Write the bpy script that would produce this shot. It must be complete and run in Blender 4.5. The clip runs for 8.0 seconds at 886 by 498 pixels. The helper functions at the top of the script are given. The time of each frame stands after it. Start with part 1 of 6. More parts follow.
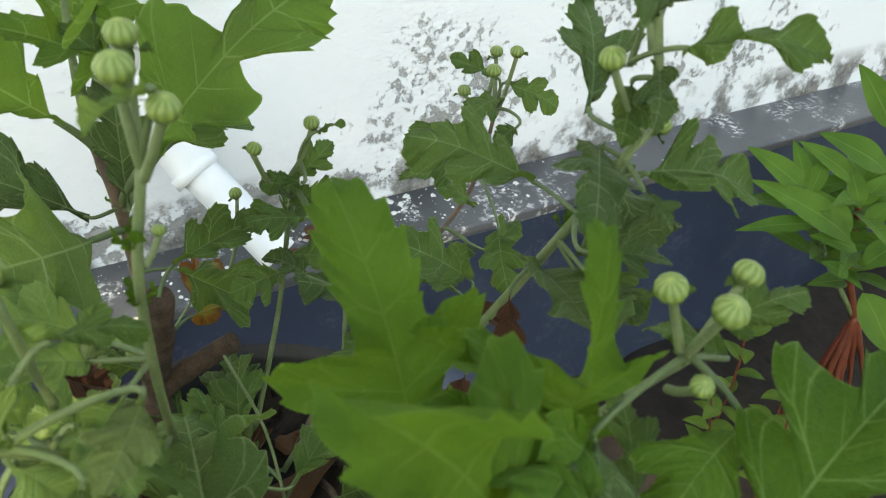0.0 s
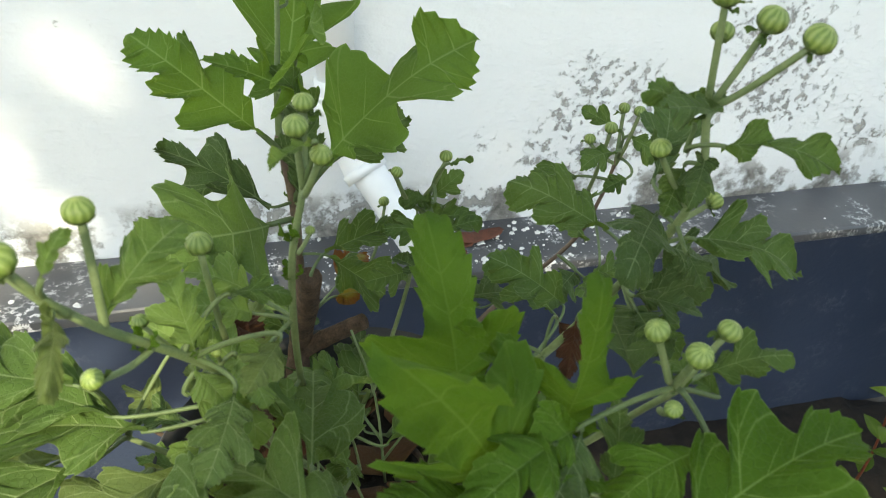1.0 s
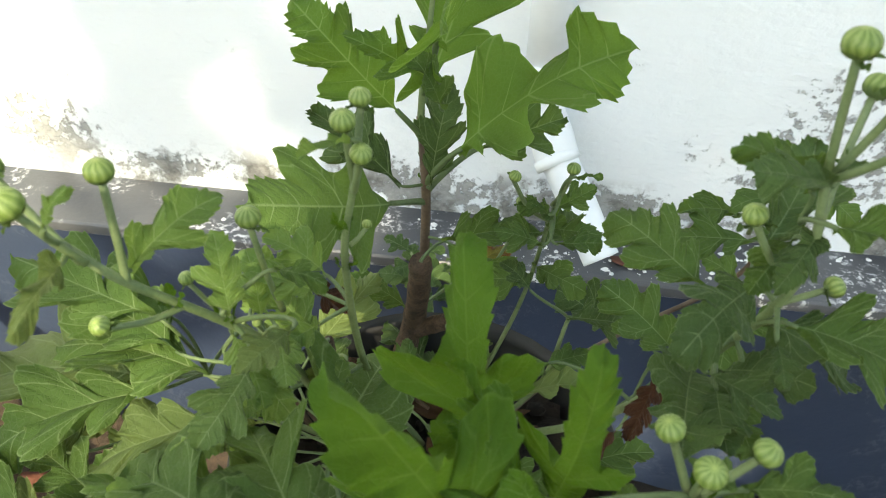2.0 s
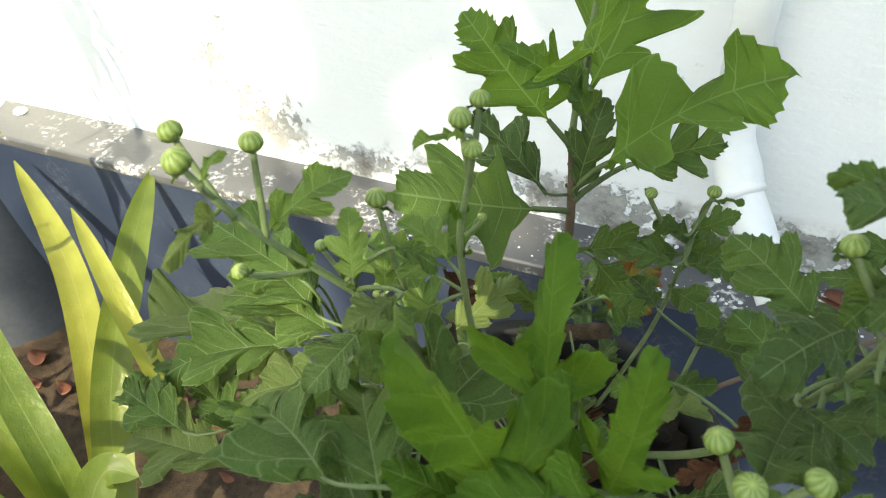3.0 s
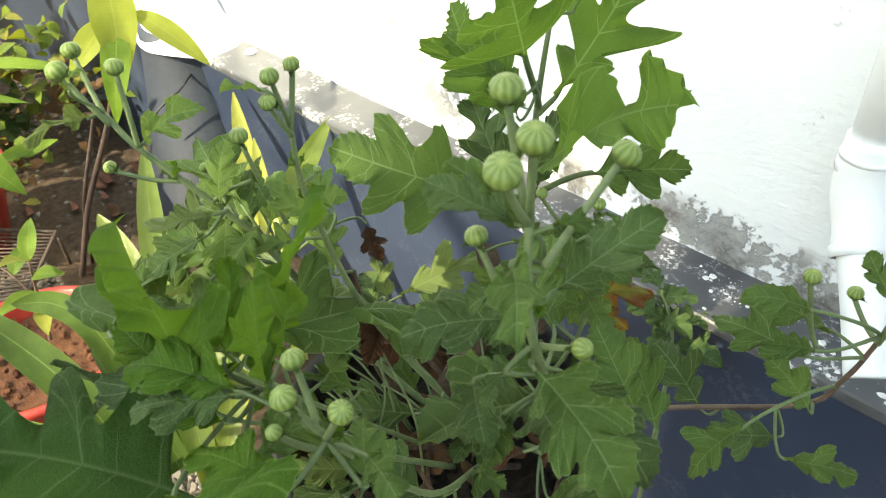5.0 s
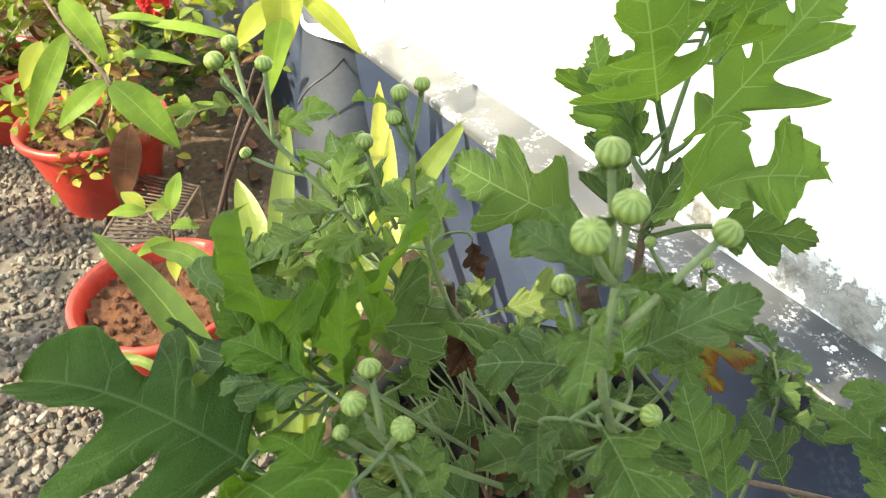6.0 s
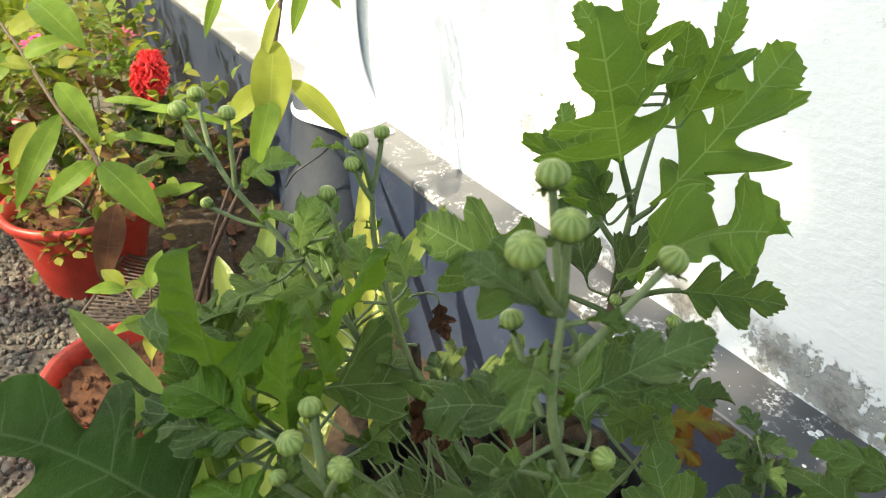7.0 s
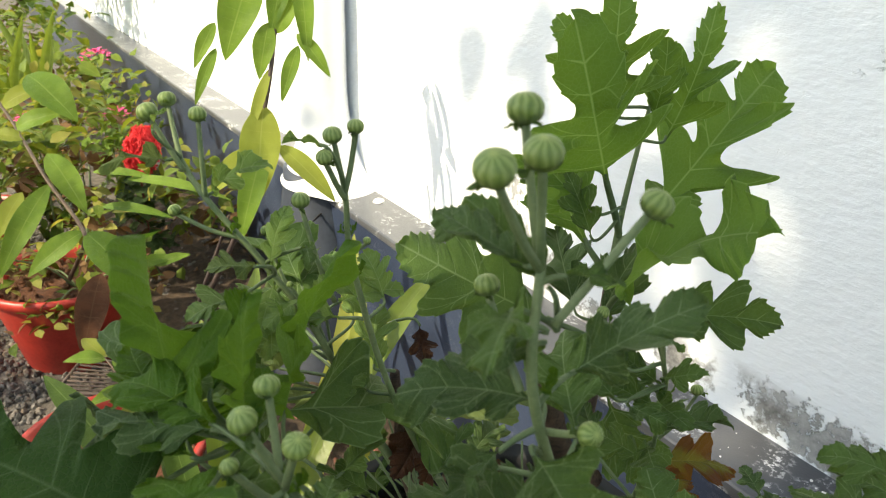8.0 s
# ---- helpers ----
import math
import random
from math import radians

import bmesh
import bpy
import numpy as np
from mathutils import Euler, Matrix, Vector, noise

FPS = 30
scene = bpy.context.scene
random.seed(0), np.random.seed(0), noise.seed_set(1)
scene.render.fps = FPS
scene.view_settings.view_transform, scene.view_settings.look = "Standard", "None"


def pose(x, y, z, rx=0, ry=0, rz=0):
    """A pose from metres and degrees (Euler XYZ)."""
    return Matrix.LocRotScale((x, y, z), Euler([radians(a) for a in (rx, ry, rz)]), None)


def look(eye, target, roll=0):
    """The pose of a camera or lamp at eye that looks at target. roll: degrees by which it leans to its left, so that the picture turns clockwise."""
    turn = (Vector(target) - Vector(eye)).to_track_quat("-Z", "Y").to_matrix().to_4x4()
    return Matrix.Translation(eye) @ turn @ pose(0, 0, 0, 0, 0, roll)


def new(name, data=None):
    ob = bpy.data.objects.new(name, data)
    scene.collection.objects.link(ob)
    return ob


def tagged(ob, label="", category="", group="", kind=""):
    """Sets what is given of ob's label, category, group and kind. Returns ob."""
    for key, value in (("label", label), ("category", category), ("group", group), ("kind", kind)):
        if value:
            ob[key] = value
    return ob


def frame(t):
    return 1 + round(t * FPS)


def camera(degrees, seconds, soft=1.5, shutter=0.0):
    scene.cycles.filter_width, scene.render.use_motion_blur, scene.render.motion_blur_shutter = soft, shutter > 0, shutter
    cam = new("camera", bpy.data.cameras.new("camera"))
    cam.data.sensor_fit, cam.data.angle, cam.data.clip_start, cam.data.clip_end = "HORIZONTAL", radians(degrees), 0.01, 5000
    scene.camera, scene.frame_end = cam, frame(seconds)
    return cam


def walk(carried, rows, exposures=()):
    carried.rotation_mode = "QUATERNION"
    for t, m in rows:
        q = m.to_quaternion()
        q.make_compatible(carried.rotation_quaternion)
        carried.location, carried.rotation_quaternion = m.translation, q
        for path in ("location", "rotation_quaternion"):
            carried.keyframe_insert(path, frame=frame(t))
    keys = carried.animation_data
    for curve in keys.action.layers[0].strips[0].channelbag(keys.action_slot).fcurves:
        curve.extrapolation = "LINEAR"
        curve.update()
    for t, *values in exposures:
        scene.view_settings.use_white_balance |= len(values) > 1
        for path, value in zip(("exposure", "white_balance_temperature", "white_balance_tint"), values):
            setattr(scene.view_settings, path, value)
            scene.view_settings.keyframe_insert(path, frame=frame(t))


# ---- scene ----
cam = camera(62.72, 8.0, 1.0)
# a phone's lens: an opening of about a millimetre, focused on the middle of the bush
cam.data.dof.use_dof = True
cam.data.dof.focus_distance = 0.46
cam.data.dof.aperture_fstop = cam.data.lens / 1.0
PATH = [
    (0, 0.0093, -0.7243, 0.9138, 53.302, -2.829, -28.681),
    (0.2, 0.0197, -0.7175, 0.9237, 52.934, -1.185, -28.712),
    (0.3, 0.0178, -0.7229, 0.9312, 52.656, 0.315, -27.265),
    (0.5, 0.0114, -0.7294, 0.9321, 52.470, 0.026, -25.338),
    (0.6, 0.0158, -0.7325, 0.9381, 52.358, 0.162, -24.274),
    (0.7, 0.0196, -0.7395, 0.9438, 52.605, -0.104, -22.260),
    (0.8, 0.0199, -0.7488, 0.9462, 53.743, -1.494, -19.880),
    (1, 0.0128, -0.7739, 0.9526, 53.496, -2.508, -13.413),
    (1.2, 0.0140, -0.7861, 0.9592, 53.529, -3.621, -7.669),
    (1.3, 0.0226, -0.7842, 0.9628, 53.406, -3.482, -5.118),
    (1.5, 0.0495, -0.7849, 0.9550, 52.988, -4.382, 0.556),
    (1.7, 0.0688, -0.7750, 0.9491, 51.515, -3.748, 4.632),
    (2, 0.0652, -0.7583, 0.9561, 50.911, -1.655, 7.667),
    (2.2, 0.0565, -0.7702, 0.9582, 51.642, -0.632, 11.944),
    (3.3, 0.1214, -0.7678, 0.9616, 51.674, 2.221, 26.482),
    (3.5, 0.1400, -0.7596, 0.9577, 51.242, 2.323, 28.542),
    (3.7, 0.1539, -0.7519, 0.9518, 51.025, 2.056, 30.874),
    (3.9, 0.1647, -0.7376, 0.9482, 50.765, 1.365, 33.038),
    (4, 0.1695, -0.7347, 0.9504, 50.740, 1.153, 33.569),
    (4.1, 0.1748, -0.7300, 0.9509, 51.892, 0.981, 34.304),
    (4.2, 0.1748, -0.7272, 0.9575, 52.449, 0.952, 34.046),
    (4.3, 0.1789, -0.7290, 0.9624, 53.486, 0.892, 35.561),
    (4.4, 0.1860, -0.7374, 0.9601, 55.100, -0.466, 36.927),
    (4.5, 0.1968, -0.7361, 0.9605, 54.109, -0.257, 38.858),
    (4.6, 0.2117, -0.7342, 0.9541, 54.675, -1.518, 41.196),
    (4.7, 0.2209, -0.7293, 0.9651, 52.549, 0.302, 41.774),
    (5.8, 0.2510, -0.7004, 0.9710, 52.570, -0.917, 58.199),
    (6, 0.2418, -0.7090, 0.9786, 52.743, -0.358, 58.978),
    (6.2, 0.2410, -0.7139, 0.9766, 53.568, -1.390, 59.433),
    (6.5, 0.2460, -0.7039, 0.9772, 53.822, -0.584, 59.568),
    (6.7, 0.2532, -0.7016, 0.9680, 57.463, -2.097, 59.299),
    (6.8, 0.2529, -0.7007, 0.9674, 57.377, -1.185, 59.113),
    (6.9, 0.2527, -0.7030, 0.9636, 59.738, -2.191, 57.779),
    (7, 0.2525, -0.7013, 0.9628, 59.931, -1.453, 58.702),
    (7.1, 0.2589, -0.7092, 0.9588, 60.945, -2.210, 59.142),
    (7.2, 0.2635, -0.7151, 0.9495, 61.619, -3.446, 59.248),
    (7.3, 0.2632, -0.7128, 0.9405, 61.646, -3.290, 59.133),
    (7.4, 0.2627, -0.7102, 0.9368, 61.253, -2.987, 58.789),
    (7.5, 0.2588, -0.7042, 0.9338, 61.163, -2.192, 58.474),
    (7.6, 0.2566, -0.7016, 0.9333, 61.897, -1.824, 57.610),
    (7.7, 0.2560, -0.7022, 0.9338, 63.030, -1.369, 57.943),
    (7.8, 0.2553, -0.7012, 0.9298, 64.360, -1.865, 58.134),
    (7.9, 0.2550, -0.6990, 0.9298, 65.125, -1.744, 57.549),
    (8, 0.2577, -0.6970, 0.9287, 66.544, -1.439, 57.975),
]
walk(cam, [(t, pose(x, y, z, rx, ry, rz)) for t, x, y, z, rx, ry, rz in PATH], [(0.0, 1.90, 8500, 0), (0.5, 1.98, 8500, 0), (1.0, 1.76, 8500, 0), (2.0, 1.90, 8500, 0), (3.5, 1.92, 8600, 0), (4.0, 2.46, 8700, 0), (4.5, 2.06, 8700, 0), (6.0, 2.50, 8800, 1), (6.5, 2.42, 8800, 2), (7.0, 1.88, 8700, 3), (7.5, 1.72, 8600, 3), (8.0, 1.53, 8300, 4)])

# ---- world, sun, shade ----
SUN_DIR = Vector((-0.10, -0.76, 0.63)).normalized()
world = bpy.data.worlds.new("world")
scene.world = world
world.use_nodes = True
wn = world.node_tree.nodes
sky = wn.new("ShaderNodeTexSky")
sky.sky_type = "NISHITA"
sky.sun_disc = False
sky.sun_elevation = math.asin(SUN_DIR.z)
sky.sun_rotation = math.atan2(SUN_DIR.x, SUN_DIR.y)
wn["Background"].inputs["Strength"].default_value = 0.15
world.node_tree.links.new(sky.outputs[0], wn["Background"].inputs["Color"])
sun = new("sun", bpy.data.lights.new("sun", "SUN"))
sun.data.energy, sun.data.angle, sun.data.color = 2.7, radians(0.6), (1.0, 0.94, 0.84)
sun.matrix_world = look(SUN_DIR * 30, (0, 0, 0))


# ---- materials ----
def nodes_of(name):
    m = bpy.data.materials.new(name)
    m.use_nodes = True
    nt = m.node_tree
    return m, nt.nodes, nt.links, nt.nodes["Principled BSDF"]


def noise_node(n, l, vec, scale, detail=4.0, rough=0.55):
    t = n.new("ShaderNodeTexNoise")
    t.inputs["Scale"].default_value, t.inputs["Detail"].default_value, t.inputs["Roughness"].default_value = scale, detail, rough
    l.new(vec, t.inputs["Vector"])
    return t


def ramp(n, l, fac, stops):
    r = n.new("ShaderNodeValToRGB")
    while len(r.color_ramp.elements) < len(stops):
        r.color_ramp.elements.new(0.5)
    for e, (p, c) in zip(r.color_ramp.elements, stops):
        e.position, e.color = p, (*c, 1.0) if len(c) == 3 else c
    l.new(fac, r.inputs["Fac"])
    return r


def grey(v):
    return (v, v, v)


def mixed(n, l, fac, a, b, how="MIX"):
    m = n.new("ShaderNodeMix")
    m.data_type, m.blend_type = "RGBA", how
    for sock, val in ((m.inputs[0], fac), (m.inputs[6], a), (m.inputs[7], b)):
        if isinstance(val, (int, float)):
            sock.default_value = val
        elif isinstance(val, tuple):
            sock.default_value = (*val, 1.0)
        else:
            l.new(val, sock)
    return m.outputs[2]


def maths(n, l, op, a, b=None, c=None, clamp=False):
    m = n.new("ShaderNodeMath")
    m.operation, m.use_clamp = op, clamp
    for sock, val in zip(m.inputs, (a, b, c)):
        if val is None:
            continue
        if isinstance(val, (int, float)):
            sock.default_value = val
        else:
            l.new(val, sock)
    return m.outputs[0]


def bumped(n, l, bsdf, height, strength, distance):
    b = n.new("ShaderNodeBump")
    b.inputs["Strength"].default_value, b.inputs["Distance"].default_value = strength, distance
    l.new(height, b.inputs["Height"])
    l.new(b.outputs[0], bsdf.inputs["Normal"])
    return b


def surface(name, dark, light, scale=20.0, rough=0.6, bump=0.3, dist=0.002, metal=0.0, fine=8.0):
    """A plain surface with two scales of variation and a fine relief."""
    m, n, l, b = nodes_of(name)
    co = n.new("ShaderNodeTexCoord").outputs["Object"]
    big, small = noise_node(n, l, co, scale), noise_node(n, l, co, scale * fine, 6.0, 0.65)
    fac = maths(n, l, "ADD", maths(n, l, "MULTIPLY", big.outputs[0], 0.65), maths(n, l, "MULTIPLY", small.outputs[0], 0.35))
    col = ramp(n, l, fac, [(0.3, dark), (0.7, light)])
    l.new(col.outputs[0], b.inputs["Base Color"])
    b.inputs["Roughness"].default_value, b.inputs["Metallic"].default_value = rough, metal
    if bump:
        bumped(n, l, b, small.outputs[0], bump, dist)
    return m


def leaf_material(name, dark, light, vein, lobes, rough=0.60, trans=0.27, spots=None, gloss=0.13, sheen=0.05):
    """Leaf: pale midrib and side veins along the UV, mottling, light passing through."""
    m, n, l, b = nodes_of(name)
    tc = n.new("ShaderNodeTexCoord")
    info = n.new("ShaderNodeObjectInfo").outputs["Random"]
    sep = n.new("ShaderNodeSeparateXYZ")
    l.new(tc.outputs["UV"], sep.inputs[0])
    s, v = sep.outputs[0], maths(n, l, "ABSOLUTE", maths(n, l, "SUBTRACT", maths(n, l, "MULTIPLY", sep.outputs[1], 2.0), 1.0))
    co = tc.outputs["Object"]
    big, small = noise_node(n, l, co, 45.0), noise_node(n, l, co, 420.0, 5.0)
    fac = maths(n, l, "ADD", maths(n, l, "MULTIPLY", big.outputs[0], 0.7), maths(n, l, "MULTIPLY", info, 0.35))
    col = ramp(n, l, fac, [(0.32, dark), (0.78, light)]).outputs[0]
    col = mixed(n, l, maths(n, l, "MULTIPLY", small.outputs[0], 0.25), col, light)
    patch = noise_node(n, l, co, 18.0, 2.0)
    col = mixed(n, l, maths(n, l, "MULTIPLY", maths(n, l, "SUBTRACT", patch.outputs[0], 0.45), 2.2, clamp=True), col, tuple(0.72 * x for x in dark))
    wob = maths(n, l, "MULTIPLY", maths(n, l, "SUBTRACT", big.outputs[0], 0.5), 0.02)
    lines = maths(n, l, "SUBTRACT", 1.0, maths(n, l, "DIVIDE", v, 0.06), clamp=True)
    for c, w in lobes:
        d = maths(n, l, "ABSOLUTE", maths(n, l, "ADD", maths(n, l, "SUBTRACT", s, c), wob))
        width = maths(n, l, "MULTIPLY", maths(n, l, "SUBTRACT", 0.92, v), w)
        lines = maths(n, l, "MAXIMUM", lines, maths(n, l, "MULTIPLY", maths(n, l, "SUBTRACT", 1.0, maths(n, l, "DIVIDE", d, maths(n, l, "MAXIMUM", width, 0.0015)), clamp=True), maths(n, l, "MULTIPLY", maths(n, l, "SUBTRACT", 0.93, v), 2.0, clamp=True)))
    for c, v0, k, w in MUM_FORKS if lobes is MUM_VEINS else ():
        away = maths(n, l, "MULTIPLY", maths(n, l, "SUBTRACT", v, v0), k)
        d = maths(n, l, "ABSOLUTE", maths(n, l, "SUBTRACT", maths(n, l, "ADD", maths(n, l, "SUBTRACT", s, c), wob), away))
        one = maths(n, l, "SUBTRACT", 1.0, maths(n, l, "DIVIDE", d, w), clamp=True)
        lines = maths(n, l, "MAXIMUM", lines, maths(n, l, "MULTIPLY", one, maths(n, l, "MULTIPLY", maths(n, l, "GREATER_THAN", v, v0), 0.65)))
    col = mixed(n, l, maths(n, l, "MULTIPLY", lines, 0.62), col, vein)
    cells = n.new("ShaderNodeTexVoronoi")
    cells.feature = "DISTANCE_TO_EDGE"
    cells.inputs["Scale"].default_value = 430.0
    l.new(co, cells.inputs["Vector"])
    fine = maths(n, l, "SUBTRACT", 1.0, maths(n, l, "DIVIDE", cells.outputs["Distance"], 0.09), clamp=True)
    col = mixed(n, l, maths(n, l, "MULTIPLY", fine, 0.07), col, vein)
    rim = maths(n, l, "MULTIPLY", maths(n, l, "SUBTRACT", v, 0.97), 33.0, clamp=True)
    col = mixed(n, l, maths(n, l, "MULTIPLY", rim, 0.48), col, vein)
    if spots:
        lim, tone = spots
        edge = maths(n, l, "ADD", big.outputs[0], maths(n, l, "MULTIPLY", v, 0.35))
        col = mixed(n, l, maths(n, l, "MULTIPLY", maths(n, l, "SUBTRACT", edge, lim), 7.0, clamp=True), col, tone)
    l.new(col, b.inputs["Base Color"])
    b.inputs["Roughness"].default_value = rough
    b.inputs["Specular IOR Level"].default_value = gloss
    b.inputs["Sheen Weight"].default_value = sheen
    b.inputs["Sheen Roughness"].default_value = 0.5
    net = noise_node(n, l, co, 130.0, 3.0)
    relief = maths(n, l, "SUBTRACT", maths(n, l, "ADD", maths(n, l, "MULTIPLY", small.outputs[0], 0.35), maths(n, l, "MULTIPLY", net.outputs[0], 0.9)), maths(n, l, "ADD", maths(n, l, "MULTIPLY", lines, 0.12), maths(n, l, "MULTIPLY", fine, 0.14)))
    if lobes is MUM_VEINS:
        ridge = maths(n, l, "ABSOLUTE", maths(n, l, "SINE", maths(n, l, "ADD", maths(n, l, "MULTIPLY", s, 58.0), maths(n, l, "MULTIPLY", big.outputs[0], 7.0))))
        relief = maths(n, l, "ADD", relief, maths(n, l, "MULTIPLY", maths(n, l, "MULTIPLY", ridge, v), 0.40))
    bumped(n, l, b, relief, 0.9, 0.0015)
    t = n.new("ShaderNodeBsdfTranslucent")
    glow = mixed(n, l, 0.55, col, (light[0] * 2.2, light[1] * 1.9, light[2] * 1.0))
    l.new(glow, t.inputs["Color"])
    mix = n.new("ShaderNodeMixShader")
    mix.inputs[0].default_value = trans
    l.new(b.outputs[0], mix.inputs[1])
    l.new(t.outputs[0], mix.inputs[2])
    l.new(mix.outputs[0], n["Material Output"].inputs["Surface"])
    return m


# side veins: where they leave the midrib, width; then forks: vein, where it forks, slope, width
MUM_VEINS = [(0.24, 0.012), (0.54, 0.013), (0.80, 0.008), (0.90, 0.006), (0.12, 0.005), (0.67, 0.005), (0.38, 0.005)]
MUM_FORKS = [(0.24, 0.30, 0.13, 0.005), (0.24, 0.30, -0.13, 0.005), (0.24, 0.55, 0.10, 0.004), (0.24, 0.55, -0.10, 0.004), (0.54, 0.25, 0.13, 0.005), (0.54, 0.25, -0.13, 0.005), (0.54, 0.52, 0.11, 0.004), (0.54, 0.52, -0.11, 0.004), (0.80, 0.4, 0.07, 0.004), (0.80, 0.4, -0.08, 0.004)]
PIN_VEINS = [(0.11 * k + 0.06, 0.003) for k in range(8)]
MAT_LEAF = leaf_material("chrysanthemum_leaf", (0.043, 0.086, 0.02), (0.098, 0.168, 0.042), (0.27, 0.35, 0.17), MUM_VEINS, trans=0.28, sheen=0.02)
MAT_LEAF_BRIGHT = leaf_material("young_chrysanthemum_leaf", (0.034, 0.086, 0.007), (0.080, 0.166, 0.018), (0.22, 0.33, 0.10), MUM_VEINS, trans=0.32, sheen=0.01)
MAT_LEAF_FRONT = leaf_material("front_chrysanthemum_leaf", (0.042, 0.102, 0.011), (0.098, 0.190, 0.027), (0.13, 0.22, 0.05), MUM_VEINS, trans=0.42, sheen=0.01)
MAT_LEAF_CROWN = leaf_material("top_chrysanthemum_leaf", (0.058, 0.126, 0.019), (0.120, 0.218, 0.044), (0.29, 0.40, 0.16), MUM_VEINS, trans=0.44, sheen=0.02)
# fresh green made brighter: sunlight on the left sprays is in the colour
MAT_LEAF_FRESH_LIT = leaf_material("lit_fresh_chrysanthemum_leaf", (0.072, 0.133, 0.034), (0.148, 0.236, 0.070), (0.33, 0.42, 0.20), MUM_VEINS, trans=0.38, sheen=0.02)
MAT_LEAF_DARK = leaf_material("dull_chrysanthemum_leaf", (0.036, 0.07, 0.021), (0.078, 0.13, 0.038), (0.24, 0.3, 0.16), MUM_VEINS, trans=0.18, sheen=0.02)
# deep green, darkened: the shade on one low front leaf is in the colour
MAT_LEAF_DEEP_SHADED = leaf_material("shaded_deep_green_leaf", (0.017, 0.046, 0.009), (0.039, 0.086, 0.018), (0.10, 0.15, 0.06), MUM_VEINS, trans=0.2, gloss=0.08, sheen=0.0)
MAT_LEAF_PALE = leaf_material("pale_chrysanthemum_leaf", (0.078, 0.118, 0.036), (0.14, 0.19, 0.062), (0.26, 0.32, 0.15), MUM_VEINS, sheen=0.02)
MAT_LEAF_YELLOW = leaf_material("yellowing_leaf", (0.10, 0.11, 0.018), (0.27, 0.18, 0.025), (0.26, 0.25, 0.07), MUM_VEINS, spots=(0.55, (0.10, 0.028, 0.012)))
MAT_LEAF_DEAD = leaf_material("withered_leaf", (0.035, 0.014, 0.008), (0.11, 0.045, 0.022), (0.10, 0.06, 0.03), MUM_VEINS, rough=0.8, trans=0.1)
MAT_LILY = leaf_material("strap_leaf", (0.072, 0.128, 0.016), (0.165, 0.228, 0.036), (0.22, 0.29, 0.07), [], rough=0.27, trans=0.40, gloss=0.6)
MAT_LILY_YELLOW = leaf_material("yellow_strap_leaf", (0.23, 0.26, 0.035), (0.38, 0.40, 0.075), (0.4, 0.4, 0.1), [], rough=0.27, trans=0.40, gloss=0.6)
# dark green straps, darkened further to carry the shade low in the clump
MAT_LILY_DARK_SHADED = leaf_material("shaded_dark_strap_leaf", (0.030, 0.065, 0.010), (0.075, 0.125, 0.020), (0.15, 0.22, 0.06), [], rough=0.6, trans=0.25)
MAT_BALSAM = leaf_material("narrow_leaf", (0.046, 0.122, 0.016), (0.108, 0.208, 0.030), (0.20, 0.32, 0.08), [], rough=0.4, trans=0.3)
MAT_BROAD = leaf_material("broad_leaf", (0.055, 0.12, 0.015), (0.15, 0.24, 0.035), (0.24, 0.32, 0.09), PIN_VEINS, rough=0.35, trans=0.3)
MAT_HERB = leaf_material("herb_leaf", (0.060, 0.12, 0.016), (0.19, 0.24, 0.035), (0.24, 0.30, 0.08), [], rough=0.45, trans=0.3)
MAT_HERB_YELLOW = leaf_material("yellow_herb_leaf", (0.16, 0.165, 0.034), (0.29, 0.29, 0.070), (0.3, 0.3, 0.12), [], rough=0.5, trans=0.35)
MAT_HERB_BROWN = leaf_material("dry_herb_leaf", (0.060, 0.030, 0.014), (0.20, 0.11, 0.050), (0.2, 0.12, 0.06), [], rough=0.7, trans=0.15)
MAT_BROAD_YELLOW = leaf_material("yellowing_broad_leaf", (0.165, 0.205, 0.032), (0.26, 0.305, 0.062), (0.32, 0.35, 0.10), PIN_VEINS, rough=0.4, trans=0.4)
MAT_STEM = surface("green_stem", (0.085, 0.128, 0.045), (0.175, 0.225, 0.105), 90.0, 0.6, 0.4, 0.0006)
MAT_STALK = surface("leaf_stalk", (0.060, 0.098, 0.032), (0.120, 0.168, 0.070), 90.0, 0.6, 0.4, 0.0006)
MAT_STEM_DARK = surface("sapling_stem", (0.022, 0.013, 0.011), (0.070, 0.042, 0.034), 80.0, 0.7, 0.5, 0.001)
MAT_STEM_PURPLE = surface("purple_stem", (0.050, 0.026, 0.024), (0.15, 0.105, 0.07), 70.0, 0.6, 0.4, 0.0006)
MAT_WOOD = surface("woody_stem", (0.022, 0.013, 0.009), (0.19, 0.115, 0.072), 130.0, 0.9, 1.0, 0.003)
MAT_STEM_RED = surface("red_stem", (0.085, 0.018, 0.010), (0.20, 0.050, 0.022), 60.0, 0.5, 0.4, 0.001)
MAT_SOIL = surface("soil", (0.006, 0.004, 0.003), (0.032, 0.020, 0.013), 70.0, 0.95, 1.0, 0.006)
MAT_LITTER = surface("litter_earth", (0.022, 0.014, 0.010), (0.13, 0.085, 0.052), 60.0, 0.95, 1.0, 0.006)
MAT_SOIL_RED = surface("red_soil", (0.045, 0.016, 0.008), (0.21, 0.082, 0.036), 60.0, 0.95, 1.0, 0.006)
MAT_POT = surface("red_plastic", (0.28, 0.018, 0.014), (0.52, 0.050, 0.034), 16.0, 0.42, 0.15, 0.001)
MAT_POT_DARK = surface("black_plastic", (0.012, 0.012, 0.013), (0.030, 0.030, 0.032), 12.0, 0.5, 0.2, 0.001)


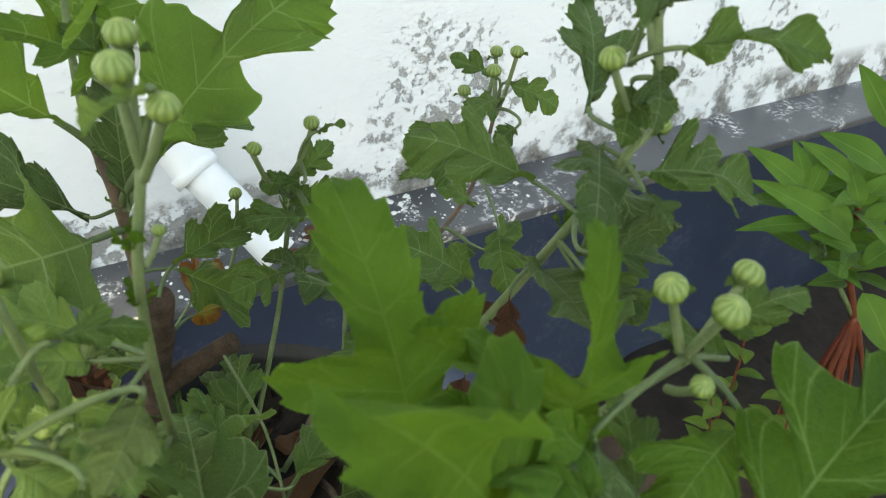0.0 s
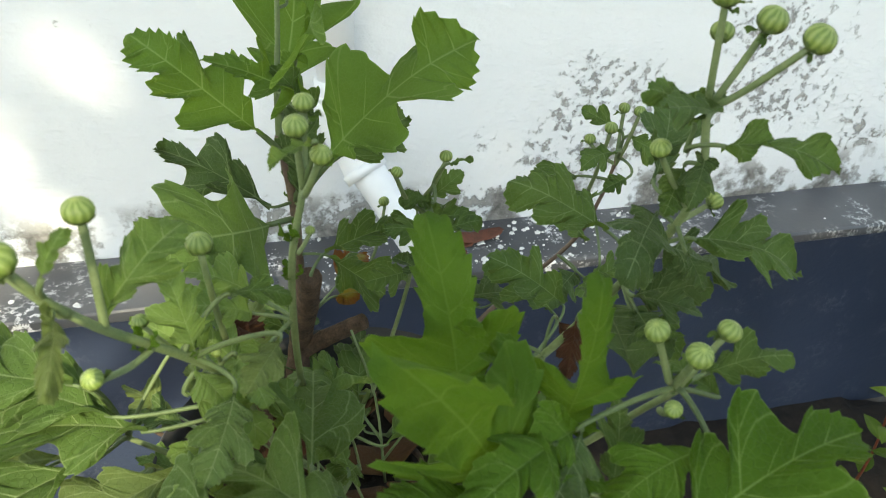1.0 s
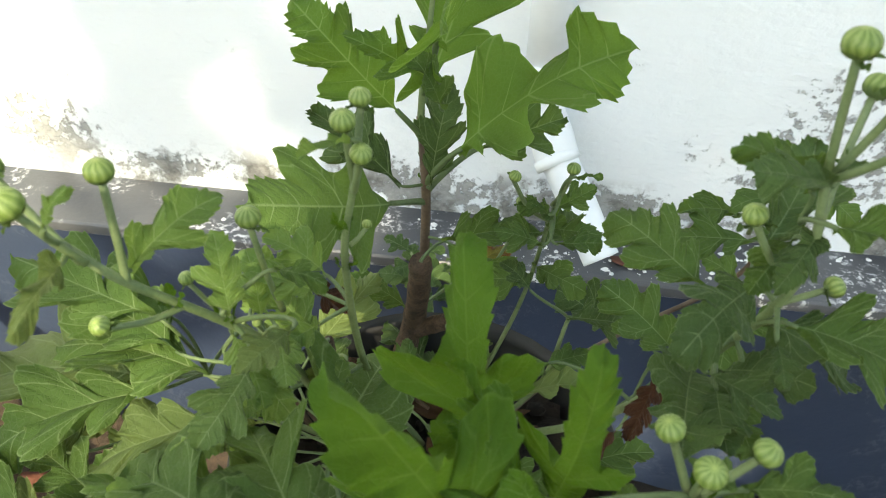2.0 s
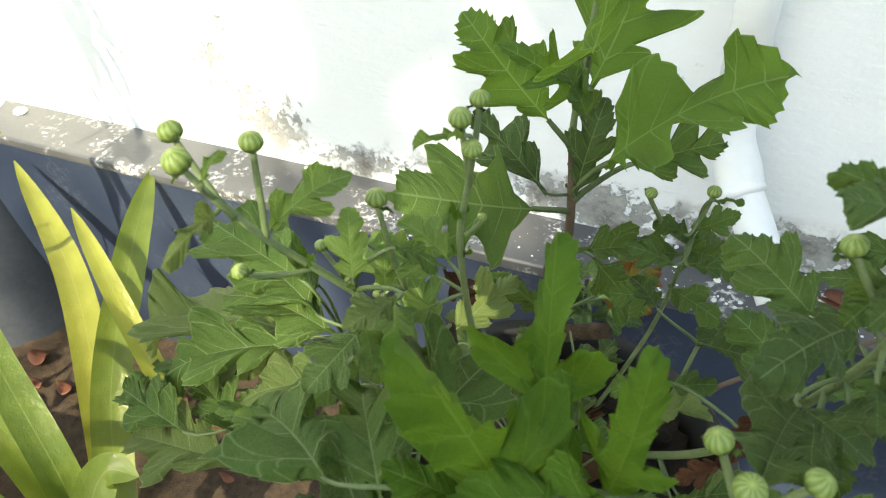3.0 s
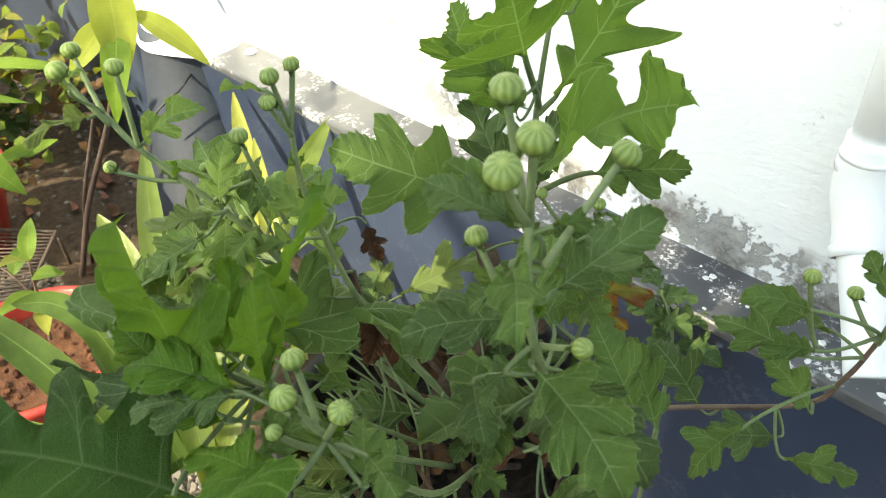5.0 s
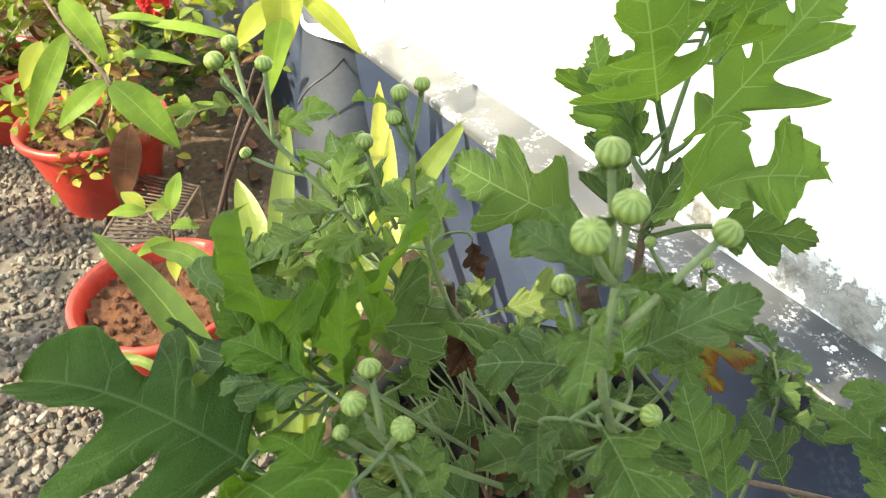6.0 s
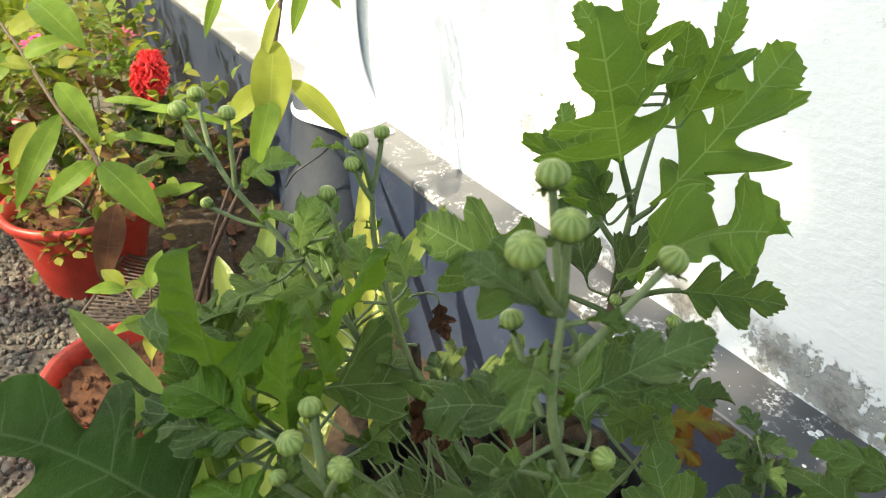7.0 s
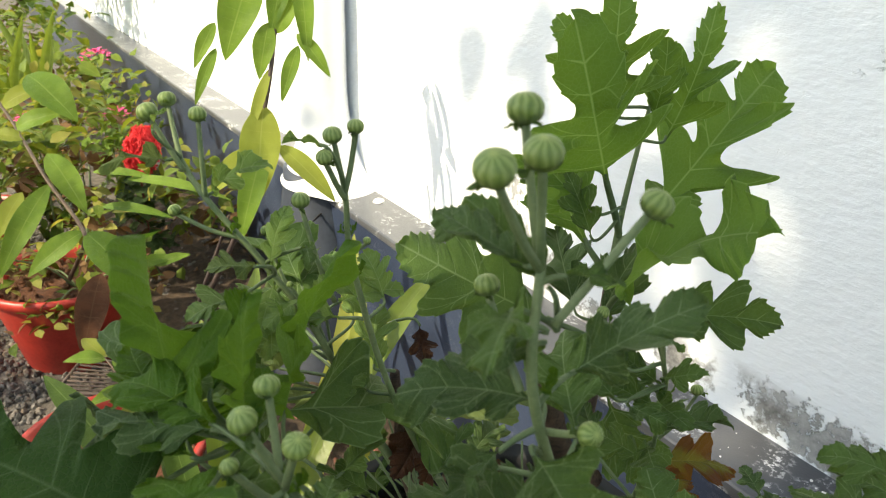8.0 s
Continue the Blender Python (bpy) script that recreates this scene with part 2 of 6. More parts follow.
def bud_material():
    m, n, l, b = nodes_of("flower_bud")
    tc = n.new("ShaderNodeTexCoord")
    sep = n.new("ShaderNodeSeparateXYZ")
    l.new(tc.outputs["UV"], sep.inputs[0])
    ns = noise_node(n, l, tc.outputs["Object"], 300.0)
    ang = maths(n, l, "ADD", maths(n, l, "MULTIPLY", sep.outputs[0], 11.0 * 2 * math.pi), maths(n, l, "MULTIPLY", ns.outputs[0], 8.0))
    wave = maths(n, l, "ADD", maths(n, l, "MULTIPLY", maths(n, l, "SINE", ang), 0.5), 0.5)
    col = ramp(n, l, wave, [(0.0, (0.095, 0.150, 0.028)), (0.15, (0.128, 0.190, 0.038)), (0.75, (0.155, 0.222, 0.050)), (1.0, (0.215, 0.275, 0.085))])
    top = maths(n, l, "MULTIPLY", maths(n, l, "SUBTRACT", sep.outputs[1], 0.88), 6.0, clamp=True)
    out = mixed(n, l, top, col.outputs[0], (0.30, 0.36, 0.10))
    l.new(out, b.inputs["Base Color"])
    b.inputs["Roughness"].default_value = 0.5
    bumped(n, l, b, wave, 0.2, 0.0003)
    return m


MAT_BUD = bud_material()


def wall_material():
    """White limewash with fine trowel ripples, and grey mildew and flaked patches in bands of their own."""
    m, n, l, b = nodes_of("white_plaster")
    co = n.new("ShaderNodeTexCoord").outputs["Object"]
    sep = n.new("ShaderNodeSeparateXYZ")
    l.new(co, sep.inputs[0])
    big, mid, fine = noise_node(n, l, co, 3.0), noise_node(n, l, co, 14.0, 5.0), noise_node(n, l, co, 75.0, 7.0, 0.68)
    stretch = n.new("ShaderNodeMapping")
    stretch.inputs["Scale"].default_value = (45.0, 45.0, 95.0)
    l.new(co, stretch.inputs[0])
    ripple = noise_node(n, l, stretch.outputs[0], 1.0, 3.0)
    base = ramp(n, l, big.outputs[0], [(0.3, (0.755, 0.79, 0.83)), (0.7, (0.80, 0.83, 0.86))])
    # flaking is thickest just above the ledge and thins out upwards
    low = maths(n, l, "SUBTRACT", 1.0, maths(n, l, "DIVIDE", maths(n, l, "SUBTRACT", sep.outputs[2], LEDGE_Z), 0.075), clamp=True)
    low = maths(n, l, "MULTIPLY", maths(n, l, "MULTIPLY", low, 2.2, clamp=True), maths(n, l, "MULTIPLY", maths(n, l, "ADD", sep.outputs[0], 0.68), 5.0, clamp=True))
    patch = maths(n, l, "MULTIPLY", maths(n, l, "SUBTRACT", maths(n, l, "ADD", mid.outputs[0], maths(n, l, "MULTIPLY", maths(n, l, "SUBTRACT", fine.outputs[0], 0.5), 0.35)), 0.47), 11.0, clamp=True)
    cloud = None
    for cx, cz, rx, rz, k in MILDEW:
        dx = maths(n, l, "DIVIDE", maths(n, l, "SUBTRACT", sep.outputs[0], cx), rx)
        dz = maths(n, l, "DIVIDE", maths(n, l, "SUBTRACT", sep.outputs[2], cz), rz)
        d = maths(n, l, "SQRT", maths(n, l, "ADD", maths(n, l, "MULTIPLY", dx, dx), maths(n, l, "MULTIPLY", dz, dz)))
        one = maths(n, l, "MULTIPLY", maths(n, l, "SUBTRACT", 1.0, d, clamp=True), k)
        cloud = one if cloud is None else maths(n, l, "MAXIMUM", cloud, one)
    cloud = maths(n, l, "SUBTRACT", cloud, maths(n, l, "MULTIPLY", maths(n, l, "SUBTRACT", 0.62, mid.outputs[0]), 2.2))
    speck = maths(n, l, "MULTIPLY", maths(n, l, "SUBTRACT", maths(n, l, "ADD", fine.outputs[0], maths(n, l, "MULTIPLY", cloud, 0.22, clamp=True)), 0.60), 14.0, clamp=True)
    cloud = maths(n, l, "MULTIPLY", cloud, 3.0, clamp=True)
    fl = maths(n, l, "MAXIMUM", maths(n, l, "MULTIPLY", low, maths(n, l, "MULTIPLY", patch, 1.0)), maths(n, l, "MULTIPLY", cloud, maths(n, l, "MULTIPLY", speck, 0.85)), clamp=True)
    tone = ramp(n, l, fine.outputs[0], [(0.35, (0.085, 0.082, 0.078)), (0.65, (0.29, 0.285, 0.275))])
    l.new(mixed(n, l, fl, base.outputs[0], tone.outputs[0]), b.inputs["Base Color"])
    b.inputs["Roughness"].default_value = 0.75
    h = maths(n, l, "ADD", maths(n, l, "MULTIPLY", ripple.outputs[0], 1.0), maths(n, l, "SUBTRACT", maths(n, l, "MULTIPLY", fine.outputs[0], 0.3), fl))
    bumped(n, l, b, h, 0.8, 0.003)
    return m


LEDGE_Z, LEDGE_Y = 0.40, -0.10
# mildew on the wall: along, height, half width, half height, strength
MILDEW = [(0.44, 0.50, 0.24, 0.17, 1.0), (0.66, 0.60, 0.18, 0.20, 0.85), (-0.54, 0.47, 0.12, 0.10, 1.15), (-0.62, 0.55, 0.07, 0.10, 0.7), (-0.05, 0.43, 0.20, 0.06, 1.7), (0.20, 0.43, 0.34, 0.05, 1.6), (0.95, 0.50, 0.3, 0.2, 0.8), (-0.38, 0.43, 0.25, 0.04, 1.2), (0.02, 0.80, 0.25, 0.12, 0.55)]
MAT_WALL = wall_material()


def painted(name, dark, light, chip, amount, rough):
    m, n, l, b = nodes_of(name)
    co = n.new("ShaderNodeTexCoord").outputs["Object"]
    big, mid, fine = noise_node(n, l, co, 4.0), noise_node(n, l, co, 16.0, 4.0), noise_node(n, l, co, 110.0, 6.0, 0.7)
    base = ramp(n, l, big.outputs[0], [(0.3, dark), (0.7, light)])
    where = maths(n, l, "MULTIPLY", maths(n, l, "SUBTRACT", mid.outputs[0], 0.52), 8.0, clamp=True)
    chips = maths(n, l, "MULTIPLY", where, maths(n, l, "MULTIPLY", maths(n, l, "SUBTRACT", fine.outputs[0], 0.52), 26.0, clamp=True))
    l.new(mixed(n, l, maths(n, l, "MULTIPLY", chips, amount), base.outputs[0], chip), b.inputs["Base Color"])
    b.inputs["Roughness"].default_value = rough
    bumped(n, l, b, maths(n, l, "SUBTRACT", fine.outputs[0], chips), 0.3, 0.002)
    return m


def island_stones():
    m, n, l, b = nodes_of("gravel_stones")
    r = n.new("ShaderNodeNewGeometry").outputs["Random Per Island"]
    co = n.new("ShaderNodeTexCoord").outputs["Object"]
    fine = noise_node(n, l, co, 260.0, 5.0)
    col = ramp(n, l, r, [(0.0, (0.018, 0.016, 0.014)), (0.30, (0.075, 0.066, 0.056)), (0.75, (0.215, 0.195, 0.168)), (1.0, (0.125, 0.082, 0.056))])
    l.new(mixed(n, l, maths(n, l, "MULTIPLY", fine.outputs[0], 0.35), col.outputs[0], (0.12, 0.11, 0.10)), b.inputs["Base Color"])
    b.inputs["Roughness"].default_value = 0.85
    bumped(n, l, b, fine.outputs[0], 0.5, 0.002)
    return m


MAT_LEDGE = painted("ledge_paint", (0.056, 0.059, 0.067), (0.120, 0.121, 0.127), (0.74, 0.74, 0.74), 1.0, 0.30)
MAT_PLINTH = painted("plinth_paint", (0.019, 0.029, 0.056), (0.038, 0.053, 0.091), (0.16, 0.17, 0.20), 0.25, 0.36)
MAT_PVC = surface("white_pvc", (0.74, 0.76, 0.78), (0.82, 0.835, 0.85), 9.0, 0.5, 0.1, 0.001)
MAT_PIPE_DARK = surface("painted_pipe", (0.013, 0.018, 0.030), (0.032, 0.041, 0.060), 14.0, 0.6, 0.15, 0.001)
MAT_GRAVEL = surface("gravel", (0.045, 0.037, 0.030), (0.20, 0.175, 0.145), 45.0, 0.9, 0.8, 0.004)
MAT_STONES = island_stones()
MAT_IRON = surface("rusty_wire", (0.05, 0.035, 0.03), (0.12, 0.08, 0.06), 60.0, 0.7, 0.4, 0.001)
MAT_FLOWER_RED = surface("red_petals", (0.50, 0.007, 0.014), (0.74, 0.022, 0.032), 120.0, 0.6, 0.6, 0.002)
MAT_FLOWER_PINK = surface("pink_petals", (0.62, 0.03, 0.16), (0.80, 0.08, 0.26), 120.0, 0.6, 0.6, 0.002)
MAT_CONCRETE = surface("neighbour_wall", (0.45, 0.44, 0.42), (0.6, 0.59, 0.57), 4.0, 0.9, 0.4, 0.004)


# ---- builders ----
def part(name, bm, material, parent=None, label="", smooth=True):
    """One bmesh as one mesh object, under a thing or a part."""
    me = bpy.data.meshes.new(name)
    bm.to_mesh(me)
    bm.free()
    return placed(name, me, material, parent, label, smooth)


def placed(name, me, material, parent=None, label="", smooth=True):
    if material and not me.materials:
        me.materials.append(material)
    if smooth:
        me.polygons.foreach_set("use_smooth", [True] * len(me.polygons))
    ob = new(name, me)
    if parent:
        ob.parent = parent
        ob.location = -Vector(parent.get("origin", (0, 0, 0))) if parent.type == "EMPTY" else (0, 0, 0)
    if label:
        ob["label"] = label
    return ob


def thing(name, at, label, category, group=""):
    e = new(name)
    e.location = at
    e["origin"] = tuple(at)
    return tagged(e, label, category, group)


def curve_points(pts, per=6):
    """A smooth run of points through the given ones."""
    p = [Vector(q) for q in pts]
    if len(p) < 3:
        return [p[0].lerp(p[-1], k / per) for k in range(per + 1)]
    p = [p[0] * 2 - p[1], *p, p[-1] * 2 - p[-2]]
    out = []
    for a, b, c, d in zip(p, p[1:], p[2:], p[3:]):
        for k in range(per):
            t = k / per
            out.append(0.5 * (2 * b + (c - a) * t + (2 * a - 5 * b + 4 * c - d) * t * t + (3 * b - a - 3 * c + d) * t**3))
    return out + [p[-2]]


def tube_into(bm, pts, radii, sides=8, knobs=0.0):
    """A tapered tube along the points, with closed ends; knobs swells it at the joints."""
    n = len(pts)
    ring_before = None
    side = Vector((0.31, 0.77, 0.2))
    for i, q in enumerate(pts):
        ahead = (pts[min(i + 1, n - 1)] - pts[max(i - 1, 0)]).normalized()
        a = (side - ahead * side.dot(ahead)).normalized()
        side, b = a, ahead.cross(a)
        f = i / max(n - 1, 1)
        r = radii[0] + (radii[1] - radii[0]) * f
        r *= 1 + knobs * math.sin(i * 2.1) * math.sin(i * 0.7 + 1)
        ring = [bm.verts.new(q + (a * math.cos(k * math.tau / sides) + b * math.sin(k * math.tau / sides)) * r) for k in range(sides)]
        if ring_before:
            for k in range(sides):
                bm.faces.new((ring_before[k], ring_before[(k + 1) % sides], ring[(k + 1) % sides], ring[k]))
        else:
            bm.faces.new(ring[::-1])
        ring_before = ring
    bm.faces.new(ring_before)


STEMS = []
NEAR = "near"


def tube(name, pts, r0, r1, material, parent, per=6, sides=8, knobs=0.03, label=""):
    bm = bmesh.new()
    run = curve_points(pts, per)
    STEMS.extend((p, parent) for p in run)
    tube_into(bm, run, (r0, r1), sides, knobs)
    return part(name, bm, material, parent, label)


# one half of a blade, from its stalk to its tip: where the row leaves the midrib, then the margin's place
# along and across the midrib, then how strongly it is toothed
LOBED = [
    (0.00, 0.000, 0.010, 0), (0.03, 0.060, 0.016, 0), (0.05, 0.120, 0.027, 0), (0.07, 0.168, 0.055, 0.2), (0.09, 0.198, 0.112, 0.8),
    (0.11, 0.232, 0.178, 1), (0.13, 0.290, 0.216, 1), (0.17, 0.345, 0.202, 1), (0.21, 0.364, 0.148, 0.5), (0.25, 0.364, 0.084, 0),
    (0.28, 0.388, 0.078, 0), (0.30, 0.420, 0.142, 0.4), (0.32, 0.466, 0.236, 1), (0.345, 0.545, 0.310, 1), (0.37, 0.628, 0.334, 1),
    (0.42, 0.688, 0.292, 1), (0.46, 0.688, 0.208, 0.6), (0.50, 0.660, 0.112, 0), (0.54, 0.680, 0.086, 0), (0.58, 0.712, 0.122, 0.5),
    (0.62, 0.762, 0.172, 1), (0.68, 0.824, 0.172, 1), (0.75, 0.872, 0.132, 1), (0.83, 0.924, 0.114, 1), (0.92, 0.972, 0.072, 1), (0.985, 1.0, 0.0, 0),
]
DEEP = [
    (0.00, 0.000, 0.010, 0), (0.03, 0.060, 0.016, 0), (0.05, 0.120, 0.026, 0), (0.07, 0.170, 0.055, 0.2), (0.09, 0.210, 0.115, 0.8),
    (0.11, 0.262, 0.190, 1), (0.13, 0.335, 0.245, 1), (0.17, 0.398, 0.250, 1), (0.21, 0.426, 0.198, 0.5), (0.25, 0.424, 0.138, 0),
    (0.28, 0.436, 0.120, 0), (0.30, 0.466, 0.158, 0.4), (0.32, 0.515, 0.222, 1), (0.345, 0.590, 0.280, 1), (0.37, 0.668, 0.298, 1),
    (0.42, 0.720, 0.252, 0.9), (0.46, 0.714, 0.168, 0.4), (0.50, 0.696, 0.100, 0), (0.54, 0.716, 0.084, 0), (0.58, 0.750, 0.104, 0.6),
    (0.62, 0.800, 0.138, 1), (0.68, 0.852, 0.142, 1), (0.75, 0.897, 0.110, 1), (0.83, 0.938, 0.092, 1), (0.92, 0.976, 0.058, 1), (0.985, 1.0, 0.0, 0),
]
CUT = [
    (0, 0, 0.01, 0), (0.03, 0.05, 0.016, 0), (0.05, 0.1, 0.03, 0), (0.07, 0.14, 0.08, 0.2), (0.085, 0.175, 0.18, 0.4),
    (0.1, 0.215, 0.31, 0.6), (0.12, 0.27, 0.42, 0.8), (0.15, 0.325, 0.46, 0.8), (0.19, 0.335, 0.36, 0.5), (0.23, 0.315, 0.2, 0.2),
    (0.27, 0.33, 0.12, 0), (0.3, 0.38, 0.15, 0.2), (0.32, 0.445, 0.24, 0.6), (0.345, 0.53, 0.34, 0.9), (0.37, 0.615, 0.41, 1),
    (0.41, 0.655, 0.37, 0.9), (0.45, 0.605, 0.23, 0.4), (0.49, 0.56, 0.12, 0), (0.53, 0.575, 0.1, 0), (0.57, 0.62, 0.135, 0.5),
    (0.62, 0.69, 0.18, 1), (0.68, 0.765, 0.2, 1), (0.75, 0.84, 0.185, 1), (0.83, 0.91, 0.15, 1), (0.92, 0.97, 0.09, 1),
    (0.985, 1, 0, 0),
]
OAK = [
    (0, 0, 0.01, 0), (0.04, 0.09, 0.022, 0), (0.06, 0.13, 0.085, 0.4), (0.08, 0.2, 0.165, 0.8), (0.1, 0.25, 0.15, 0.5),
    (0.13, 0.26, 0.075, 0), (0.17, 0.32, 0.14, 0.4), (0.21, 0.43, 0.27, 1), (0.25, 0.515, 0.32, 1), (0.31, 0.495, 0.18, 0.4),
    (0.38, 0.46, 0.068, 0), (0.42, 0.5, 0.07, 0), (0.44, 0.57, 0.12, 0.5), (0.47, 0.66, 0.175, 1), (0.5, 0.74, 0.21, 1),
    (0.55, 0.79, 0.195, 0.9), (0.6, 0.765, 0.125, 0.4), (0.64, 0.735, 0.072, 0), (0.67, 0.755, 0.066, 0), (0.7, 0.785, 0.082, 0.5),
    (0.74, 0.82, 0.102, 1), (0.79, 0.86, 0.106, 1), (0.84, 0.9, 0.096, 1), (0.89, 0.94, 0.08, 1), (0.94, 0.975, 0.052, 1),
    (0.985, 1, 0, 0),
]
FULL = [
    (0, 0, 0.01, 0), (0.04, 0.08, 0.02, 0), (0.06, 0.12, 0.05, 0.2), (0.08, 0.16, 0.1, 0.6), (0.1, 0.21, 0.135, 0.7),
    (0.13, 0.25, 0.12, 0.4), (0.17, 0.29, 0.16, 0.5), (0.21, 0.36, 0.25, 1), (0.25, 0.44, 0.3, 1), (0.3, 0.5, 0.27, 0.8),
    (0.35, 0.52, 0.19, 0.3), (0.39, 0.54, 0.14, 0), (0.43, 0.58, 0.17, 0.4), (0.47, 0.65, 0.24, 1), (0.51, 0.73, 0.285, 1),
    (0.56, 0.785, 0.255, 0.9), (0.61, 0.775, 0.17, 0.5), (0.65, 0.75, 0.11, 0), (0.68, 0.765, 0.095, 0), (0.71, 0.79, 0.11, 0.6),
    (0.75, 0.825, 0.125, 1), (0.8, 0.865, 0.125, 1), (0.85, 0.9, 0.11, 1), (0.9, 0.94, 0.085, 1), (0.95, 0.975, 0.05, 1),
    (0.985, 1, 0, 0),
]
TONGUE = [
    (0, 0, 0.012, 0), (0.03, 0.05, 0.02, 0), (0.05, 0.08, 0.034, 0), (0.06, 0.09, 0.06, 0.2), (0.07, 0.105, 0.1, 0.5),
    (0.08, 0.13, 0.15, 0.7), (0.09, 0.175, 0.18, 0.7), (0.11, 0.215, 0.17, 0.4), (0.13, 0.225, 0.15, 0.2), (0.15, 0.235, 0.145, 0),
    (0.17, 0.25, 0.17, 0.1), (0.19, 0.285, 0.26, 0.3), (0.21, 0.34, 0.35, 0.7), (0.235, 0.43, 0.42, 0.9), (0.26, 0.525, 0.43, 1),
    (0.3, 0.56, 0.35, 0.8), (0.34, 0.53, 0.24, 0.4), (0.38, 0.49, 0.165, 0), (0.42, 0.52, 0.14, 0), (0.48, 0.585, 0.145, 0.5),
    (0.54, 0.66, 0.16, 0.9), (0.61, 0.74, 0.168, 1), (0.69, 0.82, 0.16, 1), (0.78, 0.895, 0.135, 1), (0.89, 0.965, 0.092, 0.8),
    (0.985, 1, 0, 0),
]
# margin, how far the bays are filled, reach of the lower and the upper side lobes, width of the end lobe
STYLES = {
    "deep": (DEEP, 0.0, 1.02, 1.06, 1.06),
    "shallow": (LOBED, 0.45, 1.05, 0.95, 1.12),
    "cut": (CUT, 0.0, 1.0, 1.0, 0.86),
    "oak": (OAK, 0.0, 1.0, 1.0, 1.0),
    "full": (FULL, 0.2, 1.0, 1.0, 1.0),
    "long": (TONGUE, 0.0, 1.0, 1.0, 1.0),
    "small": (LOBED, 0.70, 0.62, 0.58, 0.85),
}
BAYS = ((5.5, 9.5, 13.5), (13.5, 17.5, 20.5))


def margin_of(style, rng, tooth):
    """The margin's points of one half, each leaf a little different."""
    pts, fill, low, high, end = STYLES[style]
    low, high, end = low * rng.uniform(0.80, 1.12), high * rng.uniform(0.86, 1.10), end * rng.uniform(0.88, 1.12)
    slide = (rng.uniform(-0.025, 0.02), rng.uniform(-0.03, 0.025))
    deep = rng.uniform(0.8, 1.3)
    out = []
    for k, (rib, x, y, w) in enumerate(pts):
        grow = low if k < 9.5 else high if k < 17.5 else end
        y2 = y * grow
        for a, m, b in BAYS:
            if a < k < b:
                near = max(0.0, 1 - abs(k - m) / 3.6)
                y2 = y2 * (1 - fill * near) + fill * near * 0.27 * (low + high) / 2 if m < 12 else y2 * (1 - fill * near) + fill * near * 0.24 * high
                if fill < 0.2 and abs(k - m) < 1:
                    y2 /= deep
        x2 = x + (slide[0] if 3 < k < 9 else slide[1] if 10 < k < 17 else 0.0)
        out.append((rib, x2, max(y2, 1e-4) if k < 25 else 1e-4, w * tooth))
    return out


def along(pts, u):
    """A smooth run through the margin's points; u counts them."""
    i = min(int(u), len(pts) - 2)
    t = u - i
    p0, p1, p2, p3 = pts[max(i - 1, 0)], pts[i], pts[i + 1], pts[min(i + 2, len(pts) - 1)]
    return [0.5 * (2 * b + (c - a) * t + (2 * a - 5 * b + 4 * c - d) * t * t + (3 * b - a - 3 * c + d) * t**3) for a, b, c, d in zip(p0, p1, p2, p3)]


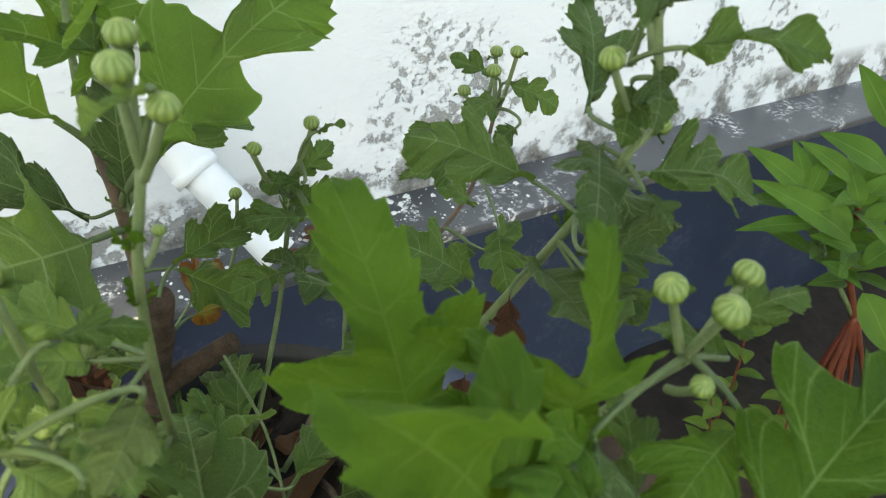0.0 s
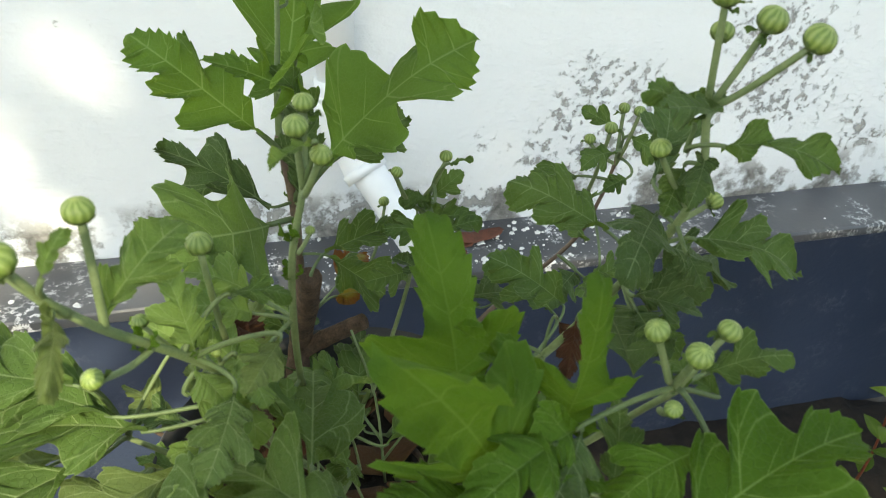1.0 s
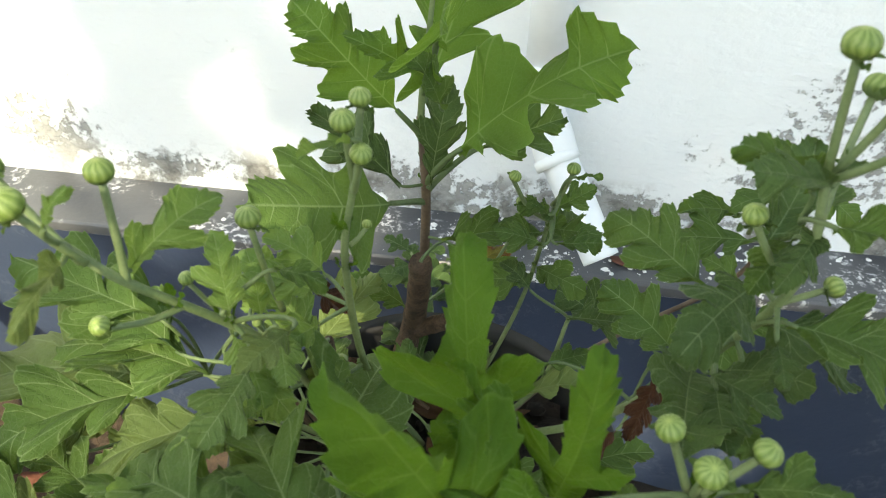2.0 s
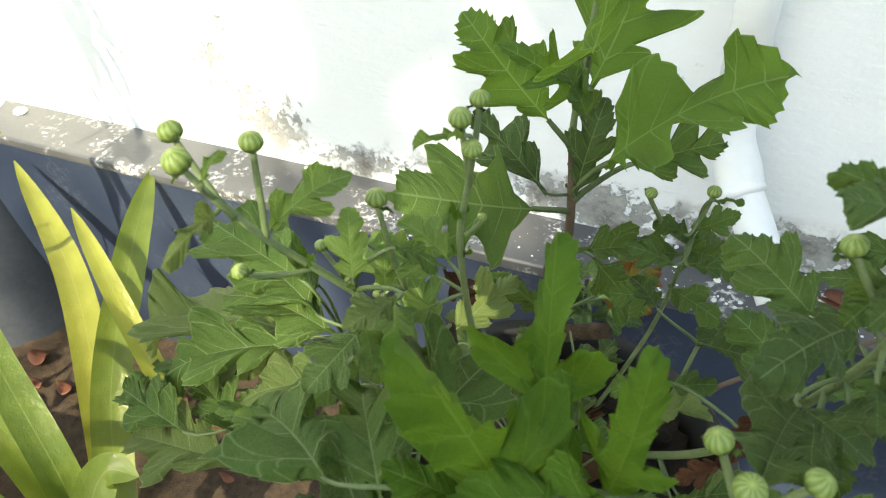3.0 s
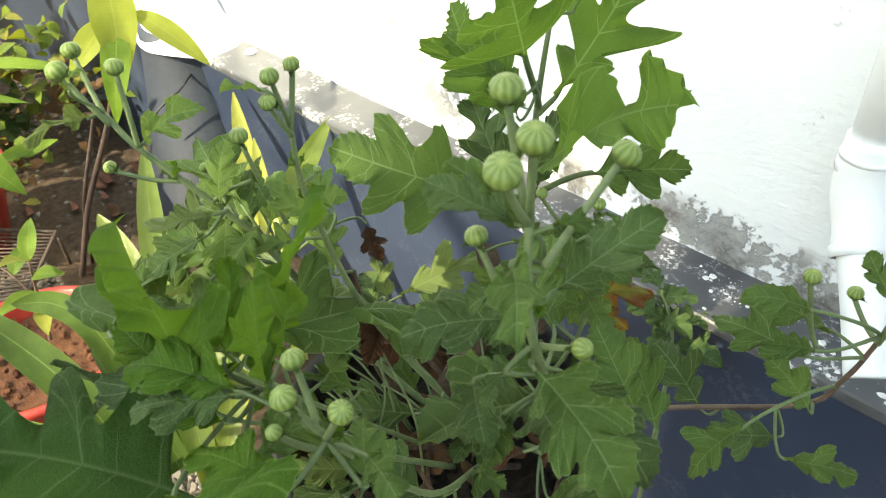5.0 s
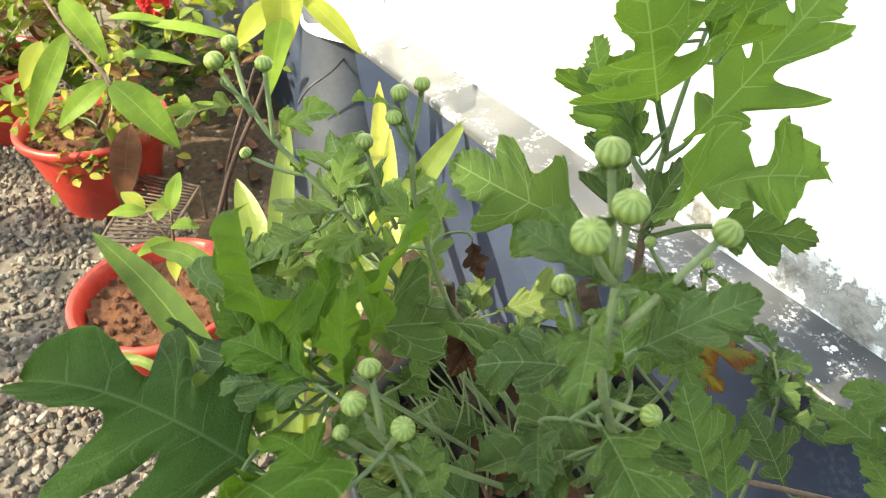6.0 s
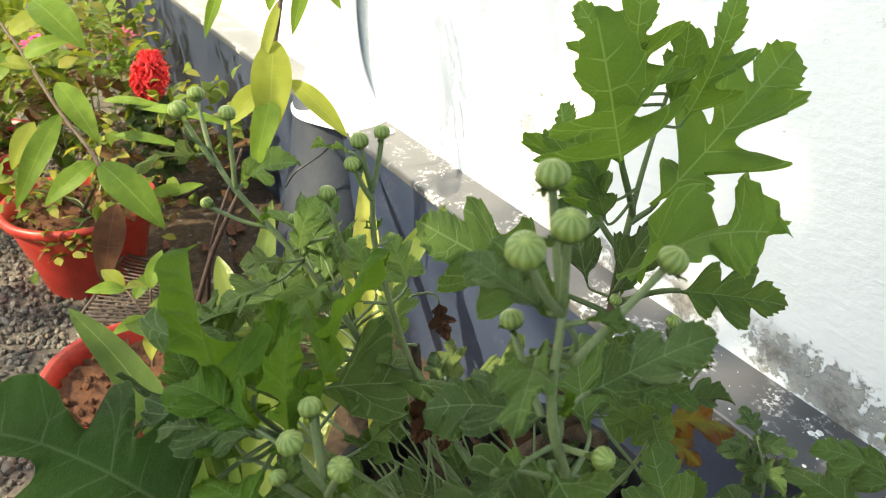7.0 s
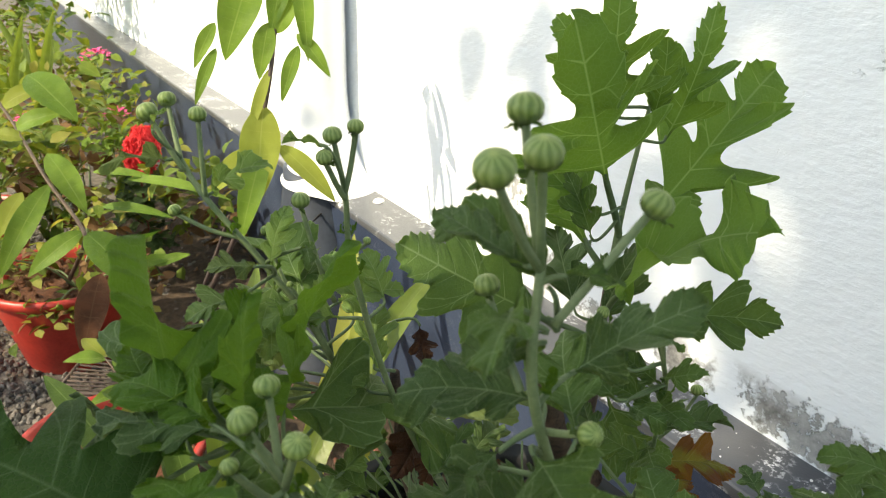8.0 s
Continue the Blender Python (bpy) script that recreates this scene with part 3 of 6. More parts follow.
def lobed_leaf(base, tip, up, style="deep", wide=1.0, fold=0.20, arch=0.06, wave=0.085, seed=1, n=116, m=5, tooth=1.0, pitch=None, ripple=1.7):
    """A lobed, toothed blade from base to tip, its upper face towards up."""
    base, tip = Vector(base), Vector(tip)
    rng = random.Random(seed)
    ph2 = rng.random() * 6
    ax = tip - base
    length = ax.length
    ex = ax.normalized()
    ez = Vector(up)
    ez = (ez - ex * ez.dot(ex)).normalized()
    ey = ez.cross(ex)
    lift = [rng.uniform(-0.5, 0.4) for _ in range(4)]
    droop = rng.uniform(0.02, 0.14)
    curl = [rng.uniform(-0.40, 0.25) for _ in range(6)]
    twist = [rng.uniform(-0.25, 0.25) for _ in range(6)]
    bow = rng.uniform(-0.05, 0.05)
    gather = rng.uniform(0.5, 1.9)
    verts, faces, uvs = [], [], []

    def put(x, y, s, v):
        u = s * 25
        lobe = (0 if u < 9.5 else 1 if u < 17.5 else 2) + (3 if y > 0 else 0)
        lo, hi = ((0, 9.5), (9.5, 17.5), (17.5, 25))[lobe % 3]
        f = (u - lo) / (hi - lo)
        on = math.sin(math.pi * f)
        z = fold * gather * abs(y) ** 0.8 + 4 * arch * x * (1 - x) + wave * math.sin(11 * s + ph2 + (1.5 if y > 0 else 0)) * v * v
        if pitch:
            z += (pitch[0] if y > 0 else pitch[1]) * abs(y) - fold * gather * abs(y) ** 0.8
        z += 0.12 * y * lift[0] + abs(y) ** 2 * (lift[1] if y > 0 else lift[2]) + (curl[lobe] * on + twist[lobe] * on * (f - 0.5)) * v**2 * 0.50
        z -= droop * max(0.0, x - 0.55) ** 2 * 4 * abs(arch) / 0.06
        z += 0.010 * abs(f - 0.5) * v * on * 2 + 0.006 * ripple * math.sin(9 * math.tau * s + ph2) * v * min(1.0, abs(y) * 8)
        verts.append(base + (ex * x + ey * (y + bow * x * (1 - x) * 4) + ez * z) * length)
        uvs.append((s, 0.5 + 0.5 * v * (1 if y > 0 else -1)))

    sides = {1: margin_of(style, rng, tooth), -1: margin_of(style, rng, tooth)}
    for i in range(n + 1):
        put(along(sides[1], i / n * 25)[0], 0.0, i / n, 0.0)
    for side in (1, -1):
        first = len(verts)
        turn = rng.random()
        for i in range(n + 1):
            s = i / n
            rib, ox, oy, w = along(sides[side], s * 25)
            dx, dy = ox - rib, oy * wide
            far = math.hypot(dx, dy) + 1e-6
            f = (s * 25 * 0.85 + turn) % 1.0
            more = 1 + (w * 0.034 * (f**1.5 - 0.38)) / max(far, 0.06) if s < 0.985 else 1.0
            dx, dy = dx * more, max(dy * more, 1e-5)
            rim = min(0.010, 0.3 * far) / far
            for k in range(1, m + 1):
                g = rim if k == 1 else rim + (1 - rim) * (k - 1) / (m - 1)
                v = 0.06 if k == 1 else 0.06 + 0.94 * (k - 1) / (m - 1)
                put(rib + dx * g, side * dy * g, s, v)
        for i in range(n):
            for k in range(m):
                a = i if k == 0 else first + i * m + k - 1
                b = i + 1 if k == 0 else first + (i + 1) * m + k - 1
                c, d = first + (i + 1) * m + k, first + i * m + k
                faces.append((a, b, c, d) if side < 0 else (a, d, c, b))
    me = bpy.data.meshes.new("leaf")
    me.from_pydata(verts, [], faces)
    uv = me.uv_layers.new()
    for lp in me.loops:
        uv.data[lp.index].uv = uvs[lp.vertex_index]
    return me


def mum_leaf(plant, node, base, tip, up, style="deep", material=None, stalk=0.0009, name="leaf", label="", **kw):
    """A chrysanthemum leaf on its stalk."""
    kw.setdefault("seed", int(abs(base[0] * 7919 + tip[1] * 6007 + tip[2] * 3001) * 100) % 9973)
    ob = placed(name, lobed_leaf(base, tip, up, style, **kw), material or MAT_LEAF, plant, label)
    if node == NEAR:
        b, ax = Vector(base), (Vector(tip) - Vector(base)).normalized()
        near = [(((p - b).length + 0.5 * max(0.0, p.z - b.z) + 2.0 * max(0.0, (p - b).dot(ax)), p.z), p) for p, own in STEMS if own is plant]
        node = min(near, key=lambda e: e[0])[1]
    if node is not None:
        b, t, nd = Vector(base), Vector(tip), Vector(node)
        ax, far = (t - b).normalized(), (nd - b).length
        p1, p2 = nd + Vector((0, 0, 0.12 * far)), b - ax * 0.22 * far
        pts = []
        for k in range(11):
            u = k / 10
            pts.append(nd * (1 - u) ** 3 + p1 * 3 * u * (1 - u) ** 2 + p2 * 3 * u * u * (1 - u) + b * u**3)
        pts.append(b + (t - b) * 0.04)
        bm = bmesh.new()
        tube_into(bm, pts, (stalk * 1.1, stalk * 0.75), 6)
        part("leaf_stalk", bm, MAT_STALK, ob)
    return ob


def bud(plant, at, down, r=0.0055, stalk_to=None, thick=0.0013, squash=0.86):
    """A closed flower bud: ribbed ball in a cup of pointed bracts on its stalk."""
    at, ez, r, thick = Vector(at), -Vector(down).normalized(), r * 0.74, thick * 0.8
    q = ez.to_track_quat("Z", "Y").to_matrix()
    us, vs = 30, 12
    verts, faces, uvs = [], [], []
    for j in range(vs + 1):
        th = math.pi * j / vs
        for i in range(us + 1):
            ph = math.tau * i / us
            rr = r * (1 + 0.007 * math.sin(ph * 11) * math.sin(th)) * (1 - 0.06 * max(0, -math.cos(th)) ** 6)
            verts.append(at + q @ Vector((rr * math.sin(th) * math.cos(ph), rr * math.sin(th) * math.sin(ph), -rr * squash * math.cos(th))))
            uvs.append((i / us, j / vs))
    for j in range(vs):
        for i in range(us):
            a = j * (us + 1) + i
            faces.append((a, a + 1, a + us + 2, a + us + 1))
    me = bpy.data.meshes.new("bud")
    me.from_pydata(verts, [], faces)
    uv = me.uv_layers.new()
    for lp in me.loops:
        uv.data[lp.index].uv = uvs[lp.vertex_index]
    ob = placed("bud", me, MAT_BUD, plant)
    bm = bmesh.new()
    seg = 36
    rows = []
    for j in range(5):
        row = []
        for k in range(seg):
            ph = math.tau * k / seg
            tooth = abs((k % 4) / 2 - 1)
            th = math.pi * (0.04 + (0.18 + 0.22 * tooth) * j / 4)
            rr = r * (1.06 + 0.02 * tooth * j / 4)
            row.append(bm.verts.new(at + q @ Vector((rr * math.sin(th) * math.cos(ph), rr * math.sin(th) * math.sin(ph), -rr * squash * math.cos(th)))))
        rows.append(row)
    for u, w in zip(rows, rows[1:]):
        for k in range(seg):
            bm.faces.new((u[k], u[(k + 1) % seg], w[(k + 1) % seg], w[k]))
    part("calyx", bm, MAT_LEAF, ob)
    rng = random.Random(int(abs(at.x * 5171 + at.y * 3557 + at.z * 7177) * 100) % 7919)
    for k in range(rng.choice((1, 2, 2))):
        a = rng.uniform(0, math.tau)
        out = q @ Vector((math.cos(a), math.sin(a), 0))
        foot = at - ez * r * squash * 1.15
        tip = foot + (out * 0.9 + ez * rng.uniform(-0.1, 0.35)) * r * rng.uniform(1.3, 2.1)
        placed("bract", lobed_leaf(foot, tip, ez, "small", 1.1, seed=rng.randrange(999), n=20, m=2), MAT_LEAF, ob)
    if stalk_to is not None:
        foot = Vector(stalk_to)
        low = at - ez * r * squash * 0.9
        mid = low.lerp(foot, 0.5) - ez * (low - foot).length * 0.08
        bm = bmesh.new()
        tube_into(bm, curve_points([foot, mid, low], 5), (thick * 1.15, thick), 7)
        part("bud_stalk", bm, MAT_STEM, ob)
    return ob


# ---- structure ----
def block(bm, lo, hi):
    r = bmesh.ops.create_cube(bm, size=1.0)
    for v in r["verts"]:
        v.co = Vector((lo[k] + (v.co[k] + 0.5) * (hi[k] - lo[k]) for k in range(3)))
    return r["verts"]


def boxed(name, lo, hi, material, label, category="wall", bevel=0.0):
    bm = bmesh.new()
    block(bm, lo, hi)
    if bevel:
        bmesh.ops.bevel(bm, geom=bm.edges[:], offset=bevel, segments=3, affect="EDGES", profile=0.6)
    return tagged(part(name, bm, material, smooth=False), label, category, kind="structure")


boxed("wall_north", (-14, 0.0, LEDGE_Z - 0.003), (5, 0.23, 3.3), MAT_WALL, "white limewashed house wall with mildewed flaking foot", "wall")
boxed("plinth", (-14, LEDGE_Y, -0.2), (5, 0.225, LEDGE_Z - 0.018), MAT_PLINTH, "navy blue painted house plinth under the wall", "plinth")
boxed("ledge", (-14, LEDGE_Y - 0.003, LEDGE_Z - 0.018), (5, 0.222, LEDGE_Z), MAT_LEDGE, "grey painted plinth ledge with white paint spatter", "ledge", 0.006)
boxed("wall_south", (-14, -6.2, -0.2), (5, -6.0, 1.5), MAT_CONCRETE, "plain low boundary wall across the yard", "wall")
boxed("wall_east", (4.8, -6.0, -0.2), (5, -0.1, 1.5), MAT_CONCRETE, "plain low wall closing the yard", "wall")


def ground_sheet():
    bm = bmesh.new()
    bmesh.ops.create_grid(bm, x_segments=60, y_segments=60, size=1.0)
    for v in bm.verts:
        v.co.x, v.co.y = v.co.x * 40, v.co.y * 40
    ob = part("ground", bm, MAT_GRAVEL)
    return tagged(ob, "grey brown gravel ground beside the house", "ground", kind="structure")


ground_sheet()


def pipe_run(name, pts, r, material, parent):
    bm = bmesh.new()
    tube_into(bm, [Vector(p) for p in pts], (r, r), 24)
    ob = part(name, bm, material, parent)
    return ob


def ring_part(name, at, ahead, r, length, material, parent):
    a, d = Vector(at), Vector(ahead).normalized()
    bm = bmesh.new()
    prof = [(-0.5, 0.93), (-0.5, 1.0), (0.5, 1.0), (0.5, 0.93)]
    q = d.to_track_quat("Z", "Y").to_matrix()
    rows = [[bm.verts.new(a + q @ Vector((r * f * math.cos(k * math.tau / 24), r * f * math.sin(k * math.tau / 24), length * z))) for k in range(24)] for z, f in prof]
    for u, w in zip(rows, rows[1:]):
        for k in range(24):
            bm.faces.new((u[k], u[(k + 1) % 24], w[(k + 1) % 24], w[k]))
    return part(name, bm, material, parent)


near_pipe = thing("drain_pipe", (0.085, -0.03, 0.40), "white plastic rainwater pipe bending out over the ledge", "pipe")
pipe_run("upright", curve_points([(0.080, -0.030, 3.2), (0.082, -0.030, 1.6), (0.086, -0.030, 0.62)], 8), 0.021, MAT_PVC, near_pipe)
pipe_run("elbow", curve_points([(0.086, -0.030, 0.63), (0.088, -0.034, 0.58), (0.104, -0.046, 0.545), (0.112, -0.056, 0.525)], 6), 0.0245, MAT_PVC, near_pipe)
pipe_run("outlet", curve_points([(0.108, -0.052, 0.535), (0.14, -0.085, 0.49), (0.160, -0.108, 0.460), (0.171, -0.121, 0.445)], 6), 0.0205, MAT_PVC, near_pipe)
ring_part("collar", (0.0855, -0.030, 0.60), (0, 0, 1), 0.0255, 0.012, MAT_PVC, near_pipe)
ring_part("collar", (0.111, -0.055, 0.527), (-0.5, 0.5, 0.7), 0.0258, 0.012, MAT_PVC, near_pipe)

ring_part("clamp", (0.0835, -0.030, 0.768), (0, 0, 1), 0.0222, 0.008, MAT_PVC, near_pipe)
ring_part("socket", (0.0862, -0.030, 0.612), (0, 0, 1), 0.0262, 0.006, MAT_PVC, near_pipe)

far_pipe = thing("downpipe", (-1.25, -0.15, 0.0), "white downpipe set in a flaring grey blue painted foot", "pipe")
pipe_run("upright", [Vector((-1.25, -0.058, z)) for z in (3.2, 2.2, 1.2, 0.66, 0.60, 0.54)], 0.053, MAT_PVC, far_pipe)


def skirt():
    """White mortar smoothed round the pipe where it meets the ledge."""
    bm = bmesh.new()
    rows = []
    for k in range(13):
        f = k / 12
        r = 0.0535 + 0.012 * f + 0.046 * f**3
        rows.append([bm.verts.new((-1.25 + 0.03 * f * f + math.cos(a) * r * (1.0 + 0.25 * f * f), -0.058 + math.sin(a) * r, 0.60 - 0.206 * f + 0.003 * math.sin(4 * a + 5 * f) * f - 0.012 * f * math.sin(a))) for a in (j * math.tau / 36 for j in range(36))])
    for u, w in zip(rows, rows[1:]):
        for j in range(36):
            bm.faces.new((u[(j + 1) % 36], u[j], w[j], w[(j + 1) % 36]))
    part("skirt", bm, MAT_PVC, far_pipe, "white limewashed mortar skirt")


skirt()


def pipe_foot():
    """Mortar cast round the pipe's end, widening to the ground."""
    bm = bmesh.new()
    rows = []
    for k in range(19):
        f = k / 18
        z = 0.425 * (1 - f) - 0.01
        r = 0.092 + 0.022 * f + 0.056 * f * f
        c = Vector((-1.238 + 0.06 * f, -0.066 - 0.050 * f, z))
        rows.append([bm.verts.new(c + Vector((math.cos(a) * r * 1.12, math.sin(a) * r, -0.022 * math.sin(a) * (1 - f) ** 3 + 0.002 * math.sin(5 * a + 9 * f)))) for a in (j * math.tau / 40 for j in range(40))])
    for u, w in zip(rows, rows[1:]):
        for j in range(40):
            bm.faces.new((u[(j + 1) % 40], u[j], w[j], w[(j + 1) % 40]))
    bm.faces.new(rows[0])
    part("foot", bm, MAT_PIPE_DARK, far_pipe, "grey blue painted mortar foot")


pipe_foot()
tube("wire_end", [(-1.14, -0.120, 0.36), (-1.11, -0.165, 0.35), (-1.12, -0.215, 0.32), (-1.14, -0.235, 0.28)], 0.0024, 0.0018, MAT_POT_DARK, far_pipe, 6, 6, 0)


# ---- pots ----
def lathe(bm, at, prof, sides=36, wob=0.0):
    at = Vector(at)
    rows = [[bm.verts.new(at + Vector((r * math.cos(k * math.tau / sides) * (1 + wob * math.sin(3 * k * math.tau / sides)), r * math.sin(k * math.tau / sides), z))) for k in range(sides)] for r, z in prof]
    for u, w in zip(rows, rows[1:]):
        for k in range(sides):
            bm.faces.new((u[k], u[(k + 1) % sides], w[(k + 1) % sides], w[k]))
    return rows


def pot(at, r, h, material, label, soil, foot=0.68, level=0.85, group=""):
    """A tapered pot with a rolled rim, a wall of real thickness, and soil in it."""
    x, y, z = at
    e = thing("plant_pot", at, label, "pot", group)
    bm = bmesh.new()
    rows = lathe(bm, at, [(r * foot * 0.97, 0.0), (r * foot, 0.004), (r * 0.93, h * 0.86), (r * 0.935, h * 0.87), (r * 1.0, h * 0.885), (r * 1.02, h * 0.95), (r * 1.01, h * 0.99), (r * 0.97, h), (r * 0.93, h * 0.985), (r * 0.90, h * 0.86), (r * foot * 0.92, 0.02)])
    bm.faces.new(rows[0][::-1])
    bm.faces.new(rows[-1])
    part("body", bm, material, e)
    bm = bmesh.new()
    rng = random.Random(int(x * 1000) + 7)
    n = 26
    rr = r * (foot + (0.92 - foot) * level) * 0.99
    grid = {}
    for i in range(n + 1):
        for j in range(n + 1):
            u, v = i / n * 2 - 1, j / n * 2 - 1
            if u * u + v * v <= 1.02:
                bump = noise.noise(Vector((x + u * r, y + v * r, 0)) * 45) * 0.010 + noise.noise(Vector((x + u * r, y, v * r)) * 140) * 0.005
                grid[i, j] = bm.verts.new((x + u * rr, y + v * rr, z + h * level + bump))
    for i, j in list(grid):
        q = [grid.get(k) for k in ((i, j), (i + 1, j), (i + 1, j + 1), (i, j + 1))]
        if all(q):
            bm.faces.new(q)
    part("soil", bm, soil, e)
    bm = bmesh.new()
    for _ in range(90):
        a, d = rng.uniform(0, math.tau), rr * 0.9 * rng.random() ** 0.5
        s = rng.uniform(0.003, 0.010) * (r / 0.15)
        m = Matrix.Translation((x + math.cos(a) * d, y + math.sin(a) * d, z + h * level + s * 0.5)) @ Euler((rng.uniform(0, 3), rng.uniform(0, 3), 0)).to_matrix().to_4x4() @ Matrix.Diagonal((s, s * rng.uniform(0.6, 1), s * rng.uniform(0.5, 0.9), 1))
        bmesh.ops.create_icosphere(bm, subdivisions=1, radius=1.0, matrix=m)
    tagged(part("crumbly_soil", bm, soil, e, "", False), kind="stuff")
    return e


pot((0.035, -0.525, 0.0), 0.105, 0.63, MAT_POT_DARK, "tall dark planter of soil holding the chrysanthemum", MAT_SOIL, 0.85, 0.96)
POTS = "red pots on the gravel"
pot((-0.83, -0.63, 0.0), 0.150, 0.16, MAT_POT, "red plastic pot of crumbly red soil on gravel", MAT_SOIL_RED, 0.75, 0.8, POTS)
pot((-1.45, -0.62, 0.0), 0.165, 0.21, MAT_POT, "red plastic pot with a leafy shrub on gravel", MAT_SOIL_RED, 0.66, 0.85, POTS)
pot((-1.95, -0.80, 0.0), 0.165, 0.21, MAT_POT, "red plastic pot at the back on gravel", MAT_SOIL_RED, 0.66, 0.85, POTS)


# ---- the chrysanthemum ----
mum = thing("chrysanthemum", (0.015, -0.457, 0.61), "green chrysanthemum bush with lobed leaves and closed buds", "plant")
UP = (0, 0, 1)
V3 = Vector

# old pruned wood and the purple main stem
tube("woody_stem", [(0.006, -0.520, 0.600), (0.010, -0.490, 0.632), (0.015, -0.457, 0.648), (0.021, -0.472, 0.69), (0.024, -0.485, 0.723)], 0.0075, 0.0058, MAT_WOOD, mum, 6, 10, 0.08, "pruned brown woody stem")
tube("woody_stem", [(0.015, -0.457, 0.645), (0.032, -0.463, 0.66), (0.052, -0.470, 0.675)], 0.0055, 0.0048, MAT_WOOD, mum, 6, 10, 0.06, "short cut side branch")
tube("main_stem", [(0.014, -0.452, 0.62), (0.019, -0.445, 0.68), (0.020, -0.443, 0.71), (0.020, -0.444, 0.741), (0.016, -0.438, 0.778)], 0.0031, 0.0023, MAT_STEM_PURPLE, mum, 6, 10, 0.03, "purple brown main stem")
tube("stem", [(0.016, -0.438, 0.776), (0.017, -0.437, 0.80), (0.020, -0.436, 0.83), (0.022, -0.432, 0.86)], 0.0019, 0.0010, MAT_STEM, mum)

mum_leaf(mum, (0.020, -0.444, 0.741), (0.036, -0.452, 0.768), (0.109, -0.456, 0.833), (-0.597, -0.407, 0.694), "full", MAT_LEAF_CROWN, wide=1.2, stalk=0.0019, tooth=1.2, fold=0.10)
mum_leaf(mum, (0.020, -0.443, 0.728), (0.008, -0.468, 0.745), (-0.036, -0.535, 0.787), (0.70, -0.45, 0.55), "full", MAT_LEAF, wide=1.05, stalk=0.0019, tooth=0.8, fold=0.10)
mum_leaf(mum, (0.018, -0.440, 0.765), (0.008, -0.450, 0.785), (-0.042, -0.445, 0.836), (0.45, -0.80, 0.40), "full", MAT_LEAF_CROWN, wide=1.1, stalk=0.0019, tooth=1.2, fold=0.10)
mum_leaf(mum, (0.017, -0.437, 0.79), (0.026, -0.460, 0.8266), (0.037, -0.496, 0.898), (0.7, -0.5, 0.2), "cut", MAT_LEAF_CROWN, wide=1.05, stalk=0.0019, fold=0.12, tooth=0.6)
mum_leaf(mum, (0.017, -0.437, 0.785), (0.0185, -0.424, 0.792), (0.032, -0.358, 0.876), (0.35, -0.62, 0.60), "oak", MAT_LEAF_CROWN, wide=1.15, stalk=0.0019, fold=0.06, tooth=0.7)
mum_leaf(mum, (0.020, -0.444, 0.735), (0.045, -0.425, 0.755), (0.091, -0.400, 0.766), (0.21, -0.7, 0.68), "deep", MAT_LEAF, stalk=0.0019)

# shoot with the large front leaves
def front_leaf(node, base, tip, left, right, **kw):
    """A long-ended leaf, its halves turned so that the two side lobes reach the given points."""
    b, l, r = V3(base), V3(left) - V3(base), V3(right) - V3(base)
    ax = V3(tip) - b
    ex = ax.normalized()
    across = l - r
    ez = ex.cross(across - ex * across.dot(ex)).normalized()
    ey = ez.cross(ex)
    yl, yr = l.dot(ey), -r.dot(ey)
    pitch = (0.8 * l.dot(ez) / max(yl, 0.004), 0.8 * r.dot(ez) / max(yr, 0.004))
    mum_leaf(mum, node, base, tip, ez, "long", MAT_LEAF_FRONT, wide=(yl + yr) / 1.95 / (0.43 * ax.length), tooth=1.3, fold=0.1, pitch=pitch, ripple=4.0, **kw)


front_leaf((0.066, -0.630, 0.74), (0.060, -0.632, 0.778), (0.0526, -0.6067, 0.8366), (0.0271, -0.619, 0.8137), (0.0715, -0.6291, 0.8269), wave=0.10, arch=0.03)
front_leaf((0.068, -0.640, 0.75), (0.0645, -0.6642, 0.782), (0.0323, -0.6652, 0.8413), (0.0265, -0.6797, 0.8006), (0.0619, -0.6614, 0.8287), wave=0.13, arch=0.04)
front_leaf((0.070, -0.640, 0.75), (0.0834, -0.6504, 0.787), (0.0884, -0.6495, 0.8414), (0.070, -0.6548, 0.8253), (0.0981, -0.6574, 0.8213), wave=0.10, arch=0.03)
tube("stem", [(0.050, -0.540, 0.61), (0.060, -0.60, 0.69), (0.068, -0.635, 0.75), (0.07, -0.648, 0.78)], 0.0018, 0.0011, MAT_STEM, mum)

# branch R: four-bud spray
tube("stem", [(0.07, -0.50, 0.61), (0.115, -0.535, 0.68), (0.139, -0.578, 0.777), (0.145, -0.598, 0.828), (0.142, -0.596, 0.86)], 0.0022, 0.0012, MAT_STEM, mum)
RJ = (0.142, -0.596, 0.858)
bud(mum, (0.136, -0.599, 0.895), (0.1, 0, -1), 0.0056, RJ)
bud(mum, (0.149, -0.604, 0.889), (-0.2, 0.2, -1), 0.0058, RJ)
bud(mum, (0.153, -0.619, 0.889), (-0.3, 0.4, -1), 0.0058, RJ)
bud(mum, (0.155, -0.575, 0.875), (-0.4, -0.4, -1), 0.0052, (0.146, -0.594, 0.845))
bud(mum, (0.127, -0.600, 0.849), (0.3, 0, -1), 0.0045, (0.142, -0.599, 0.826))
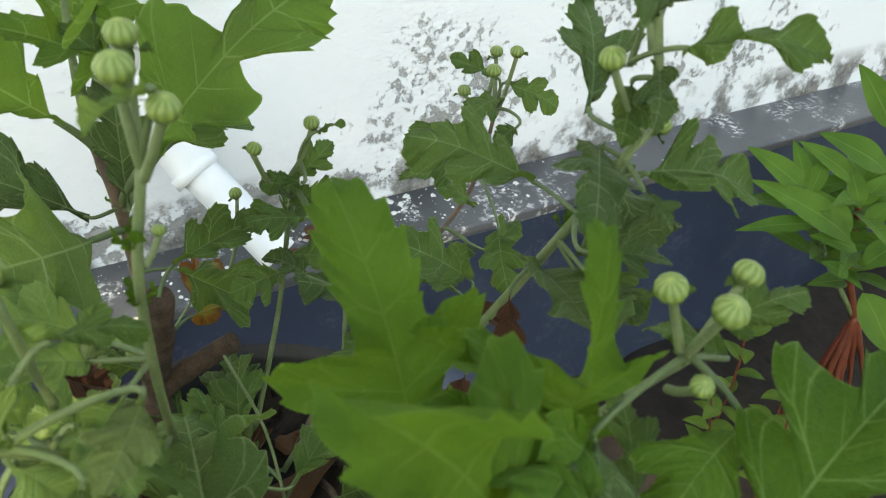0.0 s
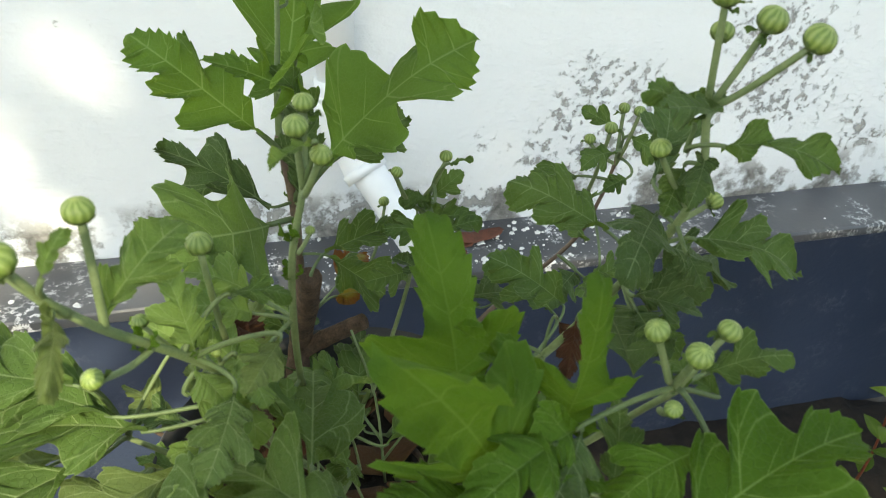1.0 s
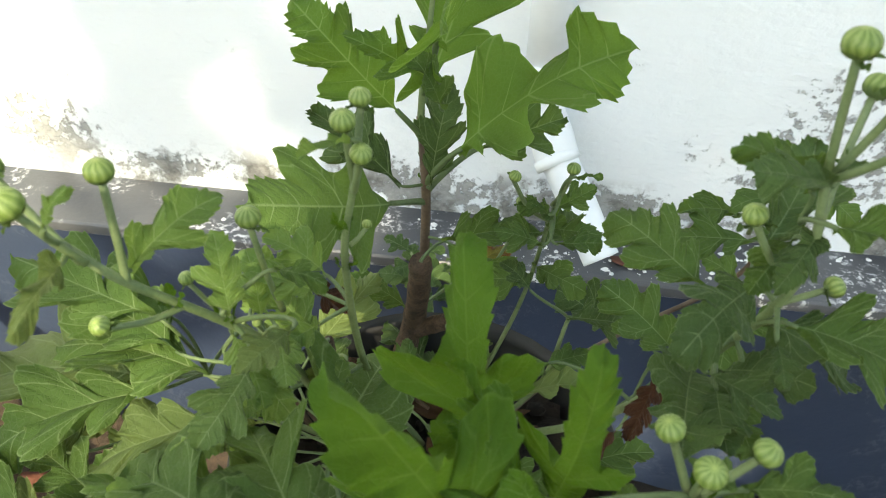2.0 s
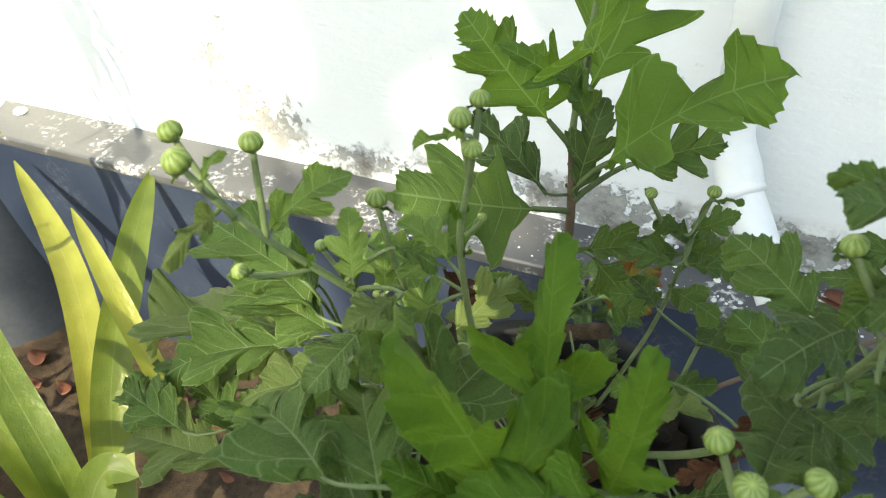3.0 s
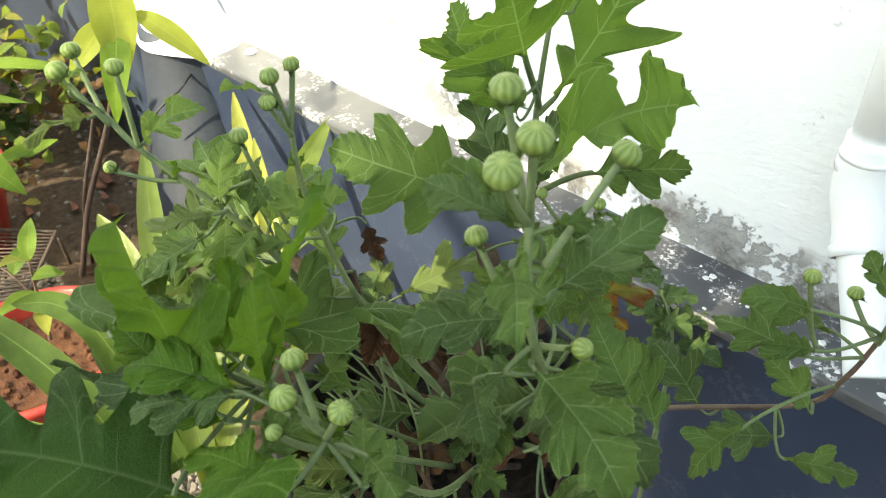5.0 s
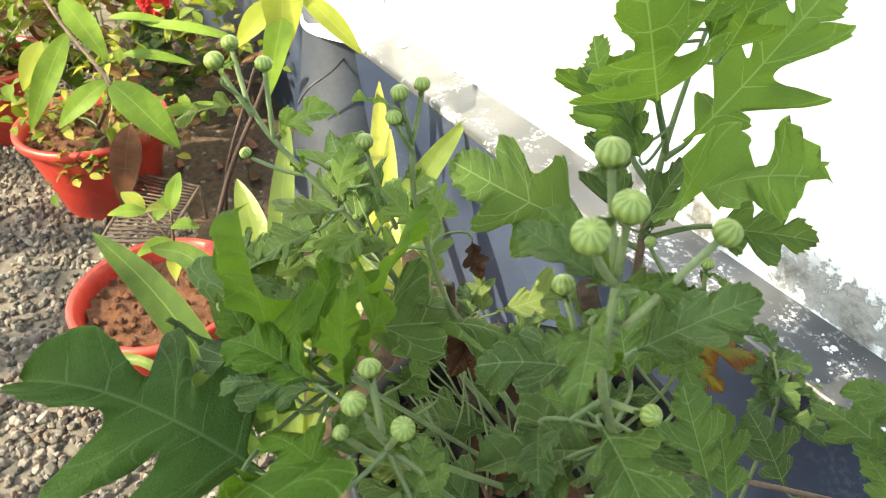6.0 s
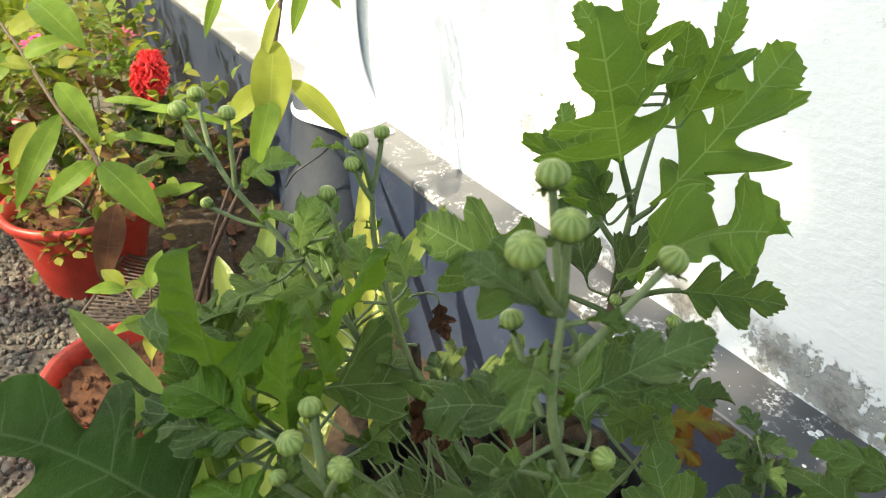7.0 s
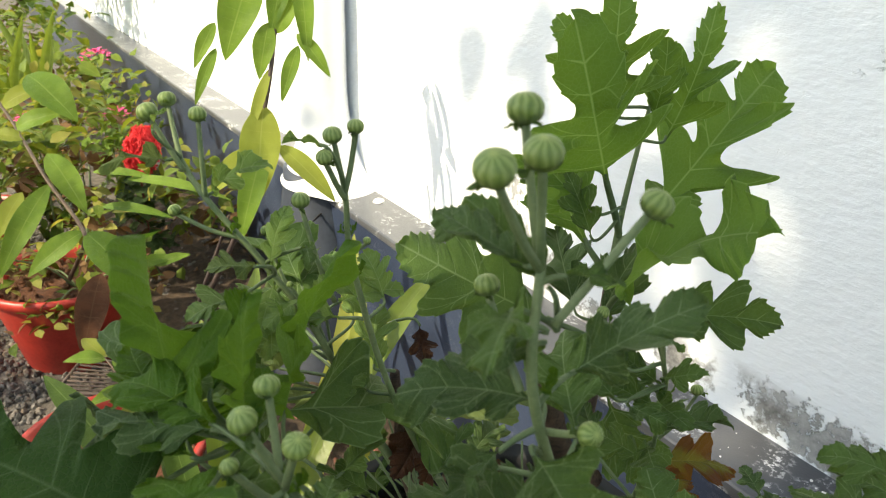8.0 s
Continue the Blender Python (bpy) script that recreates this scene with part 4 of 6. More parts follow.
for b, t, u, st in (
    ((0.133, -0.569, 0.796), (0.100, -0.548, 0.811), (0, -0.5, 0.8), "shallow"),
    ((0.148, -0.599, 0.812), (0.189, -0.609, 0.801), (0, -0.2, 1), "shallow"),
    ((0.144, -0.605, 0.851), (0.166, -0.629, 0.856), (0, -0.2, 1), "small"),
    ((0.142, -0.592, 0.852), (0.118, -0.602, 0.870), (0, -0.6, 1), "small"),
):
    mum_leaf(mum, (0.143, -0.590, b[2] - 0.01), b, t, u, st)

# branch L: spray of three buds
tube("stem", [(0.02, -0.52, 0.61), (0.0, -0.565, 0.70), (-0.008, -0.592, 0.765), (-0.017, -0.606, 0.792), (-0.032, -0.628, 0.827), (-0.040, -0.634, 0.842)], 0.0020, 0.0011, MAT_STEM, mum)
bud(mum, (-0.053, -0.634, 0.864), (0.4, 0, -1), 0.0050, (-0.038, -0.634, 0.838))
bud(mum, (-0.043, -0.644, 0.862), (0.2, 0.3, -1), 0.0056, (-0.037, -0.634, 0.838))
bud(mum, (-0.030, -0.628, 0.862), (0, 0, -1), 0.0048, (-0.032, -0.628, 0.827))
bud(mum, (-0.011, -0.595, 0.827), (0, 0, -1), 0.0052, (-0.010, -0.582, 0.777))

# branch M
tube("stem", [(0.03, -0.51, 0.61), (0.015, -0.56, 0.72), (0.014, -0.583, 0.80), (0.020, -0.589, 0.839)], 0.0017, 0.0011, MAT_STEM, mum)
bud(mum, (0.022, -0.585, 0.864), (0, 0, -1), 0.0042, (0.020, -0.589, 0.839))
bud(mum, (0.019, -0.593, 0.861), (0, 0.2, -1), 0.0048, (0.020, -0.589, 0.839))
bud(mum, (0.025, -0.599, 0.855), (-0.2, 0.3, -1), 0.0042, (0.020, -0.589, 0.836))

# branch F: low front spray
tube("stem", [(0.06, -0.53, 0.61), (0.10, -0.60, 0.70), (0.118, -0.652, 0.80)], 0.0017, 0.0011, MAT_STEM, mum)
bud(mum, (0.128, -0.652, 0.821), (-0.5, 0, -1), 0.0046, (0.118, -0.652, 0.802))
bud(mum, (0.114, -0.660, 0.822), (0, 0.3, -1), 0.0050, (0.116, -0.652, 0.802))
bud(mum, (0.106, -0.651, 0.824), (0.4, 0, -1), 0.0046, (0.114, -0.652, 0.804))
bud(mum, (0.109, -0.663, 0.806), (0.2, 0.3, -1), 0.0034, (0.114, -0.652, 0.792))

# branch C and K at the back
bud(mum, (0.091, -0.484, 0.785), (0, 0, -1), 0.0042, (0.085, -0.470, 0.755))
bud(mum, (0.066, -0.493, 0.784), (-0.4, 0, -1), 0.0038, (0.085, -0.470, 0.745))
for p in ((0.209, -0.43, 0.776), (0.208, -0.449, 0.783), (0.189, -0.434, 0.76)):
    bud(mum, p, (0, 0, -1), 0.0045, (0.205, -0.44, 0.745))

bud(mum, (0.180, -0.472, 0.787), (0, 0, -1), 0.0046, (0.186, -0.449, 0.735))

# branch K behind, branch C, and low shoots that carry the side leaves
tube("stem", [(0.07, -0.49, 0.61), (0.12, -0.46, 0.65), (0.185, -0.44, 0.69), (0.199, -0.44, 0.72), (0.205, -0.44, 0.748)], 0.0017, 0.0010, MAT_STEM_PURPLE, mum, 6, 8, 0.03, "brownish thin back stem")
tube("stem", [(0.05, -0.48, 0.61), (0.075, -0.465, 0.68), (0.085, -0.469, 0.745), (0.0875, -0.476, 0.765)], 0.0014, 0.0009, MAT_STEM, mum)
tube("stem", [(0.0, -0.52, 0.61), (-0.03, -0.55, 0.67), (-0.055, -0.565, 0.715)], 0.0017, 0.0011, MAT_STEM, mum)
tube("stem", [(0.01, -0.53, 0.61), (0.0, -0.55, 0.67), (-0.004, -0.555, 0.735)], 0.0032, 0.0024, MAT_WOOD, mum)
tube("stem", [(0.06, -0.50, 0.61), (0.09, -0.50, 0.66), (0.10, -0.49, 0.70)], 0.0015, 0.0011, MAT_STEM, mum)
tube("stem", [(0.03, -0.54, 0.61), (0.02, -0.60, 0.69), (0.015, -0.64, 0.745)], 0.0015, 0.0011, MAT_STEM, mum)

# thin leaf stalks and young shoots standing close over the soil
rng = random.Random(31)
for k in range(22):
    f = V3((0.005 + 0.05 * rng.random(), -0.575 + 0.06 * rng.random(), 0.607))
    t = f + V3((rng.gauss(-0.012, 0.022), rng.gauss(-0.015, 0.02), rng.uniform(0.05, 0.10)))
    tube("young_shoot", [f, f.lerp(t, 0.5) + V3((0.004, 0.004, 0.004)), t], 0.0008, 0.0006, MAT_STEM, mum, 4, 6)

# small axil buds on the sprays, and green knots at the joints
bud(mum, (-0.0343, -0.6403, 0.8229), (0.2, 0.4, -1), 0.0036, (-0.0245, -0.6170, 0.8095), 0.0011)
bud(mum, (-0.0295, -0.6046, 0.8087), (0.1, 0, -1), 0.0032, (-0.0150, -0.6000, 0.7830), 0.0010)
bud(mum, (0.0213, -0.5809, 0.8180), (-0.1, -0.2, -1), 0.0022, (0.0165, -0.5850, 0.8120), 0.0009)
bud(mum, (0.071, -0.426, 0.725), (0.3, 0, -1), 0.0042, (0.060, -0.440, 0.690), 0.0011)
bud(mum, (0.159, -0.591, 0.821), (-0.8, 0, -0.6), 0.0044, (0.143, -0.592, 0.812), 0.0012)
bud(mum, (-0.0110, -0.6020, 0.7900), (0, 0.5, -1), 0.0020, (-0.0110, -0.5960, 0.7780), 0.0008)


def knots(places):
    for k, q in enumerate(places):
        q = V3(q)
        for j in range(3):
            a = 2.1 * j + k
            tip = q + V3((math.cos(a) * 0.004, math.sin(a) * 0.004, 0.0065))
            placed("leaflet", lobed_leaf(q, tip, (math.cos(a), math.sin(a), -0.4), "small", 1.2, seed=7 * k + j, n=16, m=2), MAT_LEAF_BRIGHT, mum)


knots([(-0.0265, -0.6200, 0.8110), (-0.0180, -0.6065, 0.7930), (-0.0095, -0.5935, 0.7670), (0.0150, -0.5860, 0.8180), (0.0140, -0.5830, 0.8000), (0.0195, -0.4420, 0.7400), (0.1430, -0.5920, 0.8230), (0.1400, -0.5800, 0.7820), (0.1180, -0.6500, 0.7980), (0.0850, -0.4690, 0.7450)])

# the rest of the foliage, each leaf on the nearest stem
mum_leaf(mum, NEAR, (-0.063, -0.577, 0.760), (-0.123, -0.566, 0.773), (0.24, -0.32, 1.11), "deep", MAT_LEAF, wide=1)
mum_leaf(mum, NEAR, (-0.052, -0.584, 0.749), (-0.113, -0.563, 0.758), (0.22, -0.31, 1.12), "deep", MAT_LEAF, wide=.9)
mum_leaf(mum, NEAR, (-0.041, -0.587, 0.742), (-0.104, -0.584, 0.746), (0.21, -0.30, 1.14), "deep", MAT_LEAF, wide=1)
mum_leaf(mum, NEAR, (-0.072, -0.573, 0.718), (-0.191, -0.570, 0.680), (0.19, -0.13, 1.19), "deep", MAT_LEAF_PALE, wide=.9)
mum_leaf(mum, NEAR, (-0.061, -0.587, 0.731), (-0.126, -0.614, 0.714), (0.05, -0.05, 1.07), "deep", MAT_LEAF, wide=.8)
mum_leaf(mum, NEAR, (-0.030, -0.602, 0.737), (-0.081, -0.615, 0.717), (0.18, -0.27, 1.18), "deep", MAT_LEAF_PALE, wide=1)
mum_leaf(mum, NEAR, (-0.100, -0.631, 0.703), (-0.143, -0.623, 0.707), (0.26, -0.21, 1.17), "deep", MAT_LEAF, wide=1)
mum_leaf(mum, NEAR, (-0.074, -0.631, 0.696), (-0.134, -0.634, 0.692), (0.14, -0.12, 1.23), "shallow", MAT_LEAF_PALE, wide=1)
mum_leaf(mum, NEAR, (-0.106, -0.599, 0.696), (-0.151, -0.594, 0.696), (0.15, -0.14, 1.22), "shallow", MAT_LEAF, wide=.9)
mum_leaf(mum, NEAR, (-0.005, -0.622, 0.794), (-0.015, -0.646, 0.783), (0.26, -0.54, 1.17), "shallow", MAT_LEAF_DARK, wide=1.1)
mum_leaf(mum, NEAR, (-0.006, -0.598, 0.785), (0.003, -0.619, 0.781), (0.16, -0.46, 1.20), "shallow", MAT_LEAF_FRESH_LIT, wide=1)
mum_leaf(mum, NEAR, (0.046, -0.665, 0.778), (-0.032, -0.672, 0.726), (0.25, -0.10, 1.30), "shallow", MAT_LEAF_DARK, wide=.9)
mum_leaf(mum, NEAR, (0.002, -0.651, 0.751), (-0.041, -0.653, 0.769), (0.29, -0.20, 1.16), "deep", MAT_LEAF_FRESH_LIT, wide=1)
mum_leaf(mum, NEAR, (0.024, -0.668, 0.775), (-0.014, -0.616, 0.757), (0.11, -0.36, 1.17), "deep", MAT_LEAF, wide=.9)
mum_leaf(mum, NEAR, (0.010, -0.673, 0.785), (-0.051, -0.639, 0.751), (0.15, -0.27, 1.19), "deep", MAT_LEAF, wide=1)
mum_leaf(mum, NEAR, (-0.033, -0.625, 0.828), (-0.012, -0.609, 0.845), (0.39, -0.21, 1.02), "small", MAT_LEAF_FRESH_LIT, wide=1.3)
mum_leaf(mum, NEAR, (-0.038, -0.640, 0.843), (-0.034, -0.665, 0.847), (0.27, -0.05, 1.13), "small", MAT_LEAF_PALE, wide=.7)
mum_leaf(mum, NEAR, (-0.036, -0.644, 0.856), (-0.030, -0.641, 0.866), (0.24, -0.35, 0.86), "small", MAT_LEAF_FRESH_LIT, wide=1.2)
mum_leaf(mum, NEAR, (-0.016, -0.608, 0.797), (-0.021, -0.597, 0.822), (0.51, -0.32, 0.96), "shallow", MAT_LEAF_FRESH_LIT, wide=.9)
mum_leaf(mum, NEAR, (0.001, -0.563, 0.778), (-0.022, -0.562, 0.793), (0.35, -0.46, 1.10), "shallow", MAT_LEAF_FRESH_LIT, wide=1)
mum_leaf(mum, NEAR, (-0.018, -0.606, 0.789), (-0.004, -0.620, 0.771), (0.53, -0.19, 1.11), "shallow", MAT_LEAF_FRESH_LIT, wide=1.1)
mum_leaf(mum, NEAR, (0.000, -0.575, 0.781), (-0.018, -0.584, 0.797), (0.45, -0.22, 1.03), "shallow", MAT_LEAF_FRESH_LIT, wide=1)
mum_leaf(mum, NEAR, (-0.016, -0.588, 0.775), (-0.024, -0.572, 0.795), (0.45, -0.21, 0.93), "small", MAT_LEAF_FRESH_LIT, wide=1.3)
mum_leaf(mum, NEAR, (0.023, -0.599, 0.859), (0.011, -0.609, 0.858), (0.17, -0.21, 1.13), "small", MAT_LEAF_FRESH_LIT, wide=1)
mum_leaf(mum, NEAR, (-0.029, -0.505, 0.672), (-0.003, -0.459, 0.691), (0.39, -0.47, 1.02), "deep", MAT_LEAF_PALE, wide=.9)
mum_leaf(mum, NEAR, (0.011, -0.445, 0.651), (-0.024, -0.449, 0.677), (0.35, -0.50, 1.01), "shallow", MAT_LEAF, wide=.7)
mum_leaf(mum, NEAR, (0.028, -0.551, 0.693), (0.026, -0.531, 0.716), (0.28, -0.32, 1.02), "deep", MAT_LEAF, wide=.8)
mum_leaf(mum, NEAR, (0.028, -0.598, 0.716), (0.021, -0.573, 0.724), (0.31, -0.16, 1.16), "shallow", MAT_LEAF_FRESH_LIT, wide=1)
mum_leaf(mum, NEAR, (0.033, -0.586, 0.702), (0.021, -0.607, 0.718), (0.30, -0.15, 1.17), "deep", MAT_LEAF, wide=.9)
mum_leaf(mum, NEAR, (0.008, -0.575, 0.738), (-0.004, -0.584, 0.747), (0.47, -0.24, 1.06), "shallow", MAT_LEAF_PALE, wide=1)
mum_leaf(mum, NEAR, (0.007, -0.594, 0.733), (0.009, -0.577, 0.749), (0.29, -0.23, 1.14), "shallow", MAT_LEAF_FRESH_LIT, wide=1)
mum_leaf(mum, NEAR, (0.005, -0.586, 0.777), (-0.013, -0.605, 0.771), (0.33, -0.23, 1.10), "shallow", MAT_LEAF_FRESH_LIT, wide=1)
mum_leaf(mum, NEAR, (-0.026, -0.573, 0.767), (-0.015, -0.544, 0.772), (0.32, -0.26, 1.08), "shallow", MAT_LEAF_FRESH_LIT, wide=1)
mum_leaf(mum, NEAR, (-0.011, -0.604, 0.757), (-0.027, -0.630, 0.755), (0.27, -0.24, 1.14), "shallow", MAT_LEAF_FRESH_LIT, wide=1)
mum_leaf(mum, NEAR, (-0.022, -0.606, 0.778), (0.003, -0.617, 0.766), (0.37, -0.37, 1.16), "shallow", MAT_LEAF_FRESH_LIT, wide=1)
mum_leaf(mum, NEAR, (-0.019, -0.626, 0.755), (0.008, -0.631, 0.748), (0.26, -0.23, 1.16), "shallow", MAT_LEAF_FRESH_LIT, wide=1)
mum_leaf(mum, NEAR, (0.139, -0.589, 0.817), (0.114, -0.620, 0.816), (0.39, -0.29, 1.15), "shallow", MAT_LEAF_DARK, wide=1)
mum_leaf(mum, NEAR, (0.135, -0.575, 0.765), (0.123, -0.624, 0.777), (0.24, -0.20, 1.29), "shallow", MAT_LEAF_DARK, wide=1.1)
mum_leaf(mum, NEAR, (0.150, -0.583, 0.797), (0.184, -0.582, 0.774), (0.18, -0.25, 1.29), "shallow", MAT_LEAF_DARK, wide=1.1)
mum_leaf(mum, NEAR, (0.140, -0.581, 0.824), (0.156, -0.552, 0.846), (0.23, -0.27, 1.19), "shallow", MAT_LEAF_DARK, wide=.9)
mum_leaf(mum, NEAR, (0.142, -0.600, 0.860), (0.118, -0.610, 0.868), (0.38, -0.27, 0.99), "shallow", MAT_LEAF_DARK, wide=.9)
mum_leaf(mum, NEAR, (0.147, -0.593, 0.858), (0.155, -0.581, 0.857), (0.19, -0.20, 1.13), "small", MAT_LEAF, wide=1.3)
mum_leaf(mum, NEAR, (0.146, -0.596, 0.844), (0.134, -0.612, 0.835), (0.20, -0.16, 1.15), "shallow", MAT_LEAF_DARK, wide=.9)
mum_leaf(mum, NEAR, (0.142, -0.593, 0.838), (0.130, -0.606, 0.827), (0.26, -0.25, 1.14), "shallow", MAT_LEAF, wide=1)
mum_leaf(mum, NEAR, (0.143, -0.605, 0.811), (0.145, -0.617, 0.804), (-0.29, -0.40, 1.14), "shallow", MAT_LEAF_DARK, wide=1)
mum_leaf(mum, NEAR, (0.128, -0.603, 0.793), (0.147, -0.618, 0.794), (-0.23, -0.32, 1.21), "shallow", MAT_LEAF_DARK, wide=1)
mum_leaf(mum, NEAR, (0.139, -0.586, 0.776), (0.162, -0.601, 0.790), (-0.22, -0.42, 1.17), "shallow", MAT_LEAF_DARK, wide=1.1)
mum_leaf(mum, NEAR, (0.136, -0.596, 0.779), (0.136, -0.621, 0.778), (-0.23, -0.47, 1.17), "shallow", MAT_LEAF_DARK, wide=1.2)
mum_leaf(mum, NEAR, (0.137, -0.594, 0.775), (0.144, -0.617, 0.776), (-0.33, -0.31, 1.20), "shallow", MAT_LEAF, wide=1)
mum_leaf(mum, NEAR, (0.130, -0.647, 0.799), (0.150, -0.654, 0.811), (-0.33, -0.20, 1.12), "shallow", MAT_LEAF, wide=.9)
mum_leaf(mum, NEAR, (0.098, -0.692, 0.790), (0.152, -0.682, 0.812), (-0.42, -0.30, 0.95), "deep", MAT_LEAF_BRIGHT, wide=1.05, fold=0.12)
mum_leaf(mum, NEAR, (0.094, -0.668, 0.781), (0.104, -0.646, 0.794), (-0.18, -0.47, 1.02), "shallow", MAT_LEAF, wide=.8)
mum_leaf(mum, NEAR, (0.119, -0.669, 0.795), (0.085, -0.680, 0.793), (0.37, -0.07, 1.17), "shallow", MAT_LEAF_BRIGHT, wide=1)
mum_leaf(mum, NEAR, (0.133, -0.651, 0.793), (0.118, -0.639, 0.800), (0.37, -0.18, 1.16), "shallow", MAT_LEAF, wide=1)
mum_leaf(mum, NEAR, (0.074, -0.658, 0.805), (0.054, -0.640, 0.825), (0.51, -0.15, 0.85), "deep", MAT_LEAF_BRIGHT, wide=.8)
mum_leaf(mum, NEAR, (0.084, -0.660, 0.801), (0.048, -0.680, 0.804), (0.36, -0.07, 1.14), "shallow", MAT_LEAF_BRIGHT, wide=.9)
mum_leaf(mum, NEAR, (0.085, -0.660, 0.800), (0.062, -0.687, 0.799), (0.21, -0.04, 1.21), "shallow", MAT_LEAF_DARK, wide=.9)
mum_leaf(mum, NEAR, (0.086, -0.667, 0.794), (0.073, -0.681, 0.800), (0.34, -0.06, 1.16), "shallow", MAT_LEAF_BRIGHT, wide=1)
mum_leaf(mum, NEAR, (0.060, -0.666, 0.788), (0.028, -0.672, 0.801), (0.33, -0.14, 1.15), "shallow", MAT_LEAF_BRIGHT, wide=.9)
mum_leaf(mum, NEAR, (0.077, -0.646, 0.787), (0.056, -0.644, 0.807), (0.40, -0.28, 0.90), "deep", MAT_LEAF_BRIGHT, wide=.8)
mum_leaf(mum, NEAR, (0.073, -0.680, 0.754), (-0.013, -0.750, 0.767), (0.42, 0.02, 1.23), "cut", MAT_LEAF_DEEP_SHADED, wide=0.95, tooth=0.35, wave=0.03)
mum_leaf(mum, NEAR, (0.014, -0.617, 0.746), (0.020, -0.531, 0.710), (-0.01, -0.54, 0.89), "deep", MAT_LEAF, wide=1)
mum_leaf(mum, NEAR, (0.009, -0.622, 0.811), (-0.001, -0.639, 0.810), (0.03, -0.38, 1.26), "shallow", MAT_LEAF_PALE, wide=1)
mum_leaf(mum, NEAR, (-0.005, -0.596, 0.808), (0.013, -0.602, 0.811), (0.02, -0.29, 1.17), "small", MAT_LEAF, wide=1)
mum_leaf(mum, NEAR, (0.186, -0.433, 0.735), (0.149, -0.447, 0.743), (0.05, -0.48, 1.16), "shallow", MAT_LEAF, wide=.8)
mum_leaf(mum, NEAR, (0.193, -0.447, 0.697), (0.168, -0.448, 0.717), (0.03, -0.53, 1.16), "shallow", MAT_LEAF, wide=1)
mum_leaf(mum, NEAR, (0.193, -0.464, 0.679), (0.221, -0.453, 0.683), (-0.01, -0.35, 1.25), "shallow", MAT_LEAF, wide=1)
mum_leaf(mum, NEAR, (0.208, -0.442, 0.764), (0.227, -0.463, 0.758), (-0.32, -0.43, 0.97), "shallow", MAT_LEAF, wide=1)
mum_leaf(mum, NEAR, (0.205, -0.439, 0.766), (0.186, -0.423, 0.774), (-0.19, -0.31, 0.97), "small", MAT_LEAF, wide=1)
mum_leaf(mum, NEAR, (0.186, -0.460, 0.739), (0.142, -0.457, 0.734), (-0.25, -0.44, 1.02), "shallow", MAT_LEAF, wide=1)
mum_leaf(mum, NEAR, (0.179, -0.491, 0.714), (0.171, -0.516, 0.696), (-0.45, -0.63, 1.03), "shallow", MAT_LEAF, wide=1.1)
mum_leaf(mum, NEAR, (0.149, -0.506, 0.697), (0.115, -0.485, 0.719), (-0.28, -0.54, 1.12), "shallow", MAT_LEAF, wide=1)
mum_leaf(mum, NEAR, (0.146, -0.519, 0.715), (0.110, -0.506, 0.740), (-0.18, -0.66, 1.09), "shallow", MAT_LEAF, wide=1)
mum_leaf(mum, NEAR, (0.184, -0.473, 0.773), (0.161, -0.485, 0.774), (0.12, -0.36, 1.23), "shallow", MAT_LEAF, wide=1)
mum_leaf(mum, NEAR, (0.192, -0.478, 0.760), (0.177, -0.482, 0.757), (0.12, -0.42, 1.21), "shallow", MAT_LEAF, wide=1.2)
mum_leaf(mum, NEAR, (0.186, -0.453, 0.679), (0.158, -0.478, 0.677), (0.04, -0.41, 1.23), "shallow", MAT_LEAF_DARK, wide=1)
mum_leaf(mum, NEAR, (0.082, -0.496, 0.751), (0.059, -0.497, 0.757), (-0.02, -0.48, 1.16), "shallow", MAT_LEAF, wide=1)
mum_leaf(mum, NEAR, (0.088, -0.495, 0.751), (0.108, -0.495, 0.755), (-0.07, -0.48, 1.16), "shallow", MAT_LEAF, wide=1)
mum_leaf(mum, NEAR, (0.083, -0.492, 0.765), (0.073, -0.490, 0.770), (-0.04, -0.49, 1.14), "small", MAT_LEAF, wide=1.4)
mum_leaf(mum, NEAR, (0.092, -0.486, 0.782), (0.104, -0.486, 0.783), (-0.04, -0.25, 1.16), "small", MAT_LEAF, wide=.9)
mum_leaf(mum, NEAR, (0.079, -0.503, 0.728), (0.064, -0.497, 0.739), (-0.03, -0.54, 1.15), "shallow", MAT_LEAF_DARK, wide=1)
mum_leaf(mum, NEAR, (0.090, -0.505, 0.682), (0.113, -0.497, 0.686), (-0.07, -0.42, 1.23), "small", MAT_LEAF, wide=1.4)
mum_leaf(mum, NEAR, (0.033, -0.472, 0.727), (0.076, -0.467, 0.738), (0.14, -0.46, 1.16), "shallow", MAT_LEAF, wide=.9)
mum_leaf(mum, NEAR, (0.043, -0.409, 0.653), (0.069, -0.371, 0.649), (0.27, -0.45, 1.16), "deep", MAT_LEAF_YELLOW, wide=1, label="yellow leaf with brown edges")
mum_leaf(mum, NEAR, (0.041, -0.416, 0.650), (0.071, -0.399, 0.636), (0.27, -0.43, 1.18), "deep", MAT_LEAF_YELLOW, wide=.8, label="yellow leaf with brown edges")
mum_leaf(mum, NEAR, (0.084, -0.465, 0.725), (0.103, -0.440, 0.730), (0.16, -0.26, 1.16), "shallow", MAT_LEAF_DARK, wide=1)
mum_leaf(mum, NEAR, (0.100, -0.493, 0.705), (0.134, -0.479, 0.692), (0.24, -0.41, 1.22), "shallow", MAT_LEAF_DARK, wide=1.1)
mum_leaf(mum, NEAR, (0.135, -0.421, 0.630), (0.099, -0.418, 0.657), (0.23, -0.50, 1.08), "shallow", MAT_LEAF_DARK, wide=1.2)
